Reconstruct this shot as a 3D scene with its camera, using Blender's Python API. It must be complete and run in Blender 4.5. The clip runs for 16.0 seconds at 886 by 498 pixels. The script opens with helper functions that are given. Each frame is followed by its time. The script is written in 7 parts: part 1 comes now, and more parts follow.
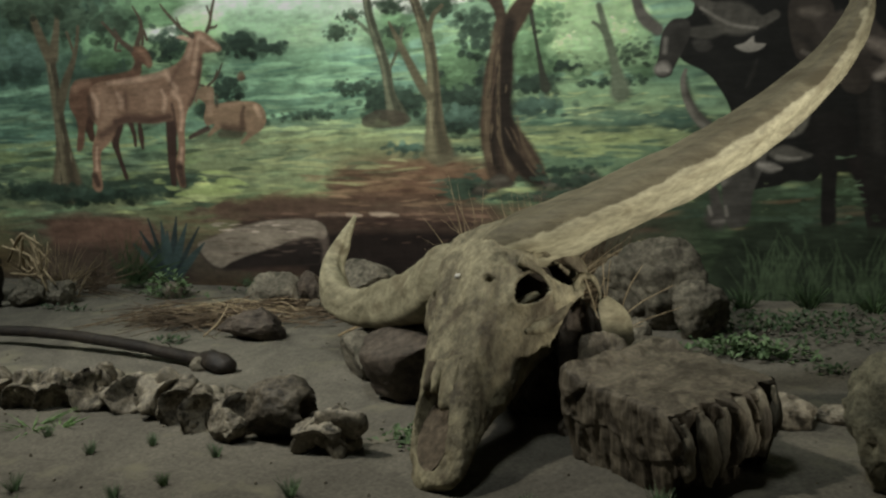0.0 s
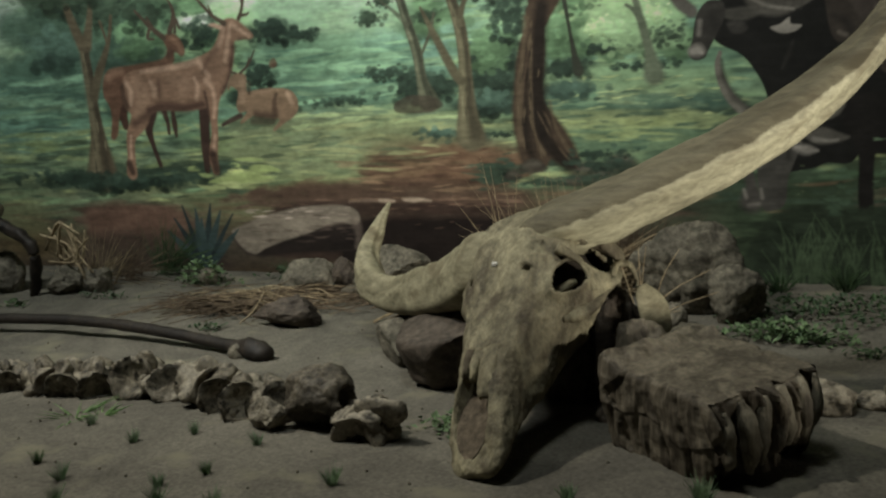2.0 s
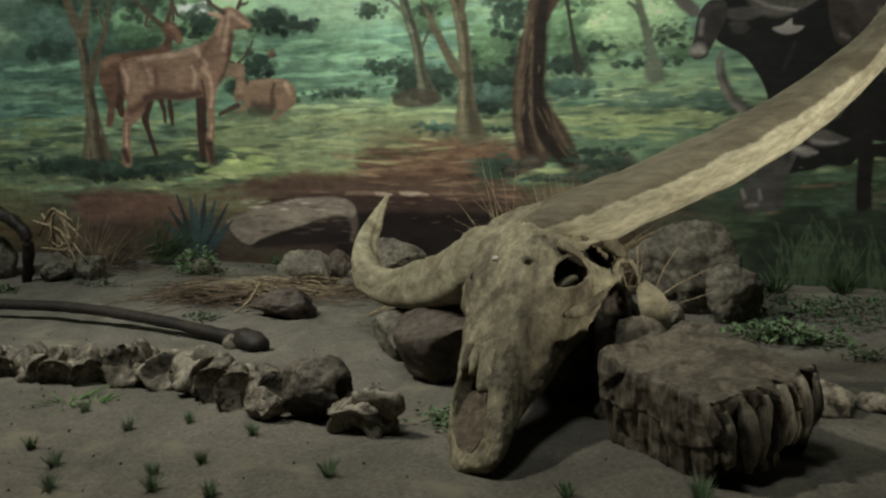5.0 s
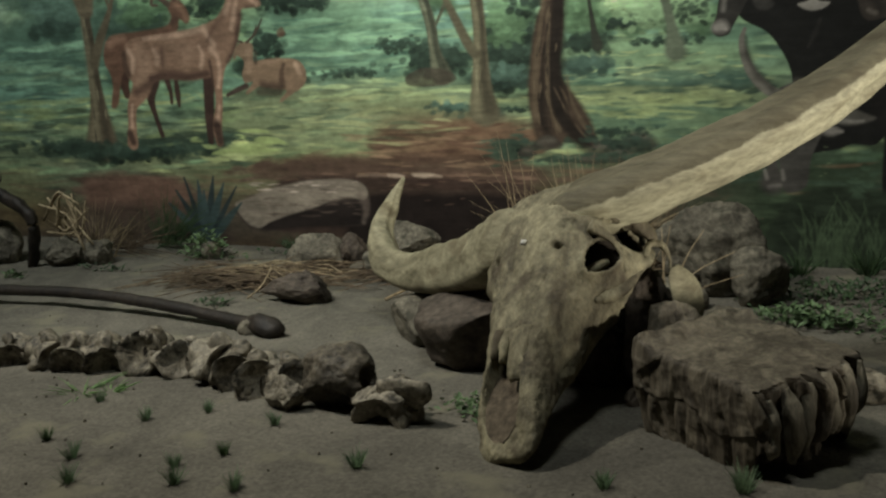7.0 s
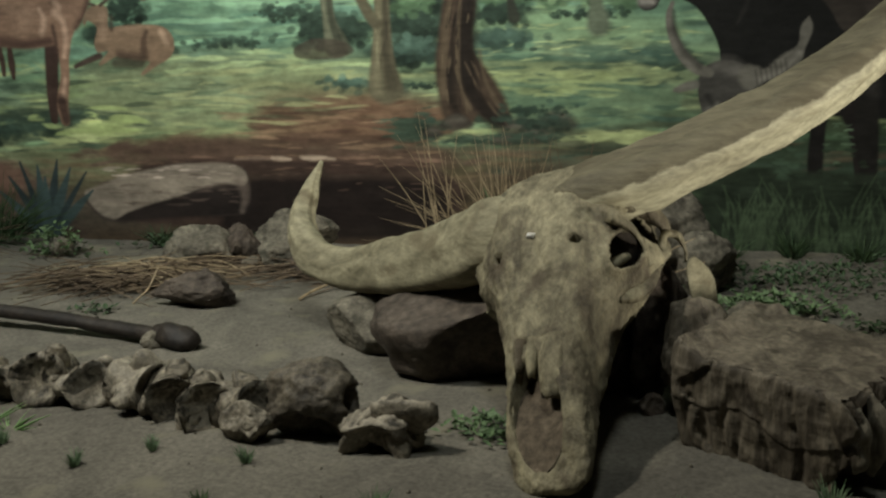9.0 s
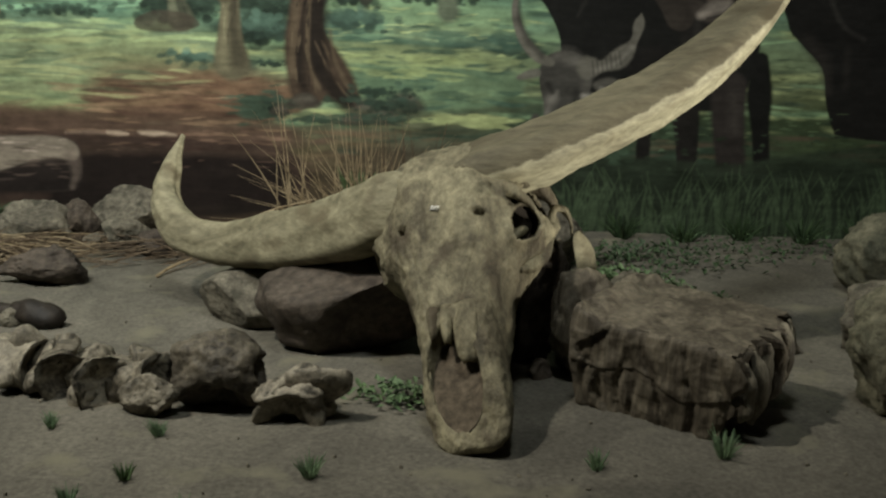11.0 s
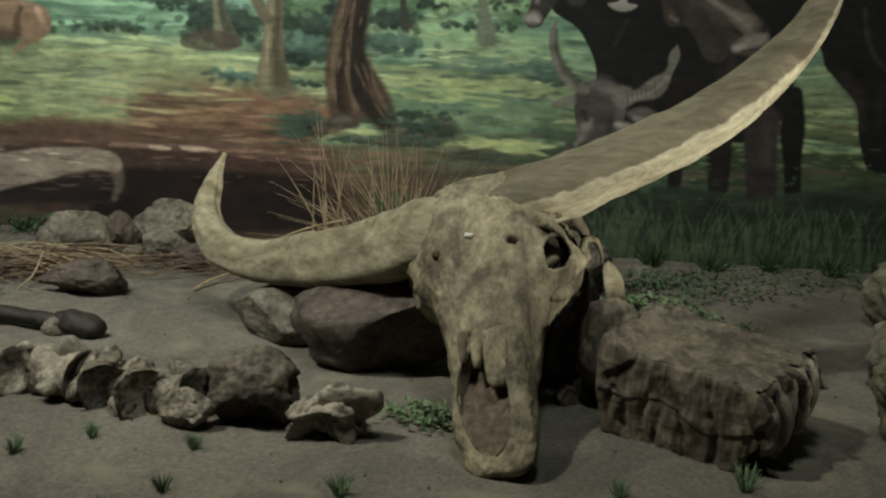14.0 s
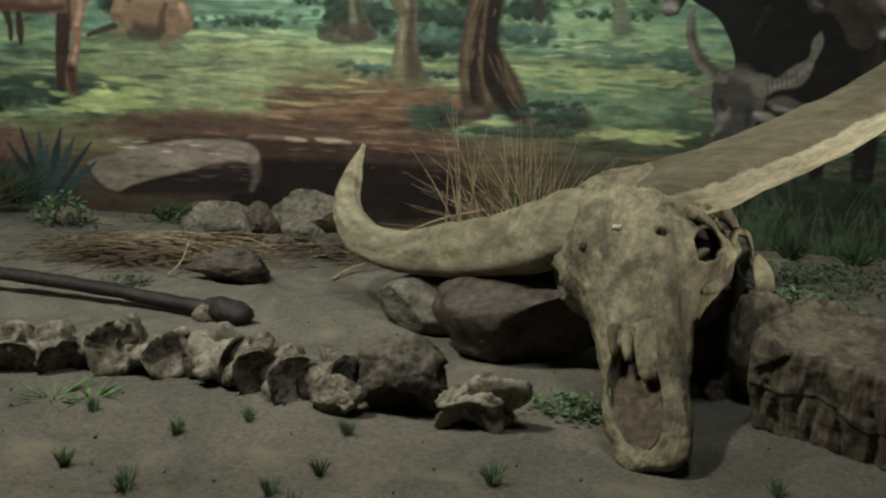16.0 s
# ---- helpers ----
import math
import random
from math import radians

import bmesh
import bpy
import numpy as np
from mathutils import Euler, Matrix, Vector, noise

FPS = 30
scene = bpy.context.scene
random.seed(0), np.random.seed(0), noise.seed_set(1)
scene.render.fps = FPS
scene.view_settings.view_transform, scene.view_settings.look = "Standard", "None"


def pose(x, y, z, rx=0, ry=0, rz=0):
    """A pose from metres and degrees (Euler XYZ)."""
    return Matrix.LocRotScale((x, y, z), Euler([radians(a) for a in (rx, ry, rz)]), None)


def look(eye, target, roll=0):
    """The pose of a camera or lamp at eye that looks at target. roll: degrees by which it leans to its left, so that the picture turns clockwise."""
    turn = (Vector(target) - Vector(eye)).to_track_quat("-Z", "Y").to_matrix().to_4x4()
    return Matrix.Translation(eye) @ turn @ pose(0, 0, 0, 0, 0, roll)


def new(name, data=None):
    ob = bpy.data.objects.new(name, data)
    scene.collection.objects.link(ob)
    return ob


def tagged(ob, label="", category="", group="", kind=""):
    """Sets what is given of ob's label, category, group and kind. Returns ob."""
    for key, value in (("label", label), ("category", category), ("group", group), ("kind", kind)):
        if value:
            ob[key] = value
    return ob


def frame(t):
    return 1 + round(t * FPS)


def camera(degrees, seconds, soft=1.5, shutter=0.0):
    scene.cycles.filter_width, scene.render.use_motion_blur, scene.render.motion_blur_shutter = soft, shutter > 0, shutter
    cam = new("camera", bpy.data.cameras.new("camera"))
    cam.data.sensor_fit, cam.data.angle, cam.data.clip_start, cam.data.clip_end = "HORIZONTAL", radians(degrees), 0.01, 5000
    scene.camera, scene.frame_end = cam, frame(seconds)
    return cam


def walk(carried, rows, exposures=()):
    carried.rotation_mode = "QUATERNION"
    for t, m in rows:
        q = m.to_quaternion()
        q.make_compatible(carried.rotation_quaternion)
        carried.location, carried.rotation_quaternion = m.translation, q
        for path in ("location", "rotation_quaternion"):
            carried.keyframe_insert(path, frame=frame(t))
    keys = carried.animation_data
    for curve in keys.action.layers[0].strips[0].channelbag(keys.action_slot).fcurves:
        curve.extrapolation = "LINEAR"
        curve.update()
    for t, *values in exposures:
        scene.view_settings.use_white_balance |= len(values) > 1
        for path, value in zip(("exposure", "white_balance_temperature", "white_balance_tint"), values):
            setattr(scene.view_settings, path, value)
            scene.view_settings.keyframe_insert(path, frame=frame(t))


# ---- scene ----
cam = camera(46.0, 16.0, soft=2.35)
PATH = [
    (0, (0.738, 1.023, 0.776), (-0.102, 2.78, 0.32), -6.2),
    (0.5, (0.744, 1.025, 0.781), (-0.109, 2.772, 0.31), -7.0),
    (1, (0.743, 1.023, 0.784), (-0.125, 2.753, 0.281), -7.0),
    (1.5, (0.731, 1.017, 0.792), (-0.148, 2.744, 0.296), -6.7),
    (2, (0.725, 1.016, 0.794), (-0.163, 2.741, 0.307), -7.1),
    (2.5, (0.726, 1.013, 0.79), (-0.134, 2.752, 0.305), -6.8),
    (3, (0.719, 1.014, 0.789), (-0.143, 2.749, 0.293), -6.6),
    (5.5, (0.697, 1.012, 0.788), (-0.18, 2.739, 0.291), -5.4),
    (6, (0.687, 1.014, 0.787), (-0.205, 2.731, 0.281), -5.3),
    (6.5, (0.664, 1.028, 0.784), (-0.227, 2.743, 0.268), -5.8),
    (7, (0.631, 1.041, 0.784), (-0.232, 2.765, 0.253), -6.0),
    (7.5, (0.555, 1.086, 0.785), (-0.276, 2.833, 0.279), -5.6),
    (8, (0.421, 1.18, 0.773), (-0.148, 3.01, 0.201), -4.8),
    (8.2, (0.385, 1.198, 0.766), (-0.172, 3.028, 0.18), -4.4),
    (10.3, (-0.017, 1.093, 0.764), (-0.125, 2.992, 0.146), -0.4),
    (10.5, (-0.016, 1.093, 0.761), (-0.075, 2.996, 0.149), 0.3),
    (11, (-0.013, 1.086, 0.759), (-0.021, 2.983, 0.127), 0.8),
    (11.5, (-0.013, 1.07, 0.772), (-0.039, 2.97, 0.148), 1.1),
    (12, (-0.013, 1.058, 0.778), (-0.05, 2.956, 0.151), 1.1),
    (12.5, (-0.015, 1.056, 0.79), (-0.05, 2.961, 0.18), 2.1),
    (13, (-0.022, 1.058, 0.792), (-0.07, 2.967, 0.195), 2.3),
    (13.5, (-0.024, 1.057, 0.787), (-0.083, 2.962, 0.182), 2.2),
    (14, (-0.02, 1.051, 0.79), (-0.084, 2.955, 0.183), 2.1),
    (14.5, (-0.019, 1.048, 0.786), (-0.072, 2.955, 0.186), 2.6),
    (15, (-0.016, 1.052, 0.784), (-0.069, 2.954, 0.167), 2.4),
    (15.5, (-0.035, 1.054, 0.784), (-0.137, 2.95, 0.157), 2.3),
    (16, (-0.084, 1.043, 0.789), (-0.352, 2.923, 0.161), 0.6),
]
walk(cam, [(t, look(eye, target, roll)) for t, eye, target, roll in PATH], exposures=[(0.0, -0.27), (7.5, -0.26), (10.5, -0.03), (14.0, -0.03), (16.0, -0.12)])

# ---- world and lamps ----
world = bpy.data.worlds.new("gallery_dark")
scene.world = world
world.use_nodes = True
world.node_tree.nodes["Background"].inputs[0].default_value = (0.55, 0.62, 0.6, 1)
world.node_tree.nodes["Background"].inputs[1].default_value = 0.02


def spot(name, eye, target, watts, angle, blend, size, colour):
    d = bpy.data.lights.new(name, "SPOT")
    d.energy, d.spot_size, d.spot_blend, d.shadow_soft_size, d.color = watts, radians(angle), blend, size, colour
    ob = new(name, d)
    ob.matrix_world = look(eye, target)
    return ob


WARM, COOL = (1.0, 0.94, 0.80), (0.95, 1.0, 0.95)
spot("ceiling_spot", (-1.35, 2.2, 2.55), (-0.24, 2.80, 0.1), 185, 76, 1.0, 0.05, WARM)
spot("side_spot", (2.05, 2.18, 0.30), (0.38, 2.86, 0.43), 185, 35, 1.0, 0.05, WARM)
spot("wash_spot_a", (-1.85, 2.2, 2.6), (-1.7, 3.75, 0.25), 185, 105, 1.0, 0.2, COOL)
spot("wash_spot_b", (0.05, 2.2, 2.6), (0.1, 3.83, 0.5), 112, 100, 1.0, 0.2, COOL)

# ---- materials ----


def srgb(*c):
    return tuple((v / 255 / 12.92) if v < 10 else ((v / 255 + 0.055) / 1.055) ** 2.4 for v in c)


def material(name, low, high, scale=6.0, fine=60.0, rough=0.85, bump=0.4, dist=0.004, stretch=(1, 1, 1), spots=None, spec=0.3, veins=0.0, mottle=0.75):
    """Two-scale mottled surface: broad patches between low and high, fine grain, cavities, small relief."""
    m = bpy.data.materials.new(name)
    m.use_nodes = True
    n, l = m.node_tree.nodes, m.node_tree.links
    b = n["Principled BSDF"]
    b.inputs["Roughness"].default_value = rough
    b.inputs["Specular IOR Level"].default_value = spec
    co, mp = n.new("ShaderNodeTexCoord"), n.new("ShaderNodeMapping")
    mp.inputs["Scale"].default_value = stretch
    info = n.new("ShaderNodeObjectInfo")
    add = n.new("ShaderNodeVectorMath")
    add.operation = "ADD"
    l.new(co.outputs["Object"], mp.inputs[0])
    l.new(mp.outputs[0], add.inputs[0])
    l.new(info.outputs["Random"], add.inputs[1])
    broad, grain = n.new("ShaderNodeTexNoise"), n.new("ShaderNodeTexNoise")
    for node, s, d in ((broad, scale, 6), (grain, fine, 4)):
        node.inputs["Scale"].default_value, node.inputs["Detail"].default_value = s, d
        node.inputs["Roughness"].default_value = 0.68
        l.new(add.outputs[0], node.inputs[0])
    broad.inputs["Distortion"].default_value = 0.9
    ramp = n.new("ShaderNodeValToRGB")
    ramp.color_ramp.elements[0].position, ramp.color_ramp.elements[1].position = 0.36, 0.64
    ramp.color_ramp.elements[0].color, ramp.color_ramp.elements[1].color = (*low, 1), (*high, 1)
    l.new(broad.outputs[0], ramp.inputs[0])
    mix = n.new("ShaderNodeMix")
    mix.data_type, mix.blend_type = "RGBA", "OVERLAY"
    mix.inputs[0].default_value = mottle
    l.new(ramp.outputs[0], mix.inputs[6])
    grey = n.new("ShaderNodeValToRGB")
    grey.color_ramp.elements[0].position, grey.color_ramp.elements[1].position = 0.3, 0.7
    grey.color_ramp.elements[0].color, grey.color_ramp.elements[1].color = (0.22, 0.22, 0.22, 1), (0.78, 0.78, 0.78, 1)
    l.new(grain.outputs[0], grey.inputs[0])
    l.new(grey.outputs[0], mix.inputs[7])
    last = mix.outputs[2]
    if spots:
        pn, pr, pm = n.new("ShaderNodeTexNoise"), n.new("ShaderNodeValToRGB"), n.new("ShaderNodeMix")
        pn.inputs["Scale"].default_value, pn.inputs["Detail"].default_value = scale * 2.3, 8
        pr.color_ramp.elements[0].position, pr.color_ramp.elements[1].position = 0.56, 0.68
        l.new(add.outputs[0], pn.inputs[0])
        l.new(pn.outputs[0], pr.inputs[0])
        pm.data_type = "RGBA"
        l.new(pr.outputs[0], pm.inputs[0])
        l.new(last, pm.inputs[6])
        pm.inputs[7].default_value = (*spots, 1)
        last = pm.outputs[2]
    l.new(last, b.inputs["Base Color"])
    height = grain.outputs[0]
    if veins:
        v, vr, va = n.new("ShaderNodeTexVoronoi"), n.new("ShaderNodeMapRange"), n.new("ShaderNodeMath")
        v.feature = "DISTANCE_TO_EDGE"
        v.inputs["Scale"].default_value = veins
        l.new(add.outputs[0], v.inputs[0])
        vr.inputs[2].default_value = 0.06
        l.new(v.outputs["Distance"], vr.inputs[0])
        va.operation = "ADD"
        l.new(vr.outputs[0], va.inputs[0])
        l.new(height, va.inputs[1])
        height = va.outputs[0]
    bp = n.new("ShaderNodeBump")
    bp.inputs["Strength"].default_value, bp.inputs["Distance"].default_value = bump, dist
    l.new(height, bp.inputs["Height"])
    l.new(bp.outputs[0], b.inputs["Normal"])
    return m


M_BONE = material("skull_bone", (0.066, 0.055, 0.036), (0.265, 0.240, 0.154), 7, 48, 0.75, 1.0, 0.006, stretch=(1.3, 0.9, 0.7), spots=(0.075, 0.060, 0.039), mottle=0.85)
M_HORN = material("horn_core", (0.29, 0.268, 0.182), (0.46, 0.435, 0.30), 7, 60, 0.7, 0.8, 0.003, stretch=(0.35, 1.2, 1.6), spots=(0.24, 0.215, 0.14), mottle=0.55)
M_HORN_DULL = material("horn_core_dull", (0.125, 0.112, 0.07), (0.275, 0.252, 0.165), 8, 60, 0.75, 0.8, 0.003, stretch=(0.5, 0.8, 1.3), spots=(0.13, 0.11, 0.068), mottle=0.6)
# near-black colour standing in for the shade inside the eye socket
M_SOCKET_SHADE = material("socket_shade", (0.010, 0.008, 0.006), (0.026, 0.020, 0.014), 25, 90, 0.95, 0.6)
M_CAVITY = material("cavity_earth", (0.055, 0.043, 0.030), (0.125, 0.100, 0.070), 20, 90, 0.9, 0.6)
M_FOSSIL = material("fossil_bone", (0.026, 0.022, 0.017), (0.27, 0.24, 0.18), 24, 80, 0.6, 0.9, 0.004, spots=(0.03, 0.026, 0.02))
M_FOSSIL_PALE = material("fossil_bone_pale", (0.10, 0.088, 0.066), (0.29, 0.26, 0.20), 20, 80, 0.6, 0.9, 0.004, spots=(0.045, 0.04, 0.03))
M_FOSSIL_MID = material("fossil_bone_brown", (0.032, 0.027, 0.02), (0.125, 0.108, 0.08), 18, 80, 0.6, 0.9, 0.004, spots=(0.022, 0.018, 0.014))
M_LABEL = material("worn_paper", (0.50, 0.49, 0.45), (0.72, 0.70, 0.64), 60, 200, 0.8, 0.1)
M_FOSSIL_DARK = material("fossil_bone_dark", (0.007, 0.0055, 0.0045), (0.030, 0.023, 0.017), 12, 70, 0.6, 0.8, 0.003)
M_WOOD = material("petrified_wood", (0.050, 0.041, 0.030), (0.165, 0.143, 0.105), 14, 90, 0.7, 0.9, 0.004, stretch=(1.2, 1.2, 0.28), spots=(0.045, 0.037, 0.026))
M_WOOD_PALE = material("split_wood", (0.085, 0.075, 0.054), (0.235, 0.212, 0.158), 16, 90, 0.7, 0.9, 0.004, stretch=(1.2, 1.2, 0.25), spots=(0.055, 0.046, 0.033))
M_ROCK = material("grey_rock", (0.066, 0.059, 0.045), (0.185, 0.168, 0.128), 12, 80, 0.85, 0.9, 0.005, spots=(0.055, 0.052, 0.038))
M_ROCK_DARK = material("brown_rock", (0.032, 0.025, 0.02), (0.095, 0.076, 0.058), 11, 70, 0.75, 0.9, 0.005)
M_ROCK_BROWN = material("flat_brown_rock", (0.034, 0.027, 0.021), (0.100, 0.081, 0.063), 8, 60, 0.75, 0.8, 0.004, spots=(0.045, 0.034, 0.027))
M_ROCK_MOSS = material("mossy_rock", (0.065, 0.065, 0.045), (0.17, 0.16, 0.11), 12, 70, 0.9, 0.9, 0.005)
M_SOIL = material("bed_soil", (0.082, 0.076, 0.062), (0.145, 0.134, 0.108), 4.0, 120, 0.95, 0.6, 0.003, spots=(0.165, 0.154, 0.112), mottle=0.6)
M_STRAW = material("dry_straw", (0.19, 0.145, 0.085), (0.40, 0.32, 0.20), 12, 60, 0.8, 0.3)
M_STRAW_RED = material("reddish_straw", (0.065, 0.047, 0.031), (0.18, 0.135, 0.088), 12, 60, 0.8, 0.3)
M_GREEN = material("small_leaf", (0.06, 0.105, 0.045), (0.13, 0.20, 0.09), 25, 90, 0.6, 0.2)
M_GREEN_DARK = material("dark_leaf", (0.022, 0.045, 0.02), (0.055, 0.095, 0.038), 25, 90, 0.6, 0.2)
M_TUFT = material("grass_blade", (0.11, 0.18, 0.10), (0.21, 0.30, 0.17), 25, 90, 0.6, 0.2)
M_GREEN_LIGHT = material("fresh_leaf", (0.08, 0.15, 0.05), (0.16, 0.27, 0.10), 25, 90, 0.6, 0.2)
M_WALL = material("gallery_plaster", (0.10, 0.11, 0.10), (0.14, 0.15, 0.135), 3, 60, 0.9, 0.2)

# dust and painted shade darken the horn's upper side, by the mesh's own mask
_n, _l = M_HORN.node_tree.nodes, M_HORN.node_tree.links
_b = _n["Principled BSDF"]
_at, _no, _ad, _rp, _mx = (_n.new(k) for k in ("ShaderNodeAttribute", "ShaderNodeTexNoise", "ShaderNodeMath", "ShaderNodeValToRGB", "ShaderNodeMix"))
_at.attribute_name = "dust_shade"
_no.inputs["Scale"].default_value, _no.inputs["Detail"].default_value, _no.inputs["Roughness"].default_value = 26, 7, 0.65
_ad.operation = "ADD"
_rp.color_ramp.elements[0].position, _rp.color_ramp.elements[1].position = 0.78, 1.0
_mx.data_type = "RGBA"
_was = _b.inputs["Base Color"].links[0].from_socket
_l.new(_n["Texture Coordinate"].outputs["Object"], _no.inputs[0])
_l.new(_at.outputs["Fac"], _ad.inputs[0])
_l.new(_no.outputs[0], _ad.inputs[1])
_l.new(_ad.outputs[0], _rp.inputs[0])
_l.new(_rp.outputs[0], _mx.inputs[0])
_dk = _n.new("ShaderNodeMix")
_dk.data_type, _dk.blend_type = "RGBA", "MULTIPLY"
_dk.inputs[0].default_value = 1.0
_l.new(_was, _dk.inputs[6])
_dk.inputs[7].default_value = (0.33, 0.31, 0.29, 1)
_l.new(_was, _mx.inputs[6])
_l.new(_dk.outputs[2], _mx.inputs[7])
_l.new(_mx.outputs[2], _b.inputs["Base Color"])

M_PAINT = bpy.data.materials.new("mural_paint")
M_PAINT.use_nodes = True
_n, _l = M_PAINT.node_tree.nodes, M_PAINT.node_tree.links
_b = _n["Principled BSDF"]
_b.inputs["Roughness"].default_value = 0.55
_b.inputs["Specular IOR Level"].default_value = 0.25
_at, _co, _mp, _no, _ov, _bp = (_n.new(k) for k in ("ShaderNodeAttribute", "ShaderNodeTexCoord", "ShaderNodeMapping", "ShaderNodeTexNoise", "ShaderNodeMix", "ShaderNodeBump"))
_at.attribute_name = "paint"
_mp.inputs["Scale"].default_value = (0.7, 1, 1)
_no.inputs["Scale"].default_value, _no.inputs["Detail"].default_value = 90, 5
_ov.data_type, _ov.blend_type = "RGBA", "OVERLAY"
_ov.inputs[0].default_value = 0.22
_bp.inputs["Strength"].default_value, _bp.inputs["Distance"].default_value = 0.25, 0.002
_l.new(_co.outputs["Object"], _mp.inputs[0])
_l.new(_mp.outputs[0], _no.inputs[0])
_l.new(_at.outputs["Color"], _ov.inputs[6])
_l.new(_no.outputs[0], _ov.inputs[7])
_l.new(_ov.outputs[2], _b.inputs["Base Color"])
_l.new(_no.outputs[0], _bp.inputs["Height"])
_l.new(_bp.outputs[0], _b.inputs["Normal"])

# ---- building helpers ----
WALL_Y = 3.832


def lay(x, y):
    """Height of the diorama bed: a gentle fall towards the painted wall."""
    y = max(y, 2.1)
    h = 0.022 - 0.085 * (y - 2.4) - 0.012 * x
    h += 0.010 * noise.noise((x * 1.7, y * 1.7, 3.1)) + 0.004 * noise.noise((x * 6, y * 6, 7.7))
    return h


def part(name, bm, mat, parent=None, label="", smooth=True):
    me = bpy.data.meshes.new(name)
    bm.normal_update()
    bm.to_mesh(me)
    bm.free()
    me.materials.append(mat)
    if smooth:
        me.polygons.foreach_set("use_smooth", [True] * len(me.polygons))
    ob = new(name, me)
    if parent:
        ob.parent = parent
    if label:
        ob["label"] = label
    return ob


def empty(name, m):
    ob = new(name)
    ob.empty_display_size = 0.05
    ob.matrix_world = m
    return ob


def rough(p, seed, size, amp, octaves=4):
    v, k = 0.0, 1.0
    for i in range(octaves):
        q = (p[0] / size * k + seed * 7.3, p[1] / size * k - seed * 3.1, p[2] / size * k + seed * 1.7)
        v += noise.noise(q) / k ** 0.9
        k *= 2.1
    return v * amp


def rock_mesh(sx, sy, sz, seed, cuts=9, amp=0.13, sub=5, square=0.0, flat_base=0.35):
    """A broken stone: a lump cut by random planes, with rough faces and a flat underside."""
    rng = random.Random(seed)
    bm = bmesh.new()
    bmesh.ops.create_icosphere(bm, subdivisions=sub, radius=1.0)
    planes = []
    for i in range(cuts):
        d = Vector((rng.gauss(0, 1), rng.gauss(0, 1), rng.gauss(0, 0.8))).normalized()
        planes.append((d, rng.uniform(0.55, 0.85)))
    for v in bm.verts:
        p = v.co.copy()
        if square:
            big = max(abs(p.x), abs(p.y), abs(p.z))
            p = p.lerp(p / big * 0.86, square)
        for d, off in planes:
            over = p.dot(d) - off
            if over > 0:
                p -= d * over * 0.97
        p += v.co * rough(p, seed, 0.6, amp)
        p += v.co * (abs(rough(p, seed + 3, 0.22, amp * 0.9, 3)) * -1.0 + amp * 0.2)
        p.z = max(p.z, -flat_base - 0.5)
        v.co = Vector((p.x * sx, p.y * sy, p.z * sz))
    return bm


def stone(name, x, y, z, sx, sy, sz, seed, mat, label, category="rock", turn=0, tip=(0, 0), group="", **k):
    bm = rock_mesh(sx, sy, sz, seed, **k)
    ob = part(name, bm, mat)
    low = min(v.co.z for v in ob.data.vertices)
    ob.matrix_world = pose(x, y, (lay(x, y) if z is None else z) - low - 0.008, tip[0], tip[1], turn)
    return tagged(ob, label, category, group)


def spline(points, steps):
    """Smooth curve through (x, y, z, r) points."""
    p = [Vector(q) for q in points]
    p = [p[0] * 2 - p[1]] + p + [p[-1] * 2 - p[-2]]
    made = []
    for i in range(1, len(p) - 2):
        for s in range(steps):
            t = s / steps
            a, b, c, d = p[i - 1], p[i], p[i + 1], p[i + 2]
            made.append(0.5 * ((2 * b) + (c - a) * t + (2 * a - 5 * b + 4 * c - d) * t * t + (3 * b - a - 3 * c + d) * t ** 3))
    made.append(p[-2])
    return made


def tube(points, steps=8, sides=12, flat=1.0, ridge=0.0, grain=0.0, seed=1, up=(0, 0, 1), bm=None, crest=0.6):
    """A tapered, slightly uneven limb along points (x, y, z, radius)."""
    bm = bm or bmesh.new()
    path = spline([Vector(p) for p in points], steps)
    rings = []
    for i, q in enumerate(path):
        a, b = path[max(i - 1, 0)], path[min(i + 1, len(path) - 1)]
        way = Vector((b - a)[:3]).normalized()
        side = way.cross(Vector(up))
        side = side.normalized() if side.length > 1e-4 else Vector((1, 0, 0))
        top = side.cross(way)
        ring = []
        for k in range(sides):
            w = 2 * math.pi * k / sides
            r = max(q[3], 0.0004)
            r *= 1 + ridge * math.cos(3 * w + crest) + min(ridge, 0.06) * 0.5 * math.cos(7 * w)
            c = Vector(q[:3]) + side * math.cos(w) * r + top * math.sin(w) * r * flat
            if grain:
                c += (c - Vector(q[:3])).normalized() * rough((c.x, c.y, c.z), seed, 0.05, grain)
            ring.append(bm.verts.new(c))
        rings.append(ring)
    for a, b in zip(rings, rings[1:]):
        for k in range(sides):
            bm.faces.new((a[k], b[k], b[(k + 1) % sides], a[(k + 1) % sides]))
    bm.faces.new(rings[0])
    bm.faces.new(reversed(rings[-1]))
    return bm


def blade(bm, base, tip, width, bend, fold=0.3):
    """One narrow leaf or stalk with a folded section, bending on its way up."""
    base, tip = Vector(base), Vector(tip)
    way = tip - base
    side = way.cross(Vector((0.3, 1, 0.2))).normalized()
    out = side.cross(way).normalized()
    rows = []
    for i in range(5):
        t = i / 4
        c = base + way * t + Vector(bend) * (t * t)
        w = width * (1 - t ** 1.6) * 0.5 + 0.0003
        rows.append([bm.verts.new(c - side * w), bm.verts.new(c + out * w * fold), bm.verts.new(c + side * w), bm.verts.new(c - out * w * 0.4)])
    for a, b in zip(rows, rows[1:]):
        for k in range(4):
            bm.faces.new((a[k], a[(k + 1) % 4], b[(k + 1) % 4], b[k]))

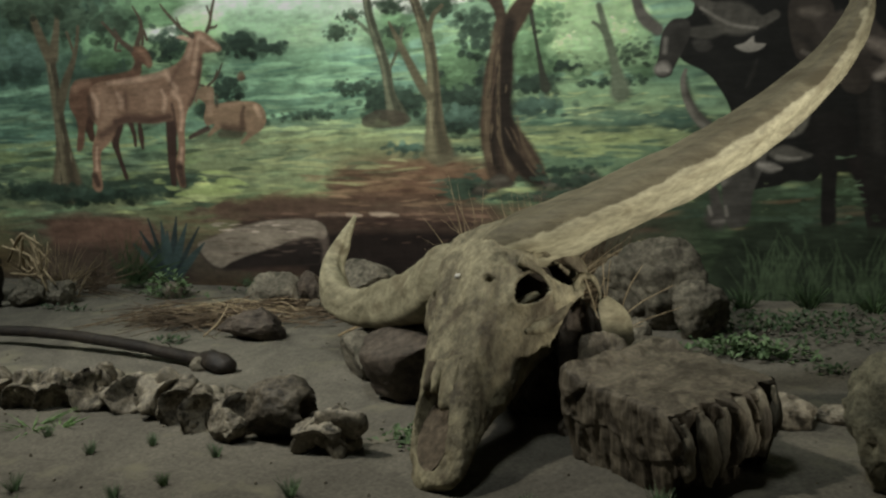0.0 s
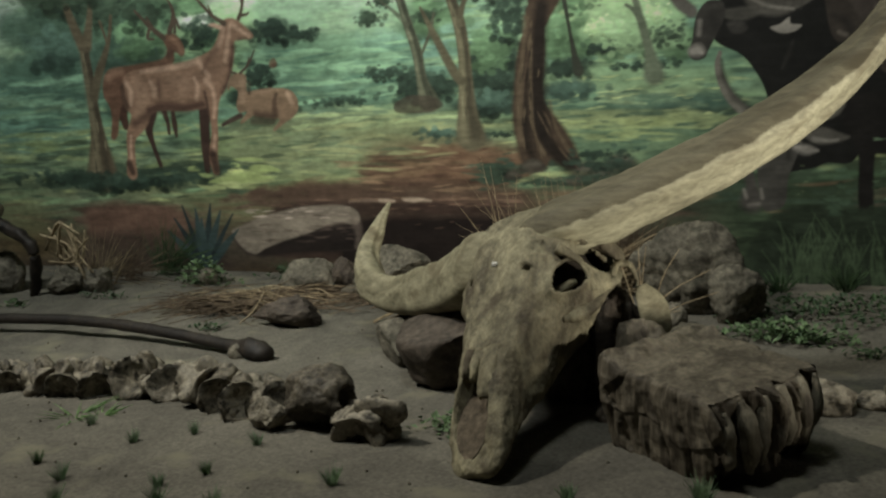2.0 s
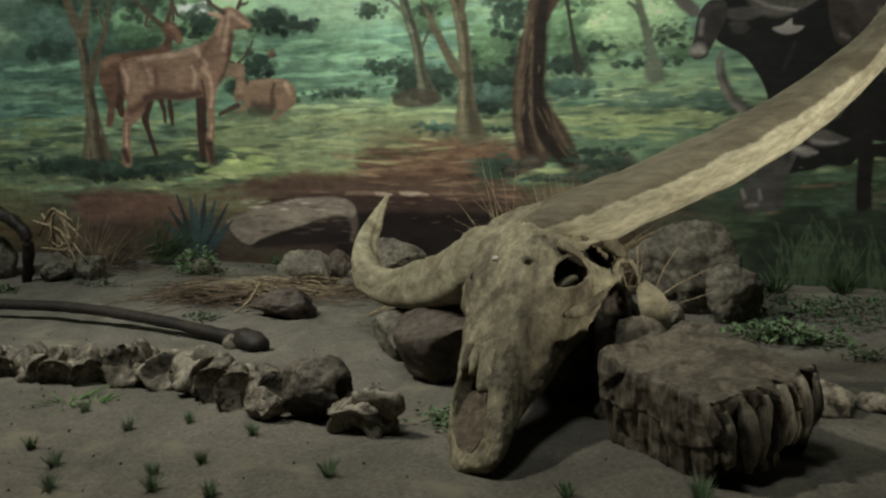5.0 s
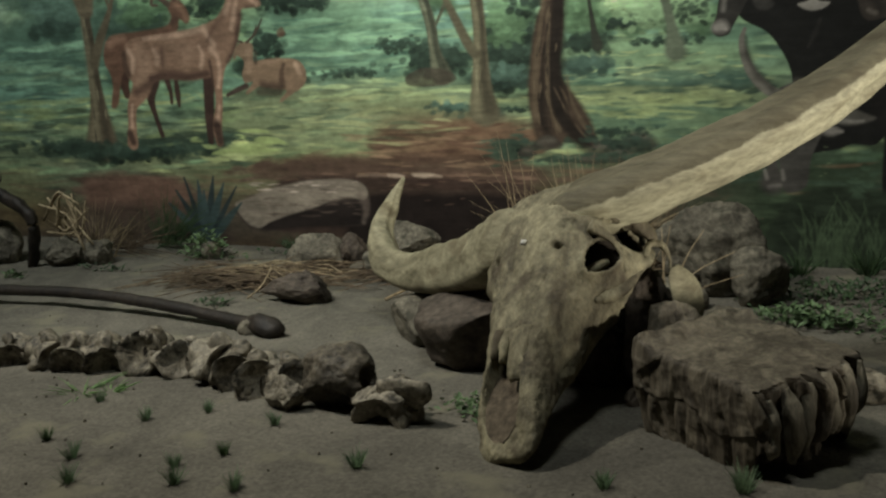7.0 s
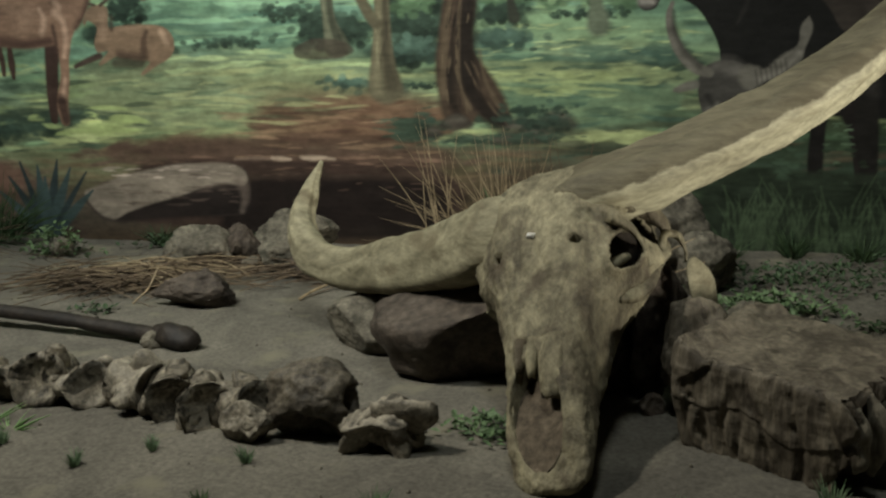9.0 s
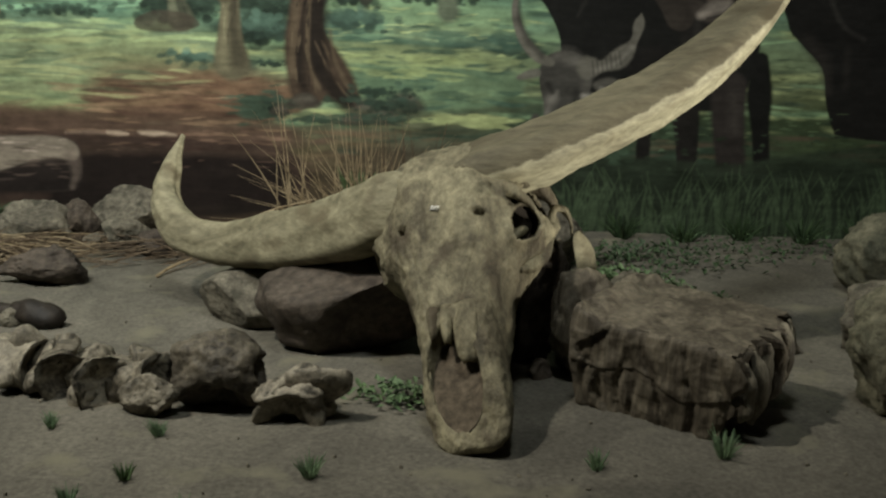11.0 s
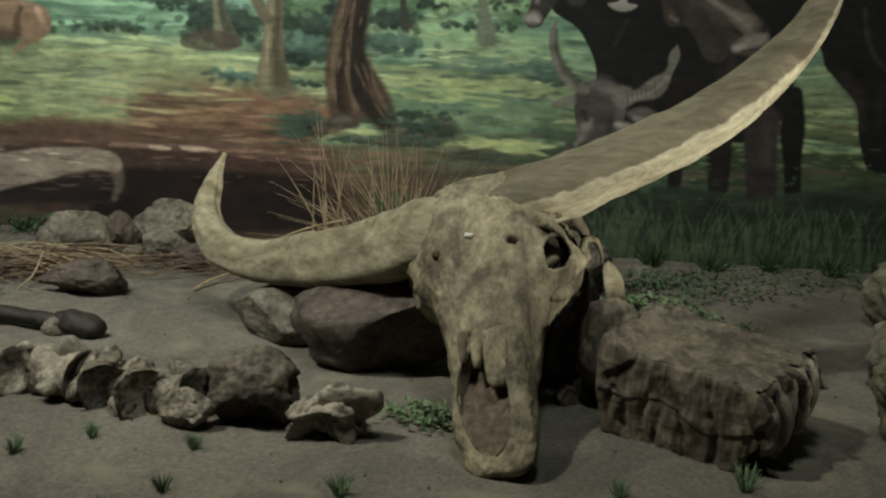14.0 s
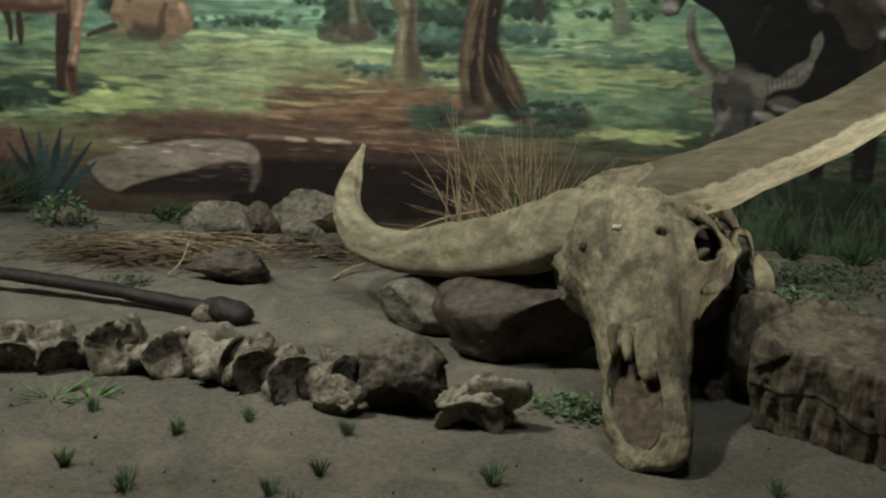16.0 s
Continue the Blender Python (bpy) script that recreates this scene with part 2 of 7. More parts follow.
# ---- the painted wall ----
PX0, PX1, PZ0, PZ1, STEP = -2.85, 1.65, -0.24, 1.06, 0.0030
NX, NZ = int((PX1 - PX0) / STEP) + 1, int((PZ1 - PZ0) / STEP) + 1
gx, gz_ = np.meshgrid(np.linspace(PX0, PX1, NX), np.linspace(PZ0, PZ1, NZ))
rng = np.random.RandomState(11)


def soft_noise(cell_x, cell_z, seed):
    """Smooth random values on the wall with cells of the given size in metres."""
    r = np.random.RandomState(seed)
    w, h = int((PX1 - PX0) / cell_x) + 3, int((PZ1 - PZ0) / cell_z) + 3
    g = r.rand(h, w)
    u, v = (gx - PX0) / cell_x, (gz_ - PZ0) / cell_z
    i, j = u.astype(int), v.astype(int)
    a, b = u - i, v - j
    a, b = a * a * (3 - 2 * a), b * b * (3 - 2 * b)
    return (g[j, i] * (1 - a) + g[j, i + 1] * a) * (1 - b) + (g[j + 1, i] * (1 - a) + g[j + 1, i + 1] * a) * b


GAIN = 1.9
COLOURS = {
    "dark_bush": (38, 54, 43), "blue_bush": (52, 74, 62), "mid_bush": (74, 104, 70), "haze": (172, 190, 165), "pale_leaf": (112, 142, 98), "bright_leaf": (132, 162, 108),
    "dark_leaf": (48, 64, 48), "shade_grass": (50, 67, 52), "lime": (128, 138, 84), "path": (94, 78, 54), "red_earth": (82, 66, 52), "deer": (113, 83, 62),
    "antler": (76, 62, 48), "dark_grass": (36, 46, 33), "grass_blade": (56, 72, 48),
}


def mixed(colour):
    """Paint of a colour, dulled a little as old oil paint is."""
    c = np.array(srgb(*colour)) * GAIN
    return np.minimum((0.80 * c + 0.20 * c.dot((0.3, 0.6, 0.1))) * (1.0, 1.0, 1.02), 0.85)


TINT = {k: mixed(v) for k, v in COLOURS.items()}

streak = soft_noise(0.20, 0.024, 1) * 0.45 + soft_noise(0.08, 0.011, 2) * 0.35 + soft_noise(0.5, 0.07, 3) * 0.4
patch = soft_noise(0.35, 0.12, 4)
warp = gz_ + 0.035 * (soft_noise(0.5, 0.25, 5) - 0.5) - 0.03 * gx
# broad zones from the foot of the painting to its sky
BANDS = [(-0.30, (52, 44, 36)), (-0.06, (58, 48, 39)), (0.10, (74, 66, 48)), (0.19, (86, 92, 66)), (0.30, (92, 106, 74)), (0.42, (86, 110, 82)),
         (0.52, (80, 114, 90)), (0.64, (92, 130, 104)), (0.76, (108, 144, 114)), (0.90, (150, 172, 140)), (1.10, (176, 190, 168))]
levels = np.array([b[0] for b in BANDS])
canvas = np.stack([np.interp(warp + 0.05 * (streak - 0.6), levels, [mixed(b[1])[c] for b in BANDS]) for c in range(3)], -1)
lush = np.clip((gx + 0.15) / 0.35, 0, 1)[..., None] * np.clip((0.34 - gz_) / 0.12, 0, 1)[..., None]
canvas = canvas * (1 - lush) + np.array(mixed((52, 68, 48))) * lush
canvas *= (0.62 + 0.62 * streak)[..., None]
canvas *= np.stack([0.88 + 0.3 * patch, 0.92 + 0.16 * patch, 1.06 - 0.2 * patch], -1)
def lay_on(x0, x1, z0, z1, shape, colour, mottling=0.25):
    """Lays colour on the canvas where shape(X, Z) is above zero."""
    i0, i1 = max(int((x0 - PX0) / STEP), 0), min(int((x1 - PX0) / STEP) + 2, NX)
    j0, j1 = max(int((z0 - PZ0) / STEP), 0), min(int((z1 - PZ0) / STEP) + 2, NZ)
    if i1 <= i0 or j1 <= j0:
        return
    a = np.clip(shape(gx[j0:j1, i0:i1], gz_[j0:j1, i0:i1]), 0, 1)[..., None]
    vary = (1 - mottling + 2 * mottling * streak[j0:j1, i0:i1])[..., None]
    canvas[j0:j1, i0:i1] = canvas[j0:j1, i0:i1] * (1 - a) + colour * vary * a


def limb(points, tint, soft=0.35, strength=1.0):
    """A tapered brush shape through (x, z, half width) points."""
    for (xa, za, wa), (xb, zb, wb) in zip(points, points[1:]):
        w, ll = max(wa, wb), (xb - xa) ** 2 + (zb - za) ** 2 + 1e-9

        def shape(X, Z):
            t = np.clip(((X - xa) * (xb - xa) + (Z - za) * (zb - za)) / ll, 0, 1)
            d = np.hypot(X - xa - t * (xb - xa), Z - za - t * (zb - za))
            r = wa + (wb - wa) * t
            return np.clip((r - d) / (r * soft + 0.003) + 0.5, 0, 1) * strength
        m = w * (1 + soft * 0.5) + 0.004
        lay_on(min(xa, xb) - m, max(xa, xb) + m, min(za, zb) - m, max(za, zb) + m, shape, TINT[tint], 0.25)


def dabs(x, z, rx, rz, count, size, tint):
    """Many short soft brush dabs scattered over an oval; leaves are lighter on top, grasses long and flat."""
    leafy_kind = tint.endswith(("bush", "leaf"))
    for k in range(count):
        u, v = rng.normal(0, 0.45, 2)
        px, pz = x + u * rx, z + v * rz
        s = size * rng.uniform(0.6, 1.5) * (1.25 if leafy_kind else 1.9)
        e = rng.uniform(0.5, 0.9) if leafy_kind else rng.uniform(0.14, 0.34)
        lean, hard = rng.uniform(-0.25, 0.25), rng.uniform(0.4, 0.85)
        tone = TINT[tint] * ((1.0 + 0.55 * np.clip(v, -1, 1) + rng.uniform(-0.25, 0.35)) if leafy_kind else rng.uniform(0.7, 1.3))

        def shape(X, Z):
            d = np.hypot((X - px) / s, (Z - pz - lean * (X - px)) / (s * e))
            return np.clip((1 - d) * 2.4, 0, 1) * hard
        lay_on(px - s, px + s, pz - s, pz + s, shape, tone, 0.3)


def meadow(count):
    """Long level brush strokes that make up the grass, hills and mist."""
    low = ["path", "red_earth", "shade_grass"]
    mid = ["lime", "shade_grass", "mid_bush", "pale_leaf", "lime", "shade_grass"]
    high = ["pale_leaf", "mid_bush", "bright_leaf", "blue_bush", "pale_leaf"]
    for k in range(count):
        px, pz = rng.uniform(PX0, PX1), rng.uniform(0.10, 0.95)
        tier = low if pz < 0.18 else (mid if pz < 0.48 else high)
        tint = tier[rng.randint(len(tier))]
        if pz > 0.82:
            tint = "haze" if rng.rand() < 0.5 else "pale_leaf"
        s, h = rng.uniform(0.04, 0.16), rng.uniform(0.005, 0.014)
        bow, lean, hard = rng.uniform(-0.6, 0.6), rng.uniform(-0.12, 0.12), rng.uniform(0.25, 0.75)
        tone = TINT[tint] * rng.uniform(0.75, 1.2)

        def shape(X, Z):
            t = (X - px) / s
            d = np.hypot(t, (Z - pz - lean * (X - px) - bow * h * 2 * t * t) / h)
            return (1 - d) * 1.4 * hard
        lay_on(px - s, px + s, pz - 0.05, pz + 0.05, shape, tone, 0.3)


def glints(count):
    """Small bright and dark touches that finish the meadow."""
    for k in range(count):
        px, pz = rng.uniform(PX0, PX1), rng.uniform(0.16, 0.74)
        s, h = rng.uniform(0.015, 0.06), rng.uniform(0.003, 0.007)
        tone = TINT["lime"] * rng.uniform(0.9, 1.3) if k % 2 else TINT["dark_bush"] * rng.uniform(0.7, 1.1)
        if pz > 0.5 and k % 2:
            tone = TINT["bright_leaf"] * rng.uniform(1.0, 1.4)
        lean = rng.uniform(-0.15, 0.15)

        def shape(X, Z):
            return (1 - np.hypot((X - px) / s, (Z - pz - lean * (X - px)) / h)) * 0.8
        lay_on(px - s, px + s, pz - 0.03, pz + 0.03, shape, tone, 0.2)


def blades(x0, x1, z, height, count, tint):
    """Upright painted grass blades."""
    for k in range(count):
        px, h = rng.uniform(x0, x1), height * rng.uniform(0.35, 0.95)
        pz, lean = z + rng.uniform(-0.05, 0.04), rng.uniform(-0.4, 0.4) * h
        tone = "grass_blade" if rng.rand() < 0.6 else "dark_grass"
        limb([(px, pz, 0.0035), (px + lean * 0.3, pz + h * 0.6, 0.003), (px + lean, pz + h, 0.001)], tone, 0.8, 0.8)


def fill(colour, points, soft, strength=1.0, mottling=0.2):
    """A shape with a smooth closed outline through the points, its edge softened over soft metres."""
    ring = []
    n = len(points)
    for i in range(n):
        a, b, c, d = (np.array(points[(i + k) % n]) for k in (-1, 0, 1, 2))
        for t in (0.0, 0.25, 0.5, 0.75):
            ring.append(0.5 * (2 * b + (c - a) * t + (2 * a - 5 * b + 4 * c - d) * t * t + (3 * b - a - 3 * c + d) * t ** 3))
    ring = np.array(ring)

    def shape(X, Z):
        inside, near = np.zeros(X.shape, bool), np.full(X.shape, 9.0)
        for (xa, za), (xb, zb) in zip(ring, np.roll(ring, -1, 0)):
            t = np.clip(((X - xa) * (xb - xa) + (Z - za) * (zb - za)) / ((xb - xa) ** 2 + (zb - za) ** 2 + 1e-12), 0, 1)
            near = np.minimum(near, np.hypot(X - xa - t * (xb - xa), Z - za - t * (zb - za)))
            if za != zb:
                inside ^= ((za > Z) != (zb > Z)) & (X < (xb - xa) * (Z - za) / (zb - za) + xa)
        return np.clip(np.where(inside, near, -near) / soft + 0.5, 0, 1) * strength
    (x0, z0), (x1, z1) = ring.min(0) - soft, ring.max(0) + soft
    lay_on(x0, x1, z0, z1, shape, mixed(colour), mottling)


def brush(colour, points, soft=0.5, strength=1.0):
    """One stroke of even colour through (x, z, half width) points, smoothed, with no doubled ends."""
    path = spline([(x, z, r, 0) for x, z, r in points], 4)
    reach = max(q[2] for q in path) * (1 + soft) + 0.004

    def shape(X, Z):
        best = np.zeros(X.shape)
        for a, b in zip(path, path[1:]):
            ll = (b[0] - a[0]) ** 2 + (b[1] - a[1]) ** 2 + 1e-12
            t = np.clip(((X - a[0]) * (b[0] - a[0]) + (Z - a[1]) * (b[1] - a[1])) / ll, 0, 1)
            d = np.hypot(X - a[0] - t * (b[0] - a[0]), Z - a[1] - t * (b[1] - a[1]))
            r = np.maximum(a[2] + (b[2] - a[2]) * t, 0.0008)
            best = np.maximum(best, np.clip((r - d) / (r * soft + 0.002) + 0.5, 0, 1))
        return best * strength
    xs, zs = [q[0] for q in path], [q[1] for q in path]
    lay_on(min(xs) - reach, max(xs) + reach, min(zs) - reach, max(zs) + reach, shape, mixed(colour), 0.12)


def streaks(colour, x0, x1, z0, z1, count, length, thick, strength, seed):
    """Level, slightly bowed brush strokes of one colour scattered over an oblong."""
    r = np.random.RandomState(seed + 50)
    for k in range(count):
        px, pz = r.uniform(x0, x1), r.uniform(z0, z1)
        s, h = length * r.uniform(0.35, 1.1), thick * r.uniform(0.5, 1.2)
        bow, lean, hard = r.uniform(-1.2, 1.2), r.uniform(-0.10, 0.10), strength * r.uniform(0.5, 1.2)
        tone = mixed(colour) * r.uniform(0.8, 1.2)

        def shape(X, Z):
            t = (X - px) / s
            d = np.hypot(t, (Z - pz - lean * (X - px) - bow * h * t * t) / h)
            return np.clip((1 - d) * 2.6, 0, 1) * hard
        lay_on(px - s, px + s, pz - 0.05, pz + 0.05, shape, tone, 0.3)


def paint_scene():
    meadow(1500)
    glints(260)
    # far foliage and hills
    dabs(-1.934, 0.81, 0.453, 0.171, 260, 0.0525, 'dark_bush')
    dabs(-2.186, 0.653, 0.311, 0.100, 120, 0.0466, 'blue_bush')
    dabs(-1.611, 0.819, 0.270, 0.090, 140, 0.0405, 'mid_bush')
    dabs(-0.938, 0.809, 0.481, 0.066, 120, 0.0555, 'haze')
    dabs(-1.24, 0.751, 0.328, 0.070, 120, 0.0328, 'pale_leaf')
    dabs(-1.182, 0.714, 0.125, 0.028, 60, 0.0208, 'dark_bush')
    dabs(-1.051, 0.613, 0.141, 0.070, 80, 0.0242, 'mid_bush')
    dabs(-1.26, 0.519, 0.233, 0.054, 90, 0.0254, 'dark_bush')
    dabs(-0.115, 0.655, 0.171, 0.107, 220, 0.0218, 'bright_leaf')
    dabs(-0.223, 0.725, 0.097, 0.061, 80, 0.0226, 'bright_leaf')
    dabs(0.007, 0.599, 0.092, 0.075, 110, 0.0184, 'mid_bush')
    dabs(-0.235, 0.587, 0.146, 0.047, 90, 0.0195, 'mid_bush')
    dabs(-0.728, 0.497, 0.094, 0.047, 80, 0.0207, 'dark_bush')
    dabs(-0.482, 0.54, 0.106, 0.073, 110, 0.0212, 'dark_bush')
    dabs(-0.682, 0.703, 0.110, 0.065, 70, 0.0220, 'mid_bush')
    dabs(-0.53, 0.436, 0.108, 0.034, 70, 0.0180, 'dark_bush')
    dabs(-0.243, 0.501, 0.099, 0.048, 80, 0.0181, 'dark_bush')
    dabs(-0.215, 0.427, 0.098, 0.032, 60, 0.0163, 'mid_bush')
    dabs(-1.731, 0.271, 0.469, 0.039, 110, 0.0258, 'shade_grass')
    dabs(-2.127, 0.25, 0.263, 0.029, 60, 0.0263, 'shade_grass')
    dabs(-1.3, 0.42, 0.195, 0.048, 80, 0.0217, 'shade_grass')
    dabs(-0.99, 0.477, 0.141, 0.021, 50, 0.0181, 'shade_grass')
    dabs(-0.458, 0.256, 0.107, 0.043, 70, 0.0178, 'shade_grass')
    dabs(-0.193, 0.297, 0.099, 0.032, 60, 0.0165, 'shade_grass')
    dabs(0.103, 0.395, 0.135, 0.061, 110, 0.0150, 'shade_grass')
    dabs(-0.596, 0.346, 0.092, 0.024, 40, 0.0166, 'shade_grass')
    dabs(-0.05, 0.45, 0.171, 0.025, 50, 0.0155, 'lime')
    dabs(-0.04, 0.371, 0.156, 0.035, 60, 0.0156, 'lime')
    dabs(-1.472, 0.236, 0.138, 0.027, 30, 0.0184, 'lime')
    dabs(-0.881, 0.392, 0.233, 0.031, 50, 0.0194, 'lime')
    dabs(0.07, 0.205, 0.106, 0.016, 40, 0.0182, 'lime')
    dabs(-0.774, 0.3, 0.210, 0.044, 90, 0.0229, 'path')
    dabs(-0.628, 0.234, 0.203, 0.045, 110, 0.0221, 'path')
    dabs(-1.033, 0.198, 0.304, 0.026, 90, 0.0223, 'path')
    dabs(-0.847, 0.347, 0.118, 0.018, 30, 0.0197, 'path')
    dabs(-1.999, 0.112, 0.283, 0.046, 130, 0.0309, 'red_earth')
    dabs(-1.122, 0.177, 0.351, 0.026, 120, 0.0206, 'red_earth')
    dabs(-0.715, 0.153, 0.264, 0.025, 100, 0.0189, 'red_earth')
    # light and shaded bands of the hills
    limb([(-1.231, 0.678, 0.004), (-1.045, 0.648, 0.014), (-0.864, 0.646, 0.004)], 'shade_grass', 2.0, 0.45)
    limb([(-1.227, 0.7, 0.004), (-1.042, 0.67, 0.012), (-0.86, 0.668, 0.004)], 'pale_leaf', 2.0, 0.5)
    limb([(-1.331, 0.616, 0.005), (-1.092, 0.616, 0.014), (-0.832, 0.589, 0.004)], 'shade_grass', 2.0, 0.45)
    limb([(-1.326, 0.64, 0.004), (-1.089, 0.639, 0.013), (-0.829, 0.611, 0.004)], 'pale_leaf', 2.0, 0.5)
    limb([(-1.147, 0.543, 0.004), (-0.984, 0.514, 0.014), (-0.813, 0.514, 0.003)], 'shade_grass', 2.0, 0.45)
    limb([(-1.143, 0.566, 0.004), (-0.981, 0.537, 0.012), (-0.81, 0.536, 0.004)], 'pale_leaf', 2.0, 0.5)
    limb([(-1.177, 0.495, 0.004), (-1.035, 0.456, 0.015), (-0.917, 0.422, 0.005)], 'shade_grass', 2.0, 0.45)
    limb([(-1.173, 0.518, 0.004), (-1.031, 0.479, 0.012), (-0.913, 0.445, 0.004)], 'lime', 2.0, 0.5)
    limb([(-2.339, 0.5, 0.006), (-2.169, 0.512, 0.019), (-2.002, 0.484, 0.005)], 'shade_grass', 2.0, 0.45)
    limb([(-2.332, 0.527, 0.006), (-2.162, 0.538, 0.016), (-1.995, 0.509, 0.005)], 'lime', 2.0, 0.5)
    limb([(-2.313, 0.594, 0.005), (-2.174, 0.596, 0.019), (-2.021, 0.565, 0.005)], 'shade_grass', 2.0, 0.45)
    limb([(-2.306, 0.62, 0.006), (-2.167, 0.622, 0.016), (-2.015, 0.59, 0.005)], 'pale_leaf', 2.0, 0.5)
    limb([(-2.366, 0.405, 0.006), (-2.114, 0.41, 0.006)], 'shade_grass', 2.0, 0.45)
    limb([(-2.358, 0.432, 0.006), (-2.107, 0.436, 0.005)], 'lime', 2.0, 0.5)
    limb([(-0.313, 0.476, 0.004), (-0.177, 0.49, 0.012), (-0.017, 0.468, 0.011), (0.12, 0.439, 0.003)], 'shade_grass', 2.0, 0.45)
    limb([(-0.311, 0.497, 0.004), (-0.175, 0.511, 0.01), (-0.016, 0.488, 0.01), (0.122, 0.458, 0.003)], 'pale_leaf', 2.0, 0.5)
    limb([(-0.302, 0.408, 0.003), (-0.085, 0.416, 0.012), (0.117, 0.381, 0.003)], 'shade_grass', 2.0, 0.45)
    limb([(-0.3, 0.429, 0.003), (-0.083, 0.436, 0.009), (0.118, 0.401, 0.003)], 'lime', 2.0, 0.5)
    limb([(-0.291, 0.342, 0.004), (-0.057, 0.351, 0.011), (0.129, 0.325, 0.003)], 'shade_grass', 2.0, 0.45)
    limb([(-0.289, 0.363, 0.004), (-0.056, 0.372, 0.01), (0.131, 0.345, 0.003)], 'lime', 2.0, 0.5)
    limb([(-1.132, 0.38, 0.004), (-0.841, 0.385, 0.013), (-0.65, 0.36, 0.003)], 'shade_grass', 2.0, 0.45)
    limb([(-1.128, 0.403, 0.004), (-0.838, 0.408, 0.012), (-0.648, 0.382, 0.004)], 'lime', 2.0, 0.5)
    limb([(-0.3, 0.403, 0.003), (-0.06, 0.397, 0.011), (0.089, 0.412, 0.003)], 'shade_grass', 2.0, 0.45)
    limb([(-0.3, 0.422, 0.003), (-0.061, 0.417, 0.009), (0.088, 0.431, 0.003)], 'pale_leaf', 2.0, 0.5)
    limb([(-0.329, 0.33, 0.003), (-0.087, 0.324, 0.01), (0.145, 0.346, 0.003)], 'shade_grass', 2.0, 0.45)
    limb([(-0.33, 0.349, 0.003), (-0.088, 0.344, 0.009), (0.144, 0.365, 0.003)], 'pale_leaf', 2.0, 0.5)
    limb([(-1.118, 0.359, 0.003), (-0.889, 0.383, 0.011), (-0.692, 0.373, 0.003)], 'shade_grass', 2.0, 0.45)
    limb([(-1.117, 0.379, 0.003), (-0.888, 0.402, 0.009), (-0.692, 0.392, 0.003)], 'pale_leaf', 2.0, 0.5)
    limb([(-1.186, 0.28, 0.003), (-0.971, 0.274, 0.01), (-0.695, 0.3, 0.003)], 'shade_grass', 2.0, 0.45)
    limb([(-1.184, 0.3, 0.003), (-0.97, 0.294, 0.009), (-0.694, 0.32, 0.003)], 'pale_leaf', 2.0, 0.5)
    limb([(-0.329, 0.253, 0.003), (-0.115, 0.254, 0.01), (0.098, 0.252, 0.003)], 'shade_grass', 2.0, 0.45)
    limb([(-0.329, 0.273, 0.003), (-0.116, 0.274, 0.009), (0.096, 0.272, 0.003)], 'lime', 2.0, 0.5)
    limb([(-2.996, 0.343, 0.006), (-2.676, 0.355, 0.021), (-2.388, 0.325, 0.006)], 'shade_grass', 2.0, 0.45)
    limb([(-2.987, 0.372, 0.007), (-2.667, 0.384, 0.018), (-2.38, 0.352, 0.006)], 'lime', 2.0, 0.5)
    limb([(-2.923, 0.564, 0.006), (-2.611, 0.569, 0.021), (-2.333, 0.523, 0.006)], 'shade_grass', 2.0, 0.45)
    limb([(-2.914, 0.592, 0.007), (-2.603, 0.596, 0.018), (-2.325, 0.549, 0.005)], 'lime', 2.0, 0.5)
    # broad zones: mist, hills, fields, path
    fill((62, 88, 70), [(-2.361, 1.024), (-1.822, 0.968), (-1.648, 0.822), (-1.700, 0.696), (-2.004, 0.641), (-2.477, 0.630)], 0.1200, 0.7, 0.2)
    fill((148, 174, 148), [(-1.403, 0.942), (-0.811, 0.879), (-0.863, 0.794), (-1.068, 0.771), (-1.273, 0.815)], 0.0800, 0.85, 0.2)
    fill((122, 156, 120), [(-1.271, 0.824), (-0.786, 0.787), (-0.782, 0.678), (-0.962, 0.667), (-1.247, 0.716)], 0.0600, 0.75, 0.2)
    fill((82, 118, 92), [(-1.317, 0.695), (-0.765, 0.660), (-0.812, 0.459), (-1.120, 0.457), (-1.331, 0.505)], 0.0600, 0.6, 0.2)
    fill((70, 104, 84), [(-2.465, 0.671), (-2.004, 0.641), (-2.048, 0.463), (-2.519, 0.485)], 0.0750, 0.6, 0.2)
    fill((104, 114, 76), [(-1.387, 0.443), (-0.720, 0.420), (-0.614, 0.355), (-0.864, 0.231), (-1.330, 0.261), (-1.503, 0.324)], 0.0671, 0.7, 0.2)
    fill((118, 148, 104), [(-0.259, 0.698), (-0.062, 0.741), (0.057, 0.670), (0.051, 0.566), (-0.170, 0.583)], 0.0300, 0.7, 0.2)
    fill((100, 128, 90), [(-0.309, 0.529), (0.138, 0.500), (0.135, 0.440), (-0.315, 0.465)], 0.0280, 0.8, 0.2)
    fill((66, 96, 80), [(-0.315, 0.465), (0.134, 0.428), (0.132, 0.391), (-0.320, 0.414)], 0.0240, 0.6, 0.2)
    fill((110, 124, 80), [(-0.337, 0.408), (0.101, 0.384), (0.130, 0.348), (-0.325, 0.355)], 0.0100, 0.75, 0.2)
    fill((80, 106, 76), [(-0.326, 0.344), (0.159, 0.329), (0.093, 0.241), (-0.267, 0.234)], 0.0140, 0.7, 0.2)
    fill((92, 68, 48), [(-0.934, 0.312), (-0.654, 0.338), (-0.436, 0.306), (-0.443, 0.239), (-0.634, 0.187), (-0.948, 0.215)], 0.0440, 0.85, 0.2)
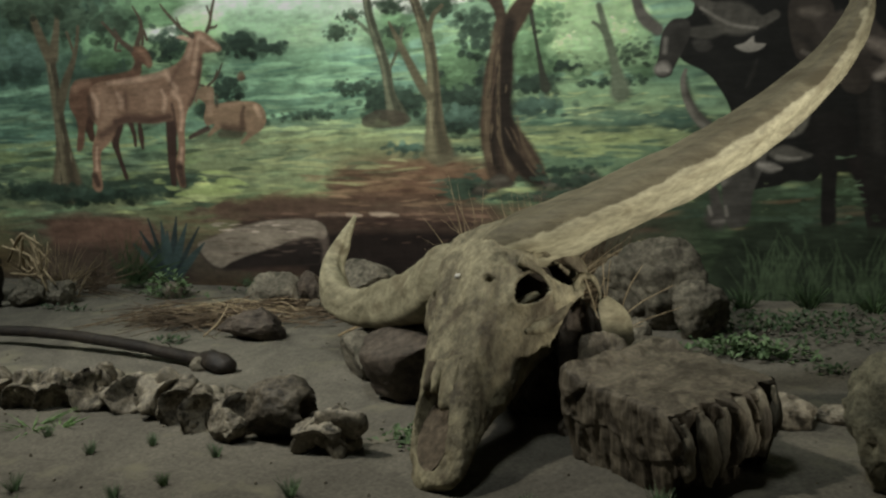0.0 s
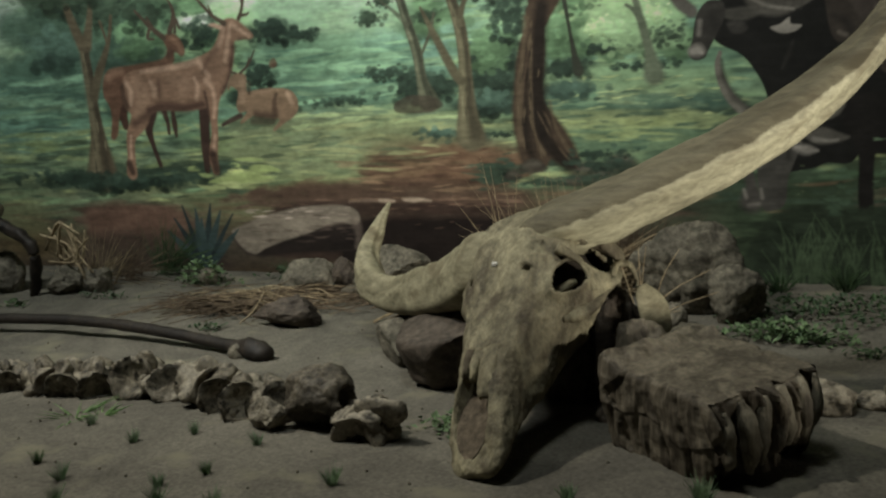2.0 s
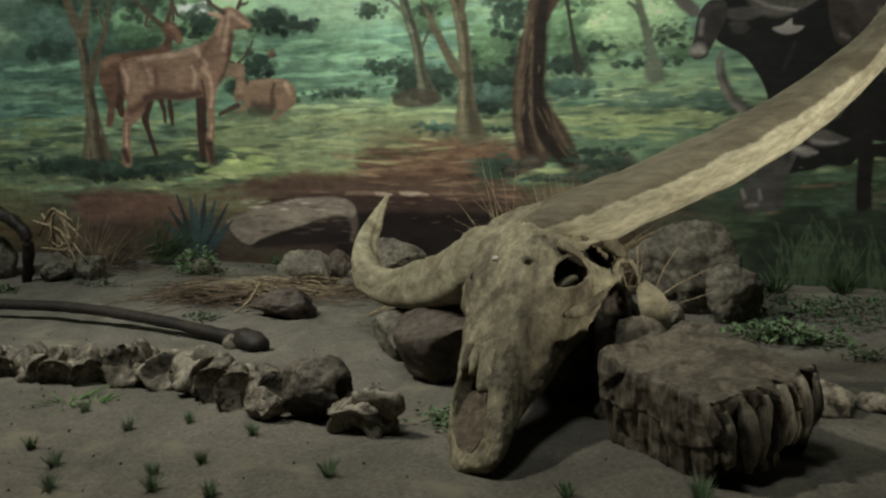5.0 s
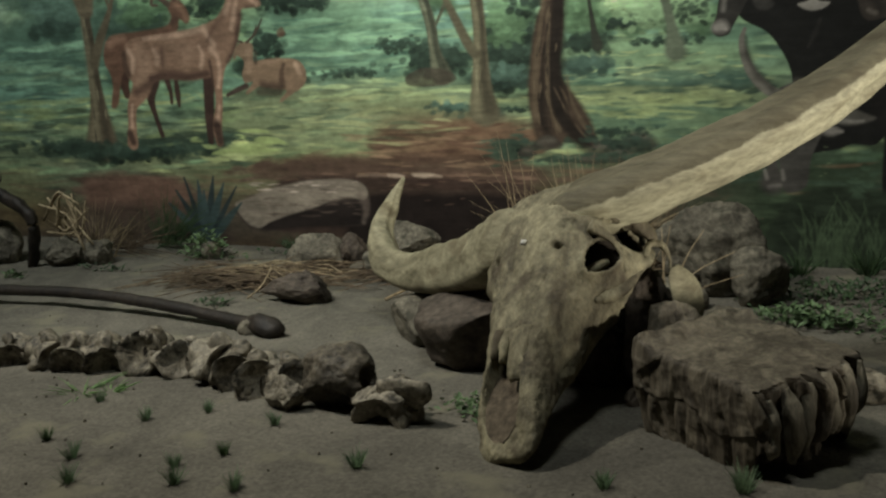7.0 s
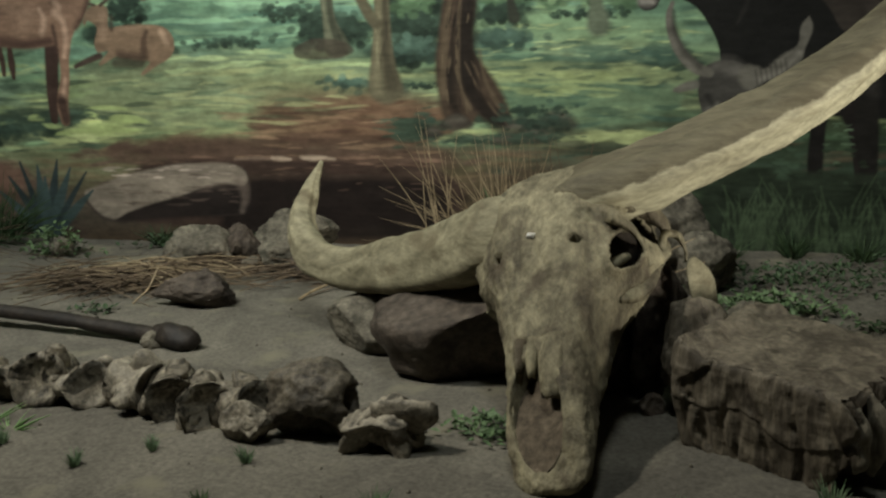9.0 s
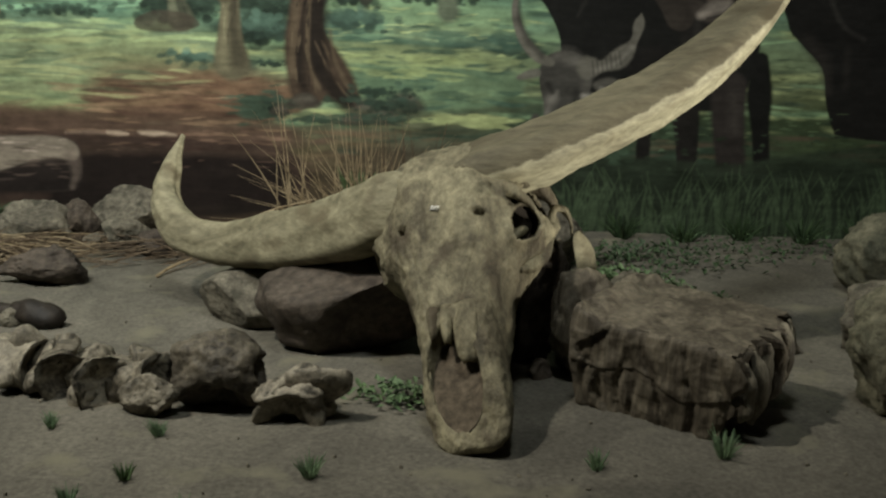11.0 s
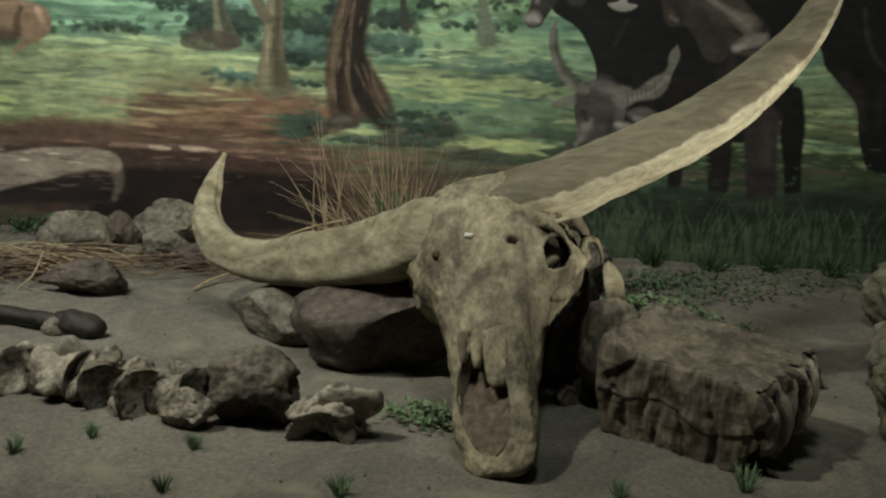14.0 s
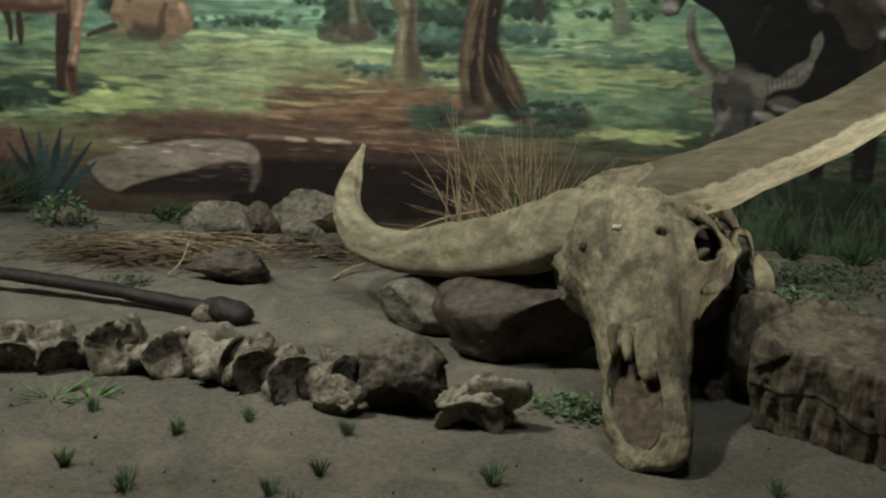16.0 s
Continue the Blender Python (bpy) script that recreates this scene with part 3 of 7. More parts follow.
    fill((74, 56, 44), [(-1.338, 0.219), (-0.631, 0.217), (-0.448, 0.187), (-0.474, 0.119), (-1.352, 0.142)], 0.0280, 0.8, 0.2)
    # level strokes of grass and mist
    streaks((130, 160, 120), -1.295, -0.790, 0.693, 0.762, 26, 0.089, 0.0089, 0.5, 1)
    streaks((60, 96, 78), -1.358, -0.766, 0.478, 0.652, 40, 0.090, 0.0080, 0.6, 2)
    streaks((108, 146, 110), -1.358, -0.766, 0.478, 0.652, 46, 0.090, 0.0080, 0.6, 3)
    streaks((128, 146, 96), -1.193, -0.602, 0.406, 0.457, 30, 0.076, 0.0080, 0.6, 4)
    streaks((62, 82, 58), -1.425, -0.681, 0.244, 0.427, 34, 0.080, 0.0080, 0.5, 5)
    streaks((126, 132, 84), -1.427, -0.681, 0.235, 0.427, 34, 0.080, 0.0080, 0.55, 6)
    streaks((50, 74, 62), -2.473, -2.004, 0.440, 0.641, 26, 0.120, 0.0120, 0.55, 7)
    streaks((92, 126, 98), -2.458, -2.004, 0.493, 0.641, 26, 0.108, 0.0120, 0.6, 8)
    streaks((96, 112, 66), -2.525, -1.525, 0.259, 0.449, 44, 0.114, 0.0120, 0.6, 9)
    streaks((40, 54, 42), -2.525, -1.305, 0.259, 0.402, 50, 0.108, 0.0120, 0.6, 10)
    streaks((124, 140, 76), -1.716, -1.320, 0.231, 0.318, 14, 0.090, 0.0120, 0.7, 11)
    streaks((140, 152, 94), -0.334, 0.153, 0.352, 0.499, 44, 0.038, 0.0035, 0.65, 12)
    streaks((50, 76, 62), -0.345, 0.152, 0.236, 0.484, 52, 0.068, 0.0080, 0.6, 13)
    streaks((128, 142, 84), -0.339, 0.117, 0.303, 0.386, 30, 0.068, 0.0080, 0.6, 14)
    streaks((92, 112, 74), -0.344, 0.114, 0.253, 0.331, 20, 0.030, 0.0040, 0.5, 15)
    streaks((70, 50, 38), -0.972, -0.434, 0.197, 0.323, 36, 0.080, 0.0080, 0.6, 16)
    streaks((116, 92, 66), -1.042, -0.474, 0.152, 0.290, 30, 0.068, 0.0060, 0.55, 17)
    brush((132, 152, 106), [(-0.183, 0.429, 0.0024), (-0.118, 0.423, 0.0044), (-0.046, 0.414, 0.0024)], 1.3, 0.6)
    brush((150, 160, 92), [(-1.501, 0.277, 0.0060), (-1.475, 0.274, 0.0080), (-1.443, 0.274, 0.0060)], 1, 0.9)
    # bushes in front of the hills
    dabs(-1.236, 0.719, 0.090, 0.032, 110, 0.0136, 'dark_bush')
    dabs(-1.122, 0.697, 0.070, 0.020, 57, 0.0100, 'dark_bush')
    dabs(-1.995, 0.882, 0.180, 0.050, 132, 0.0198, 'dark_bush')
    dabs(-2.119, 0.913, 0.150, 0.060, 88, 0.0222, 'dark_leaf')
    dabs(-2.167, 0.731, 0.120, 0.080, 88, 0.0224, 'blue_bush')
    dabs(-1.776, 0.740, 0.120, 0.070, 88, 0.0174, 'mid_bush')
    dabs(-0.769, 0.517, 0.056, 0.052, 132, 0.0112, 'dark_bush')
    dabs(-0.667, 0.506, 0.052, 0.040, 110, 0.0100, 'dark_bush')
    dabs(-0.477, 0.508, 0.038, 0.050, 242, 0.0062, 'dark_bush')
    dabs(-0.493, 0.451, 0.080, 0.032, 110, 0.0100, 'blue_bush')
    dabs(-0.495, 0.591, 0.080, 0.067, 132, 0.0125, 'mid_bush')
    dabs(-0.265, 0.637, 0.060, 0.100, 132, 0.0112, 'mid_bush')
    dabs(-0.267, 0.527, 0.076, 0.031, 88, 0.0112, 'dark_bush')
    dabs(-0.263, 0.471, 0.089, 0.027, 88, 0.0112, 'blue_bush')
    dabs(-0.166, 0.629, 0.040, 0.030, 154, 0.0050, 'bright_leaf')
    dabs(-0.005, 0.653, 0.036, 0.030, 154, 0.0050, 'bright_leaf')
    dabs(-0.155, 0.572, 0.052, 0.018, 66, 0.0074, 'dark_bush')
    dabs(-0.046, 0.520, 0.120, 0.014, 66, 0.0074, 'dark_bush')
    dabs(-0.485, 0.350, 0.055, 0.008, 74, 0.0043, 'dark_bush')
    dabs(-0.689, 0.363, 0.080, 0.018, 66, 0.0086, 'blue_bush')
    dabs(-0.525, 0.237, 0.080, 0.044, 132, 0.0112, 'shade_grass')
    dabs(-0.460, 0.246, 0.060, 0.024, 30, 0.0074, 'dark_bush')
    dabs(-1.315, 0.586, 0.080, 0.050, 88, 0.0112, 'dark_bush')
    dabs(-1.022, 0.479, 0.110, 0.016, 66, 0.0086, 'dark_bush')
    dabs(-0.072, 0.606, 0.140, 0.060, 132, 0.0086, 'pale_leaf')
    dabs(-0.415, 0.681, 0.080, 0.103, 132, 0.0112, 'dark_bush')
    dabs(0.021, 0.591, 0.080, 0.032, 66, 0.0074, 'dark_leaf')
    dabs(-0.858, 0.557, 0.080, 0.028, 57, 0.0086, 'dark_bush')
    dabs(-1.828, 0.838, 0.270, 0.090, 110, 0.0186, 'dark_leaf')
    dabs(-1.456, 0.678, 0.080, 0.080, 88, 0.0112, 'mid_bush')
    dabs(-1.513, 0.738, 0.089, 0.058, 79, 0.0125, 'dark_bush')
    # leaf canopies
    dabs(-0.823, 0.769, 0.044, 0.016, 132, 0.0050, 'dark_leaf')
    dabs(-0.873, 0.723, 0.052, 0.024, 57, 0.0086, 'dark_leaf')
    dabs(-0.691, 0.789, 0.060, 0.028, 79, 0.0086, 'dark_leaf')
    dabs(-0.682, 0.712, 0.054, 0.022, 48, 0.0083, 'dark_leaf')
    dabs(-0.537, 0.771, 0.080, 0.032, 110, 0.0100, 'dark_leaf')
    dabs(-0.225, 0.711, 0.072, 0.036, 88, 0.0086, 'mid_bush')
    # trees
    brush((72, 76, 58), [(-0.765, 0.858, 0.0140), (-0.765, 0.776, 0.0140), (-0.747, 0.684, 0.0160), (-0.730, 0.608, 0.0179), (-0.725, 0.531, 0.0180), (-0.711, 0.462, 0.0340)], 0.25, 1.0)
    brush((98, 102, 78), [(-0.771, 0.859, 0.0053), (-0.770, 0.777, 0.0027), (-0.753, 0.685, 0.0043), (-0.737, 0.608, 0.0061), (-0.733, 0.532, 0.0068), (-0.726, 0.463, 0.0129)], 1.2, 0.55)
    brush((50, 54, 42), [(-0.759, 0.858, 0.0070), (-0.759, 0.776, 0.0063), (-0.740, 0.683, 0.0072), (-0.724, 0.607, 0.0072), (-0.718, 0.531, 0.0081), (-0.697, 0.462, 0.0153)], 1.2, 0.65)
    brush((50, 54, 42), [(-0.703, 0.491, 0.0012), (-0.697, 0.467, 0.0035), (-0.693, 0.443, 0.0010)], 0.8, 0.65)
    brush((98, 102, 78), [(-0.748, 0.674, 0.0012), (-0.743, 0.652, 0.0040), (-0.738, 0.629, 0.0010)], 0.8, 0.65)
    brush((50, 54, 42), [(-0.760, 0.822, 0.0012), (-0.760, 0.797, 0.0027), (-0.760, 0.771, 0.0010)], 0.8, 0.8)
    brush((50, 54, 42), [(-0.740, 0.694, 0.0012), (-0.733, 0.670, 0.0020), (-0.729, 0.646, 0.0011)], 0.8, 0.65)
    brush((50, 54, 42), [(-0.735, 0.681, 0.0012), (-0.732, 0.668, 0.0032), (-0.730, 0.655, 0.0010)], 0.8, 0.8)
    brush((50, 54, 42), [(-0.744, 0.706, 0.0012), (-0.742, 0.687, 0.0037), (-0.736, 0.667, 0.0010)], 0.8, 0.8)
    brush((50, 54, 42), [(-0.721, 0.525, 0.0013), (-0.717, 0.499, 0.0036), (-0.711, 0.474, 0.0010)], 0.8, 0.5)
    brush((50, 54, 42), [(-0.724, 0.609, 0.0012), (-0.722, 0.598, 0.0019), (-0.723, 0.588, 0.0010)], 0.8, 0.8)
    brush((98, 102, 78), [(-0.766, 0.835, 0.0006), (-0.768, 0.817, 0.0043), (-0.766, 0.798, 0.0005)], 0.8, 0.65)
    brush((98, 102, 78), [(-0.739, 0.587, 0.0012), (-0.738, 0.558, 0.0023), (-0.735, 0.530, 0.0010)], 0.8, 0.65)
    brush((50, 54, 42), [(-0.706, 0.502, 0.0012), (-0.701, 0.486, 0.0032), (-0.699, 0.470, 0.0010)], 0.8, 0.5)
    brush((50, 54, 42), [(-0.748, 0.718, 0.0012), (-0.744, 0.698, 0.0029), (-0.741, 0.679, 0.0011)], 0.8, 0.8)
    brush((72, 76, 58), [(-0.715, 0.603, 0.0040), (-0.677, 0.667, 0.0060), (-0.659, 0.718, 0.0040)], 0.5, 1.0)
    brush((72, 76, 58), [(-0.751, 0.693, 0.0089), (-0.793, 0.738, 0.0060), (-0.831, 0.769, 0.0040)], 0.5, 0.8)
    fill((58, 52, 42), [(-0.832, 0.457), (-0.780, 0.482), (-0.703, 0.477), (-0.663, 0.448), (-0.719, 0.428), (-0.816, 0.432)], 0.0060, 0.8, 0.2)
    brush((78, 74, 54), [(-0.625, 0.844, 0.0179), (-0.602, 0.761, 0.0160), (-0.581, 0.679, 0.0201), (-0.577, 0.588, 0.0200), (-0.582, 0.497, 0.0240), (-0.587, 0.414, 0.0335), (-0.585, 0.352, 0.0480)], 0.25, 1.0)
    brush((108, 104, 76), [(-0.631, 0.844, 0.0061), (-0.608, 0.762, 0.0030), (-0.588, 0.679, 0.0068), (-0.585, 0.589, 0.0076), (-0.592, 0.498, 0.0091), (-0.599, 0.414, 0.0114), (-0.605, 0.353, 0.0182)], 1.2, 0.55)
    brush((54, 50, 38), [(-0.619, 0.843, 0.0072), (-0.596, 0.761, 0.0072), (-0.574, 0.678, 0.0081), (-0.569, 0.588, 0.0045), (-0.573, 0.497, 0.0108), (-0.575, 0.413, 0.0135), (-0.566, 0.352, 0.0241)], 1.2, 0.65)
    brush((108, 104, 76), [(-0.598, 0.466, 0.0012), (-0.601, 0.440, 0.0023), (-0.601, 0.413, 0.0010)], 0.8, 0.8)
    brush((54, 50, 38), [(-0.583, 0.457, 0.0012), (-0.585, 0.444, 0.0028), (-0.585, 0.430, 0.0010)], 0.8, 0.5)
    brush((54, 50, 38), [(-0.622, 0.794, 0.0012), (-0.616, 0.778, 0.0039), (-0.613, 0.761, 0.0010)], 0.8, 0.8)
    brush((54, 50, 38), [(-0.599, 0.722, 0.0006), (-0.596, 0.711, 0.0030), (-0.594, 0.700, 0.0010)], 0.8, 0.65)
    brush((54, 50, 38), [(-0.569, 0.521, 0.0013), (-0.569, 0.495, 0.0028), (-0.572, 0.470, 0.0011)], 0.8, 0.8)
    brush((108, 104, 76), [(-0.598, 0.528, 0.0012), (-0.598, 0.510, 0.0029), (-0.600, 0.493, 0.0010)], 0.8, 0.8)
    brush((54, 50, 38), [(-0.616, 0.780, 0.0013), (-0.614, 0.765, 0.0026), (-0.608, 0.749, 0.0010)], 0.8, 0.8)
    brush((54, 50, 38), [(-0.566, 0.612, 0.0006), (-0.566, 0.594, 0.0038), (-0.565, 0.576, 0.0010)], 0.8, 0.65)
    brush((108, 104, 76), [(-0.597, 0.699, 0.0012), (-0.594, 0.682, 0.0034), (-0.588, 0.663, 0.0010)], 0.8, 0.65)
    brush((54, 50, 38), [(-0.590, 0.440, 0.0006), (-0.592, 0.418, 0.0030), (-0.593, 0.396, 0.0010)], 0.8, 0.5)
    brush((54, 50, 38), [(-0.622, 0.859, 0.0013), (-0.617, 0.838, 0.0034), (-0.610, 0.818, 0.0007)], 0.8, 0.65)
    brush((54, 50, 38), [(-0.578, 0.469, 0.0012), (-0.580, 0.454, 0.0033), (-0.580, 0.440, 0.0010)], 0.8, 0.65)
    brush((78, 74, 54), [(-0.701, 0.738, 0.0040), (-0.661, 0.644, 0.0120), (-0.619, 0.550, 0.0160), (-0.595, 0.515, 0.0160)], 0.4, 1.0)
    brush((78, 74, 54), [(-0.581, 0.679, 0.0112), (-0.559, 0.741, 0.0080), (-0.525, 0.770, 0.0060)], 0.5, 1.0)
    brush((48, 52, 42), [(-0.257, 0.729, 0.0080), (-0.248, 0.635, 0.0050), (-0.239, 0.556, 0.0100), (-0.232, 0.516, 0.0160)], 0.4, 1.0)
    brush((80, 90, 70), [(-0.063, 0.726, 0.0080), (-0.042, 0.626, 0.0120), (-0.028, 0.557, 0.0140), (-0.020, 0.492, 0.0300)], 0.5, 1.0)
    brush((80, 90, 70), [(-0.039, 0.621, 0.0080), (-0.061, 0.666, 0.0067), (-0.082, 0.683, 0.0045)], 0.5, 1.0)
    brush((62, 50, 38), [(-0.371, 0.802, 0.0280), (-0.347, 0.730, 0.0160), (-0.343, 0.674, 0.0360)], 0.25, 1.0)
    brush((62, 50, 38), [(-0.241, 0.789, 0.0170), (-0.297, 0.725, 0.0300), (-0.332, 0.674, 0.0255)], 0.25, 1.0)
    brush((62, 50, 38), [(-0.339, 0.690, 0.0200), (-0.366, 0.581, 0.0420), (-0.386, 0.486, 0.0440), (-0.392, 0.388, 0.0540), (-0.384, 0.288, 0.0509)], 0.2, 1.0)
    brush((62, 50, 38), [(-0.357, 0.419, 0.0220), (-0.320, 0.319, 0.0480), (-0.257, 0.247, 0.0140)], 0.3, 1.0)
    brush((86, 74, 54), [(-0.372, 0.677, 0.0100), (-0.393, 0.583, 0.0050), (-0.412, 0.487, 0.0100), (-0.424, 0.389, 0.0100), (-0.427, 0.323, 0.0089)], 1.0, 0.55)
    brush((32, 27, 23), [(-0.323, 0.704, 0.0180), (-0.342, 0.595, 0.0220), (-0.358, 0.484, 0.0260), (-0.360, 0.394, 0.0300), (-0.343, 0.311, 0.0180), (-0.283, 0.248, 0.0240)], 0.9, 0.9)
    brush((32, 27, 23), [(-0.401, 0.372, 0.0134), (-0.400, 0.305, 0.0120), (-0.387, 0.257, 0.0140)], 1.2, 0.7)
    brush((32, 27, 23), [(-0.384, 0.534, 0.0020), (-0.403, 0.421, 0.0060), (-0.411, 0.305, 0.0060)], 1, 0.7)
    brush((86, 74, 54), [(-0.362, 0.613, 0.0020), (-0.379, 0.485, 0.0050), (-0.381, 0.354, 0.0030), (-0.358, 0.287, 0.0060)], 1, 0.6)
    brush((86, 74, 54), [(-0.325, 0.434, 0.0045), (-0.314, 0.360, 0.0042), (-0.279, 0.292, 0.0060)], 1, 0.5)
    brush((32, 27, 23), [(-0.412, 0.395, 0.0030), (-0.411, 0.375, 0.0060)], 1, 0.8)
    brush((32, 27, 23), [(-0.369, 0.439, 0.0006), (-0.370, 0.412, 0.0019), (-0.373, 0.385, 0.0010)], 0.8, 0.65)
    brush((32, 27, 23), [(-0.353, 0.530, 0.0008), (-0.357, 0.518, 0.0030), (-0.358, 0.506, 0.0005)], 0.8, 0.8)
    brush((32, 27, 23), [(-0.380, 0.595, 0.0012), (-0.382, 0.581, 0.0022), (-0.386, 0.567, 0.0010)], 0.8, 0.5)
    brush((32, 27, 23), [(-0.380, 0.535, 0.0013), (-0.384, 0.523, 0.0035), (-0.385, 0.511, 0.0010)], 0.8, 0.5)
    brush((32, 27, 23), [(-0.342, 0.571, 0.0012), (-0.347, 0.552, 0.0039), (-0.350, 0.533, 0.0010)], 0.8, 0.8)
    brush((32, 27, 23), [(-0.359, 0.502, 0.0012), (-0.363, 0.488, 0.0011), (-0.365, 0.473, 0.0005)], 0.8, 0.5)
    brush((32, 27, 23), [(-0.381, 0.466, 0.0006), (-0.383, 0.456, 0.0025), (-0.383, 0.446, 0.0010)], 0.8, 0.65)
    brush((86, 74, 54), [(-0.418, 0.338, 0.0012), (-0.418, 0.319, 0.0039), (-0.415, 0.300, 0.0005)], 0.8, 0.8)
    brush((86, 74, 54), [(-0.425, 0.429, 0.0012), (-0.426, 0.405, 0.0018), (-0.428, 0.380, 0.0010)], 0.8, 0.5)
    brush((86, 74, 54), [(-0.350, 0.532, 0.0012), (-0.351, 0.520, 0.0028), (-0.355, 0.509, 0.0010)], 0.8, 0.8)
    brush((86, 74, 54), [(-0.409, 0.417, 0.0012), (-0.409, 0.399, 0.0026), (-0.411, 0.381, 0.0005)], 0.8, 0.65)
    brush((32, 27, 23), [(-0.322, 0.654, 0.0006), (-0.326, 0.641, 0.0021), (-0.329, 0.628, 0.0010)], 0.8, 0.65)
    brush((86, 74, 54), [(-0.355, 0.669, 0.0006), (-0.360, 0.657, 0.0033), (-0.361, 0.645, 0.0005)], 0.8, 0.65)
    brush((32, 27, 23), [(-0.402, 0.534, 0.0012), (-0.408, 0.514, 0.0034), (-0.410, 0.494, 0.0010)], 0.8, 0.65)
    brush((32, 27, 23), [(-0.394, 0.452, 0.0012), (-0.396, 0.442, 0.0014), (-0.395, 0.431, 0.0005)], 0.8, 0.5)
    brush((32, 27, 23), [(-0.380, 0.499, 0.0012), (-0.383, 0.487, 0.0022), (-0.385, 0.475, 0.0010)], 0.8, 0.65)
    brush((32, 27, 23), [(-0.370, 0.588, 0.0012), (-0.372, 0.576, 0.0022), (-0.375, 0.564, 0.0010)], 0.8, 0.8)
    brush((86, 74, 54), [(-0.369, 0.307, 0.0012), (-0.368, 0.291, 0.0038), (-0.366, 0.275, 0.0005)], 0.8, 0.5)
    brush((32, 27, 23), [(-0.385, 0.319, 0.0012), (-0.383, 0.305, 0.0022), (-0.383, 0.292, 0.0010)], 0.8, 0.65)
    brush((86, 74, 54), [(-0.386, 0.454, 0.0012), (-0.386, 0.435, 0.0026), (-0.388, 0.416, 0.0010)], 0.8, 0.8)
    brush((86, 74, 54), [(-0.363, 0.630, 0.0012), (-0.368, 0.608, 0.0035), (-0.373, 0.587, 0.0010)], 0.8, 0.8)
    brush((32, 27, 23), [(-0.404, 0.406, 0.0012), (-0.404, 0.393, 0.0025), (-0.405, 0.379, 0.0010)], 0.8, 0.65)
    brush((32, 27, 23), [(-0.367, 0.461, 0.0006), (-0.369, 0.440, 0.0023), (-0.370, 0.418, 0.0010)], 0.8, 0.8)
    brush((32, 27, 23), [(-0.365, 0.377, 0.0012), (-0.361, 0.352, 0.0039), (-0.361, 0.326, 0.0010)], 0.8, 0.8)
    brush((32, 27, 23), [(-0.392, 0.556, 0.0012), (-0.397, 0.532, 0.0033), (-0.402, 0.508, 0.0010)], 0.8, 0.8)
    brush((32, 27, 23), [(-0.372, 0.390, 0.0012), (-0.371, 0.370, 0.0032), (-0.369, 0.349, 0.0010)], 0.8, 0.8)
    brush((86, 74, 54), [(-0.423, 0.430, 0.0012), (-0.424, 0.417, 0.0023), (-0.425, 0.404, 0.0010)], 0.8, 0.8)
    brush((86, 74, 54), [(-0.402, 0.541, 0.0006), (-0.408, 0.523, 0.0021), (-0.410, 0.505, 0.0010)], 0.8, 0.65)
    brush((32, 27, 23), [(-0.370, 0.552, 0.0012), (-0.373, 0.535, 0.0020), (-0.377, 0.518, 0.0010)], 0.8, 0.5)
    brush((32, 27, 23), [(-0.385, 0.529, 0.0012), (-0.387, 0.513, 0.0037), (-0.392, 0.498, 0.0011)], 0.8, 0.8)
    brush((86, 74, 54), [(-0.388, 0.406, 0.0006), (-0.389, 0.391, 0.0039), (-0.390, 0.376, 0.0005)], 0.8, 0.65)
    brush((32, 27, 23), [(-0.396, 0.430, 0.0012), (-0.398, 0.406, 0.0021), (-0.399, 0.381, 0.0010)], 0.8, 0.8)
    brush((32, 27, 23), [(-0.351, 0.358, 0.0008), (-0.350, 0.330, 0.0038), (-0.347, 0.302, 0.0010)], 0.8, 0.5)
    brush((86, 74, 54), [(-0.389, 0.398, 0.0012), (-0.387, 0.377, 0.0038), (-0.386, 0.356, 0.0011)], 0.8, 0.65)
    brush((32, 27, 23), [(-0.414, 0.361, 0.0012), (-0.413, 0.346, 0.0020), (-0.412, 0.330, 0.0010)], 0.8, 0.5)
    brush((86, 74, 54), [(-0.404, 0.428, 0.0006), (-0.404, 0.414, 0.0025), (-0.406, 0.400, 0.0011)], 0.8, 0.65)
    brush((86, 74, 54), [(-0.394, 0.558, 0.0012), (-0.399, 0.537, 0.0035), (-0.403, 0.517, 0.0010)], 0.8, 0.65)
    brush((32, 27, 23), [(-0.346, 0.651, 0.0006), (-0.351, 0.638, 0.0029), (-0.353, 0.624, 0.0010)], 0.8, 0.5)
    brush((32, 27, 23), [(-0.380, 0.475, 0.0006), (-0.381, 0.457, 0.0034), (-0.383, 0.439, 0.0011)], 0.8, 0.5)
    brush((86, 74, 54), [(-0.367, 0.627, 0.0012), (-0.372, 0.608, 0.0030), (-0.376, 0.590, 0.0010)], 0.8, 0.65)
    brush((32, 27, 23), [(-0.347, 0.372, 0.0012), (-0.343, 0.362, 0.0035), (-0.338, 0.352, 0.0005)], 0.8, 0.65)
    brush((32, 27, 23), [(-0.303, 0.294, 0.0006), (-0.286, 0.269, 0.0030), (-0.267, 0.244, 0.0005)], 0.8, 0.8)
    brush((84, 70, 52), [(-0.349, 0.411, 0.0012), (-0.337, 0.386, 0.0033), (-0.328, 0.361, 0.0010)], 0.8, 0.65)
    brush((84, 70, 52), [(-0.284, 0.273, 0.0013), (-0.270, 0.255, 0.0017), (-0.258, 0.237, 0.0005)], 0.8, 0.8)
    brush((32, 27, 23), [(-0.352, 0.340, 0.0012), (-0.331, 0.313, 0.0029), (-0.313, 0.286, 0.0010)], 0.8, 0.5)
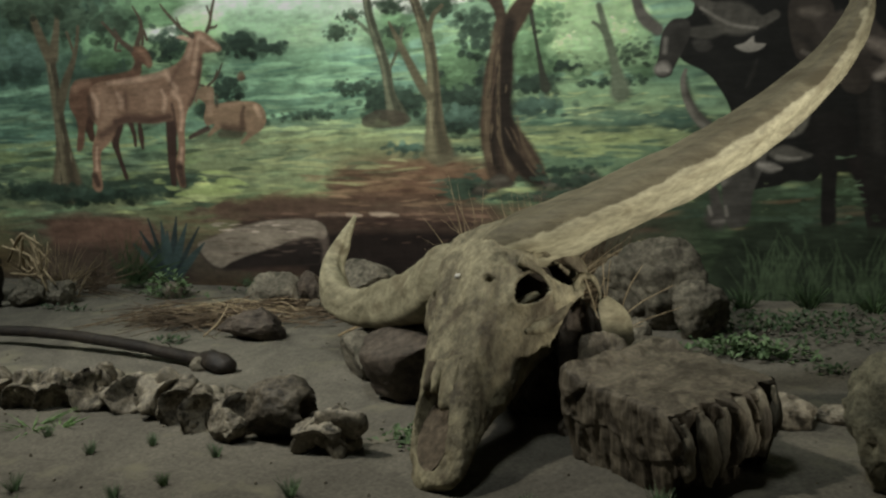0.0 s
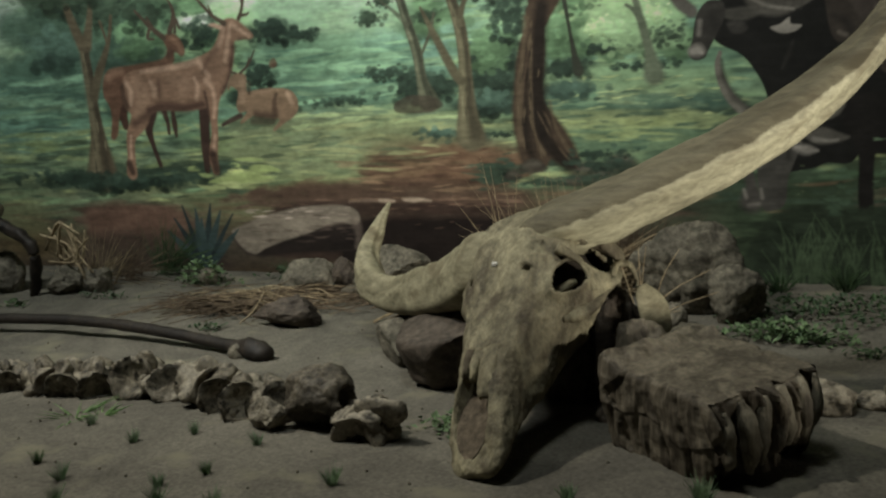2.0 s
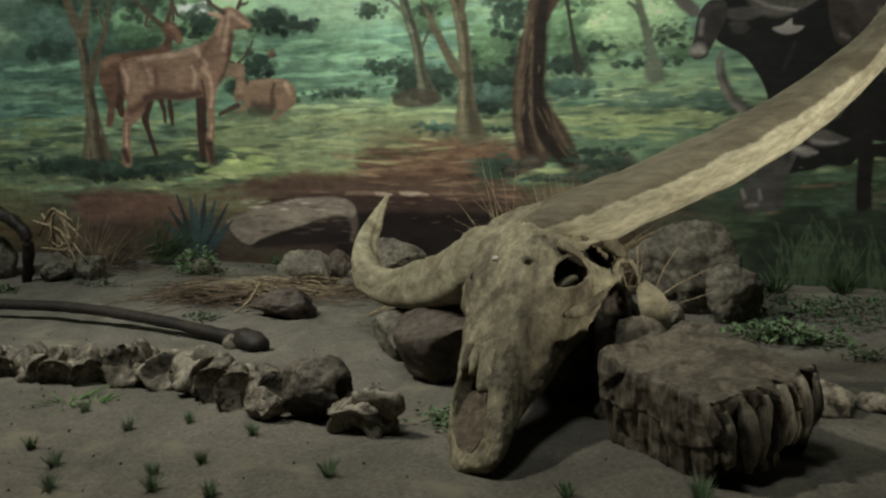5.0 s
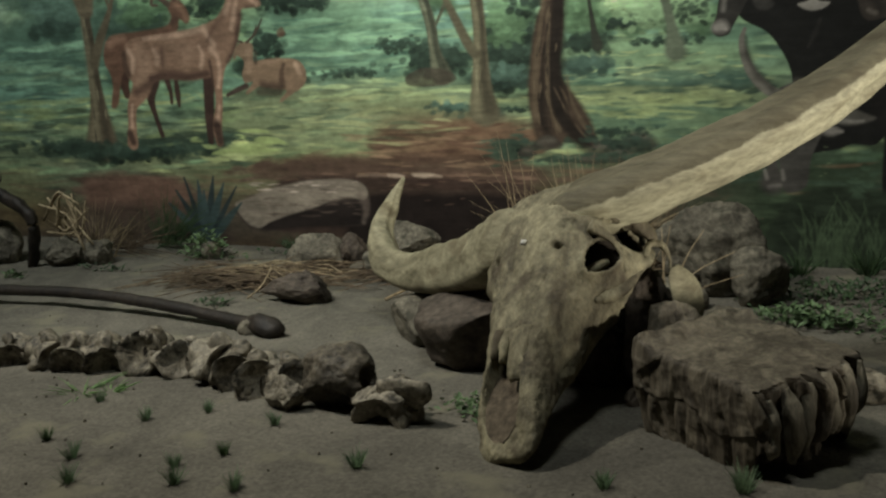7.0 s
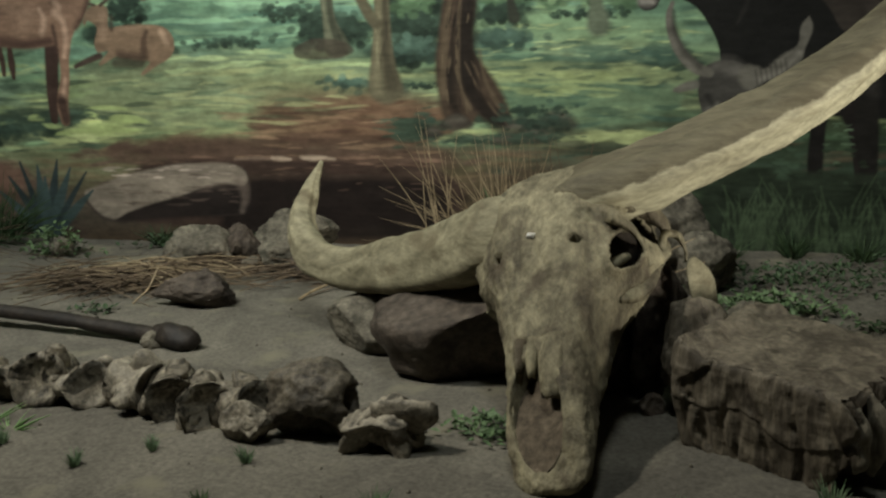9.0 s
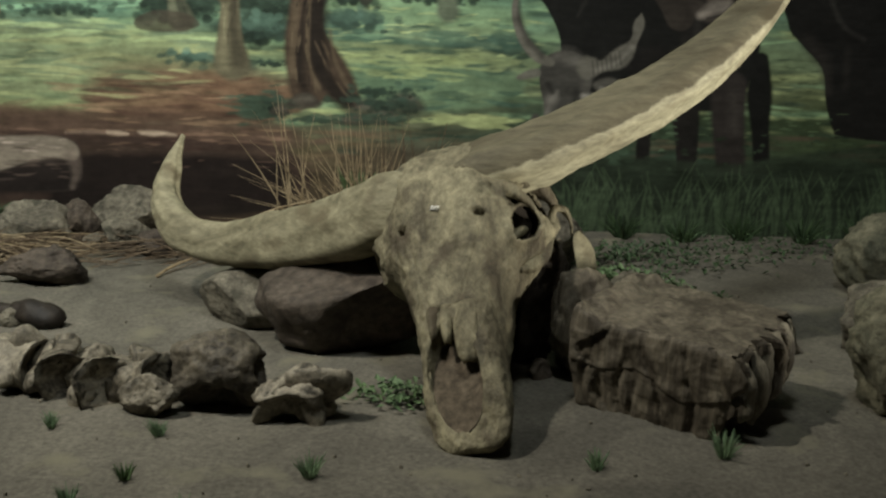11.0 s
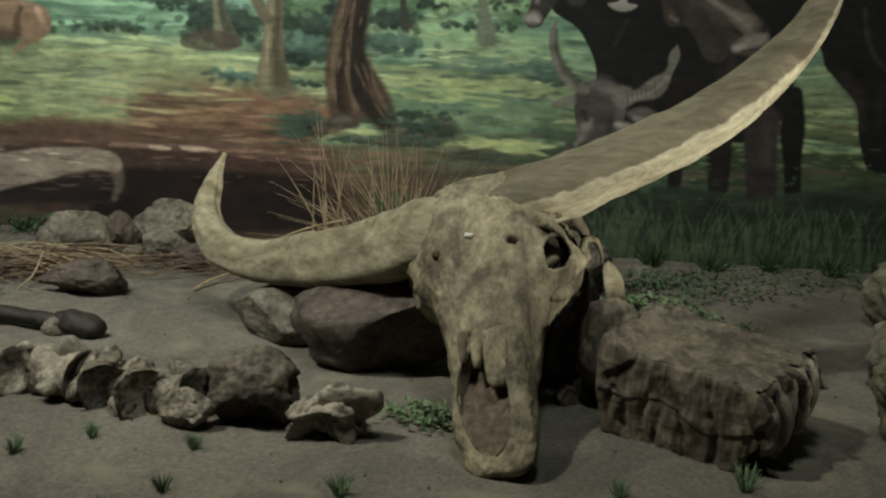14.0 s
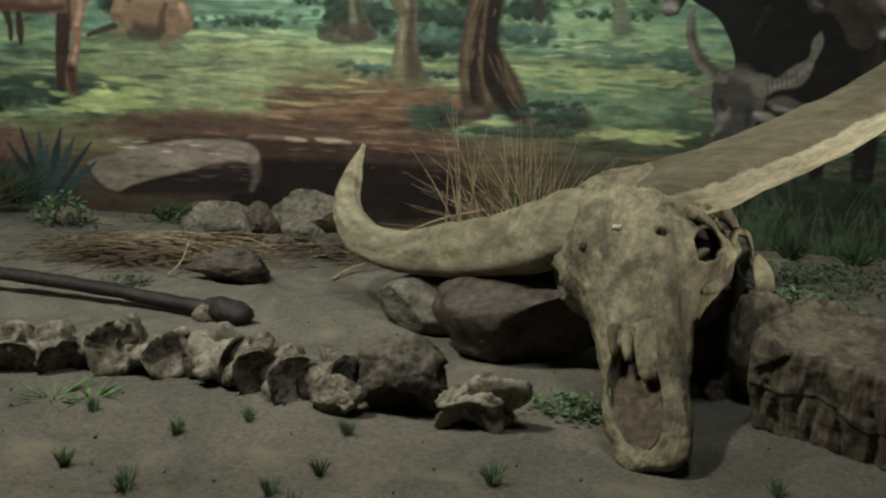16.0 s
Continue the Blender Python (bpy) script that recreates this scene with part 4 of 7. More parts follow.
    brush((84, 70, 52), [(-0.346, 0.368, 0.0012), (-0.340, 0.350, 0.0029), (-0.331, 0.332, 0.0010)], 0.8, 0.8)
    brush((84, 70, 52), [(-0.342, 0.408, 0.0006), (-0.336, 0.392, 0.0021), (-0.329, 0.376, 0.0010)], 0.8, 0.5)
    brush((84, 70, 52), [(-0.366, 0.409, 0.0012), (-0.356, 0.387, 0.0032), (-0.347, 0.365, 0.0005)], 0.8, 0.65)
    brush((84, 70, 52), [(-0.313, 0.307, 0.0006), (-0.298, 0.285, 0.0031), (-0.281, 0.262, 0.0010)], 0.8, 0.65)
    brush((32, 27, 23), [(-0.339, 0.349, 0.0012), (-0.327, 0.320, 0.0038), (-0.315, 0.292, 0.0005)], 0.8, 0.65)
    brush((32, 27, 23), [(-0.288, 0.286, 0.0012), (-0.275, 0.267, 0.0020), (-0.261, 0.248, 0.0010)], 0.8, 0.8)
    brush((84, 70, 52), [(-0.301, 0.317, 0.0012), (-0.281, 0.289, 0.0024), (-0.261, 0.261, 0.0010)], 0.8, 0.65)
    brush((76, 68, 50), [(-2.036, 0.741, 0.0180), (-2.040, 0.643, 0.0220), (-2.046, 0.524, 0.0240), (-2.053, 0.403, 0.0390), (-2.065, 0.288, 0.0720)], 0.25, 1.0)
    brush((98, 92, 68), [(-2.047, 0.742, 0.0108), (-2.053, 0.644, 0.0125), (-2.061, 0.525, 0.0144), (-2.068, 0.403, 0.0099), (-2.094, 0.289, 0.0274)], 1.2, 0.55)
    brush((52, 46, 36), [(-2.027, 0.740, 0.0122), (-2.028, 0.642, 0.0099), (-2.033, 0.523, 0.0108), (-2.038, 0.402, 0.0117), (-2.038, 0.287, 0.0216)], 1.2, 0.65)
    brush((98, 92, 68), [(-2.082, 0.308, 0.0018), (-2.082, 0.292, 0.0020), (-2.086, 0.275, 0.0015)], 0.8, 0.65)
    brush((98, 92, 68), [(-2.023, 0.401, 0.0018), (-2.026, 0.386, 0.0041), (-2.026, 0.371, 0.0015)], 0.8, 0.8)
    brush((52, 46, 36), [(-2.074, 0.410, 0.0012), (-2.079, 0.388, 0.0057), (-2.079, 0.365, 0.0010)], 0.8, 0.5)
    brush((52, 46, 36), [(-2.089, 0.336, 0.0012), (-2.091, 0.303, 0.0048), (-2.097, 0.269, 0.0015)], 0.8, 0.65)
    brush((52, 46, 36), [(-2.030, 0.683, 0.0018), (-2.033, 0.661, 0.0032), (-2.032, 0.638, 0.0016)], 0.8, 0.5)
    brush((52, 46, 36), [(-2.022, 0.654, 0.0012), (-2.022, 0.627, 0.0030), (-2.025, 0.599, 0.0010)], 0.8, 0.8)
    brush((98, 92, 68), [(-2.045, 0.720, 0.0018), (-2.045, 0.704, 0.0037), (-2.046, 0.687, 0.0015)], 0.8, 0.8)
    brush((98, 92, 68), [(-2.044, 0.480, 0.0018), (-2.046, 0.455, 0.0041), (-2.046, 0.429, 0.0010)], 0.8, 0.8)
    brush((98, 92, 68), [(-2.073, 0.494, 0.0012), (-2.076, 0.475, 0.0041), (-2.075, 0.456, 0.0010)], 0.8, 0.65)
    brush((52, 46, 36), [(-2.018, 0.757, 0.0018), (-2.017, 0.734, 0.0036), (-2.019, 0.712, 0.0010)], 0.8, 0.8)
    brush((52, 46, 36), [(-2.055, 0.689, 0.0012), (-2.054, 0.669, 0.0052), (-2.057, 0.650, 0.0015)], 0.8, 0.5)
    brush((52, 46, 36), [(-2.039, 0.713, 0.0012), (-2.037, 0.698, 0.0039), (-2.040, 0.684, 0.0010)], 0.8, 0.8)
    brush((76, 68, 50), [(-2.093, 0.958, 0.0080), (-2.073, 0.845, 0.0180), (-2.042, 0.741, 0.0240)], 0.5, 1.0)
    brush((76, 68, 50), [(-1.951, 0.944, 0.0080), (-1.979, 0.842, 0.0120), (-2.021, 0.740, 0.0240)], 0.5, 1.0)
    brush((76, 68, 50), [(-1.886, 0.828, 0.0060), (-1.919, 0.742, 0.0089), (-1.989, 0.640, 0.0190), (-2.034, 0.563, 0.0210)], 0.5, 1.0)
    brush((76, 68, 50), [(-1.940, 0.814, 0.0060), (-1.923, 0.736, 0.0060)], 0.5, 1.0)
    dabs(-2.038, 0.919, 0.221, 0.051, 110, 0.0177, 'dark_leaf')
    dabs(-1.943, 0.246, 0.330, 0.030, 154, 0.0168, 'dark_bush')
    dabs(-2.233, 0.273, 0.210, 0.027, 88, 0.0150, 'dark_bush')
    dabs(-1.534, 0.290, 0.120, 0.021, 44, 0.0129, 'shade_grass')
    # painted stones and low growth at the main tree
    fill((50, 46, 40), [(-0.444, 0.241), (-0.423, 0.265), (-0.395, 0.273), (-0.368, 0.263), (-0.352, 0.239), (-0.399, 0.229)], 0.0090, 0.75, 0.2)
    fill((84, 80, 68), [(-0.425, 0.252), (-0.409, 0.267), (-0.381, 0.267), (-0.374, 0.252)], 0.0160, 0.6, 0.2)
    fill((50, 46, 40), [(-0.492, 0.218), (-0.479, 0.235), (-0.461, 0.241), (-0.444, 0.234), (-0.434, 0.217), (-0.464, 0.210)], 0.0090, 0.75, 0.2)
    fill((84, 80, 68), [(-0.480, 0.226), (-0.470, 0.236), (-0.453, 0.237), (-0.448, 0.227)], 0.0160, 0.6, 0.2)
    fill((50, 46, 40), [(-0.284, 0.220), (-0.258, 0.251), (-0.222, 0.261), (-0.188, 0.249), (-0.168, 0.218), (-0.227, 0.205)], 0.0180, 0.75, 0.2)
    fill((84, 80, 68), [(-0.259, 0.234), (-0.240, 0.253), (-0.205, 0.253), (-0.195, 0.235)], 0.0160, 0.6, 0.2)
    fill((50, 46, 40), [(-0.189, 0.236), (-0.163, 0.270), (-0.128, 0.281), (-0.096, 0.268), (-0.076, 0.233), (-0.133, 0.219)], 0.0180, 0.75, 0.2)
    fill((84, 80, 68), [(-0.165, 0.251), (-0.146, 0.272), (-0.112, 0.273), (-0.102, 0.252)], 0.0160, 0.6, 0.2)
    fill((50, 46, 40), [(-0.236, 0.197), (-0.213, 0.222), (-0.182, 0.230), (-0.153, 0.220), (-0.135, 0.195), (-0.186, 0.184)], 0.0180, 0.75, 0.2)
    fill((84, 80, 68), [(-0.215, 0.208), (-0.198, 0.224), (-0.168, 0.224), (-0.159, 0.209)], 0.0160, 0.6, 0.2)
    fill((50, 46, 40), [(-0.312, 0.193), (-0.294, 0.211), (-0.268, 0.217), (-0.244, 0.210), (-0.230, 0.192), (-0.271, 0.184)], 0.0090, 0.75, 0.2)
    fill((84, 80, 68), [(-0.295, 0.201), (-0.281, 0.213), (-0.256, 0.213), (-0.249, 0.202)], 0.0160, 0.6, 0.2)
    dabs(-0.181, 0.245, 0.120, 0.032, 50, 0.0100, 'dark_bush')
    dabs(-0.201, 0.208, 0.120, 0.020, 40, 0.0100, 'shade_grass')
    dabs(-0.195, 0.281, 0.120, 0.016, 57, 0.0074, 'dark_bush')
    dabs(-0.375, 0.203, 0.120, 0.016, 57, 0.0086, 'shade_grass')
    # standing deer, plain shapes
    brush((64, 44, 34), [(-1.909, 0.521, 0.0253), (-1.917, 0.487, 0.0210), (-1.913, 0.449, 0.0150)], 0.3, 1.0)
    fill((90, 64, 47), [(-1.983, 0.600), (-1.958, 0.638), (-1.918, 0.652), (-1.795, 0.658), (-1.700, 0.666), (-1.669, 0.694), (-1.677, 0.723), (-1.663, 0.746), (-1.629, 0.747), (-1.605, 0.723), (-1.595, 0.685), (-1.612, 0.669), (-1.638, 0.684), (-1.649, 0.655), (-1.681, 0.619), (-1.795, 0.550), (-1.902, 0.526), (-1.930, 0.494), (-1.960, 0.415), (-1.993, 0.408), (-1.971, 0.476), (-1.971, 0.520), (-1.988, 0.557)], 0.0090, 1.0, 0.2)
    brush((122, 92, 70), [(-1.952, 0.618, 0.0134), (-1.927, 0.636, 0.0134), (-1.885, 0.641, 0.0112)], 1.3, 0.6)
    brush((124, 92, 68), [(-1.641, 0.733, 0.0100), (-1.622, 0.713, 0.0100), (-1.609, 0.686, 0.0120)], 1.2, 0.6)
    brush((56, 41, 34), [(-1.668, 0.679, 0.0120), (-1.651, 0.689, 0.0100)], 1.2, 0.6)
    brush((58, 42, 34), [(-1.730, 0.488, 0.0120), (-1.723, 0.449, 0.0089), (-1.726, 0.414, 0.0067)], 0.4, 1.0)
    brush((58, 42, 34), [(-1.693, 0.486, 0.0080), (-1.695, 0.443, 0.0120), (-1.696, 0.404, 0.0060)], 0.4, 1.0)
    brush((70, 58, 46), [(-1.675, 0.736, 0.0111), (-1.724, 0.777, 0.0090), (-1.755, 0.810, 0.0058), (-1.777, 0.834, 0.0048)], 0.5, 1.0)
    brush((70, 58, 46), [(-1.724, 0.777, 0.0072), (-1.742, 0.741, 0.0060), (-1.718, 0.735, 0.0040)], 0.5, 1.0)
    brush((70, 58, 46), [(-1.645, 0.752, 0.0105), (-1.618, 0.798, 0.0095), (-1.619, 0.835, 0.0058), (-1.639, 0.873, 0.0032)], 0.5, 1.0)
    brush((70, 58, 46), [(-1.623, 0.750, 0.0060), (-1.610, 0.791, 0.0060), (-1.602, 0.763, 0.0060)], 0.5, 1.0)
    brush((70, 58, 46), [(-1.715, 0.773, 0.0070), (-1.731, 0.808, 0.0034)], 0.5, 1.0)
    brush((56, 41, 34), [(-1.789, 0.487, 0.0260), (-1.812, 0.433, 0.0180), (-1.805, 0.373, 0.0100), (-1.790, 0.305, 0.0100)], 0.3, 1.0)
    brush((56, 41, 34), [(-1.555, 0.498, 0.0240), (-1.569, 0.422, 0.0210), (-1.580, 0.346, 0.0190), (-1.588, 0.279, 0.0120)], 0.3, 1.0)
    fill((112, 85, 64), [(-1.897, 0.591), (-1.868, 0.628), (-1.799, 0.641), (-1.676, 0.644), (-1.572, 0.655), (-1.498, 0.676), (-1.465, 0.701), (-1.440, 0.735), (-1.425, 0.763), (-1.400, 0.775), (-1.366, 0.767), (-1.335, 0.741), (-1.311, 0.714), (-1.320, 0.702), (-1.365, 0.702), (-1.389, 0.695), (-1.399, 0.652), (-1.421, 0.599), (-1.448, 0.556), (-1.474, 0.531), (-1.500, 0.503), (-1.559, 0.491), (-1.637, 0.485), (-1.721, 0.493), (-1.774, 0.490), (-1.822, 0.477), (-1.870, 0.487), (-1.896, 0.508), (-1.903, 0.544)], 0.0079, 1, 0.08)
    brush((112, 85, 64), [(-1.515, 0.522, 0.0280), (-1.524, 0.455, 0.0160), (-1.531, 0.398, 0.0140), (-1.553, 0.325, 0.0180), (-1.553, 0.275, 0.0140)], 0.25, 1.0)
    brush((112, 85, 64), [(-1.828, 0.516, 0.0480), (-1.851, 0.462, 0.0360), (-1.899, 0.409, 0.0210), (-1.914, 0.345, 0.0180), (-1.927, 0.280, 0.0240)], 0.25, 1.0)
    brush((150, 121, 97), [(-1.875, 0.597, 0.0080), (-1.861, 0.569, 0.0100), (-1.871, 0.526, 0.0080)], 1.2, 0.75)
    brush((132, 104, 80), [(-1.821, 0.590, 0.0240), (-1.812, 0.541, 0.0280), (-1.844, 0.490, 0.0200)], 1.4, 0.6)
    brush((150, 121, 97), [(-1.769, 0.598, 0.0060), (-1.756, 0.570, 0.0120), (-1.761, 0.548, 0.0095)], 1.2, 0.6)
    brush((150, 121, 97), [(-1.576, 0.594, 0.0060), (-1.568, 0.563, 0.0080), (-1.581, 0.526, 0.0090)], 1.2, 0.7)
    brush((134, 106, 82), [(-1.684, 0.604, 0.0180), (-1.618, 0.577, 0.0300), (-1.645, 0.537, 0.0200)], 1.6, 0.35)
    brush((150, 121, 97), [(-1.546, 0.648, 0.0120), (-1.536, 0.625, 0.0080), (-1.514, 0.597, 0.0080)], 1.2, 0.7)
    brush((150, 121, 97), [(-1.527, 0.581, 0.0120), (-1.509, 0.552, 0.0080), (-1.509, 0.505, 0.0080), (-1.523, 0.458, 0.0060)], 1.2, 0.65)
    brush((150, 121, 97), [(-1.397, 0.746, 0.0060), (-1.416, 0.693, 0.0080), (-1.436, 0.640, 0.0080)], 1.3, 0.55)
    brush((150, 121, 97), [(-1.387, 0.753, 0.0095), (-1.355, 0.730, 0.0060), (-1.327, 0.712, 0.0060)], 1.2, 0.7)
    brush((150, 121, 97), [(-1.417, 0.759, 0.0067), (-1.429, 0.722, 0.0067), (-1.454, 0.689, 0.0090)], 1.2, 0.5)
    brush((150, 121, 97), [(-1.898, 0.413, 0.0050), (-1.909, 0.377, 0.0050), (-1.916, 0.337, 0.0075)], 1, 0.75)
    brush((150, 121, 97), [(-1.801, 0.631, 0.0060), (-1.678, 0.634, 0.0090), (-1.568, 0.644, 0.0090)], 1.4, 0.65)
    brush((150, 121, 97), [(-1.531, 0.398, 0.0050), (-1.547, 0.344, 0.0075)], 1, 0.6)
    brush((62, 43, 36), [(-1.794, 0.499, 0.0120), (-1.719, 0.503, 0.0180), (-1.635, 0.495, 0.0134), (-1.561, 0.504, 0.0120)], 1.3, 0.85)
    brush((66, 47, 38), [(-1.396, 0.683, 0.0090), (-1.415, 0.629, 0.0080), (-1.439, 0.576, 0.0080), (-1.470, 0.539, 0.0089)], 1.3, 0.75)
    brush((60, 43, 36), [(-1.543, 0.545, 0.0060), (-1.541, 0.497, 0.0060), (-1.544, 0.450, 0.0060)], 1.2, 0.75)
    brush((56, 41, 34), [(-1.932, 0.313, 0.0150), (-1.923, 0.284, 0.0120)], 0.8, 0.9)
    brush((56, 41, 34), [(-1.554, 0.333, 0.0180), (-1.550, 0.278, 0.0140)], 0.8, 0.9)
    brush((58, 42, 34), [(-1.894, 0.590, 0.0080), (-1.898, 0.555, 0.0120), (-1.892, 0.516, 0.0120)], 1.2, 0.8)
    brush((64, 46, 38), [(-1.868, 0.455, 0.0150), (-1.834, 0.469, 0.0150), (-1.794, 0.491, 0.0150)], 1.3, 0.7)
    brush((66, 48, 40), [(-1.731, 0.594, 0.0090), (-1.738, 0.537, 0.0060)], 1.4, 0.5)
    brush((70, 50, 40), [(-1.460, 0.679, 0.0089), (-1.502, 0.654, 0.0080), (-1.539, 0.610, 0.0060)], 1.4, 0.5)
    brush((70, 50, 40), [(-1.369, 0.704, 0.0060), (-1.338, 0.704, 0.0045)], 1, 0.6)
    fill((150, 118, 96), [(-1.481, 0.760), (-1.457, 0.764), (-1.423, 0.752), (-1.434, 0.742), (-1.464, 0.752)], 0.0060, 0.9, 0.2)
    brush((70, 58, 46), [(-1.417, 0.760, 0.0105), (-1.453, 0.783, 0.0064), (-1.483, 0.815, 0.0060), (-1.509, 0.846, 0.0048), (-1.525, 0.869, 0.0032)], 0.5, 1.0)
    brush((70, 58, 46), [(-1.457, 0.787, 0.0048), (-1.464, 0.806, 0.0040), (-1.468, 0.821, 0.0028)], 0.5, 1.0)
    brush((70, 58, 46), [(-1.357, 0.768, 0.0070), (-1.340, 0.795, 0.0064), (-1.327, 0.829, 0.0060), (-1.308, 0.871, 0.0044)], 0.5, 1.0)
    brush((70, 58, 46), [(-1.346, 0.778, 0.0054), (-1.323, 0.779, 0.0040), (-1.314, 0.784, 0.0028)], 0.5, 1.0)
    brush((70, 58, 46), [(-1.334, 0.816, 0.0049), (-1.342, 0.845, 0.0036)], 0.5, 1.0)
    # resting deer, plain shapes
    brush((60, 48, 40), [(-1.412, 0.457, 0.0100), (-1.456, 0.444, 0.0080), (-1.491, 0.430, 0.0060)], 0.5, 1.0)
    brush((52, 44, 36), [(-1.366, 0.436, 0.0120), (-1.288, 0.432, 0.0120)], 1, 0.7)
    fill((106, 85, 63), [(-1.446, 0.552), (-1.429, 0.584), (-1.403, 0.597), (-1.376, 0.596), (-1.364, 0.580), (-1.370, 0.535), (-1.335, 0.538), (-1.258, 0.539), (-1.204, 0.530), (-1.181, 0.504), (-1.180, 0.471), (-1.202, 0.443), (-1.238, 0.426), (-1.283, 0.401), (-1.290, 0.407), (-1.259, 0.435), (-1.286, 0.443), (-1.341, 0.450), (-1.362, 0.454), (-1.408, 0.432), (-1.416, 0.438), (-1.382, 0.470), (-1.415, 0.468), (-1.421, 0.495), (-1.406, 0.535), (-1.430, 0.555), (-1.441, 0.544)], 0.0050, 1, 0.1)
    brush((146, 120, 94), [(-1.213, 0.517, 0.0089), (-1.201, 0.487, 0.0080)], 1.2, 0.8)
    brush((62, 48, 37), [(-1.257, 0.519, 0.0060), (-1.271, 0.490, 0.0080), (-1.274, 0.450, 0.0120)], 1.2, 0.8)
    brush((60, 46, 36), [(-1.348, 0.458, 0.0112), (-1.285, 0.447, 0.0100)], 1.2, 0.8)
    brush((60, 46, 36), [(-1.358, 0.562, 0.0067), (-1.362, 0.529, 0.0060)], 1.2, 0.7)
    brush((134, 108, 84), [(-1.383, 0.563, 0.0120), (-1.393, 0.508, 0.0100)], 1.4, 0.5)
    brush((130, 104, 80), [(-1.345, 0.524, 0.0080), (-1.281, 0.531, 0.0080)], 1.5, 0.45)
    brush((78, 58, 44), [(-1.269, 0.501, 0.0060), (-1.271, 0.465, 0.0060)], 1.5, 0.6)
    brush((70, 58, 46), [(-1.385, 0.596, 0.0048), (-1.354, 0.616, 0.0044), (-1.332, 0.640, 0.0036), (-1.316, 0.664, 0.0024)], 0.5, 1.0)
    brush((70, 58, 46), [(-1.354, 0.616, 0.0036), (-1.340, 0.644, 0.0024)], 0.5, 1.0)
    brush((70, 58, 46), [(-1.403, 0.597, 0.0040), (-1.421, 0.602, 0.0045)], 0.5, 1.0)
    fill((96, 70, 50), [(-1.264, 0.624), (-1.245, 0.634), (-1.235, 0.615), (-1.251, 0.602), (-1.267, 0.610)], 0.0060, 0.8, 0.2)
    # bank with its lit edge and fallen trunk
    fill((94, 68, 54), [(-2.179, 0.160), (-1.988, 0.166), (-1.729, 0.147), (-1.726, 0.069), (-1.816, 0.007), (-2.157, 0.027)], 0.0360, 0.8, 0.2)
    fill((62, 50, 42), [(-2.180, 0.049), (-1.756, 0.049), (-1.596, -0.022), (-1.609, -0.084), (-2.215, -0.093)], 0.0420, 0.8, 0.2)
    fill((56, 42, 35), [(-1.328, 0.146), (-0.875, 0.152), (-0.455, 0.125), (-0.470, -0.022), (-1.360, -0.030)], 0.0160, 0.9, 0.2)
    streaks((104, 80, 62), -1.355, -0.469, 0.127, 0.167, 26, 0.060, 0.0050, 0.6, 21)
    streaks((48, 34, 28), -1.369, -0.471, 0.049, 0.145, 40, 0.080, 0.0080, 0.6, 22)
    fill((28, 22, 20), [(-1.020, 0.086), (-0.883, 0.100), (-0.477, 0.084), (-0.492, -0.058), (-1.075, -0.066)], 0.0240, 0.9, 0.2)
    brush((132, 116, 96), [(-0.844, 0.162, 0.0040), (-0.794, 0.160, 0.0060), (-0.745, 0.155, 0.0030)], 1.2, 0.8)
    brush((120, 102, 84), [(-1.041, 0.158, 0.0034), (-0.956, 0.160, 0.0050), (-0.875, 0.153, 0.0030)], 1.2, 0.5)
    streaks((84, 64, 52), -0.964, -0.354, 0.063, 0.205, 40, 0.034, 0.0030, 0.5, 23)
    brush((150, 132, 110), [(-0.928, 0.160, 0.0040), (-0.900, 0.158, 0.0060), (-0.874, 0.156, 0.0030)], 1.2, 0.8)
    brush((150, 132, 110), [(-0.838, 0.158, 0.0030), (-0.804, 0.156, 0.0052), (-0.769, 0.160, 0.0015)], 1.2, 0.75)
    # pale broken trunk lying before the bank
    fill((60, 51, 44), [(-1.532, 0.057), (-1.404, 0.108), (-1.239, 0.143), (-1.085, 0.147), (-1.019, 0.131), (-1.005, 0.086), (-1.021, 0.007), (-1.110, -0.009), (-1.264, -0.006), (-1.448, -0.027), (-1.501, -0.004)], 0.0080, 1, 0.2)
    fill((32, 26, 24), [(-1.255, 0.049), (-1.140, 0.072), (-1.021, 0.077), (-1.022, 0.003), (-1.198, -0.013), (-1.429, -0.027), (-1.400, 0.005)], 0.0160, 0.9, 0.2)
    fill((104, 95, 81), [(-1.531, 0.061), (-1.474, 0.084), (-1.399, 0.112), (-1.308, 0.130), (-1.239, 0.143), (-1.172, 0.146), (-1.085, 0.147), (-1.031, 0.135), (-1.010, 0.109), (-1.023, 0.083), (-1.084, 0.087), (-1.151, 0.075), (-1.233, 0.049), (-1.327, 0.025), (-1.401, 0.001), (-1.447, -0.019), (-1.495, 0.001)], 0.0080, 0.95, 0.3)
    streaks((138, 124, 110), -1.452, -1.022, 0.104, 0.139, 30, 0.036, 0.0040, 0.6, 24)
    streaks((72, 60, 52), -1.480, -1.047, 0.019, 0.115, 30, 0.048, 0.0044, 0.6, 25)
    brush((92, 80, 70), [(-1.034, 0.094, 0.0150), (-1.023, 0.049, 0.0120), (-1.038, 0.007, 0.0080)], 1, 0.6)
    # blue-green blades
    brush((46, 62, 60), [(-1.699, -0.065, 0.0210), (-1.749, 0.000, 0.0168), (-1.813, 0.065, 0.0036)], 0.4, 1.0)
    brush((36, 48, 48), [(-1.689, -0.065, 0.0210), (-1.704, 0.046, 0.0112), (-1.728, 0.155, 0.0036)], 0.4, 1.0)
    brush((46, 62, 60), [(-1.679, -0.064, 0.0240), (-1.674, 0.041, 0.0192), (-1.672, 0.146, 0.0024)], 0.4, 1.0)
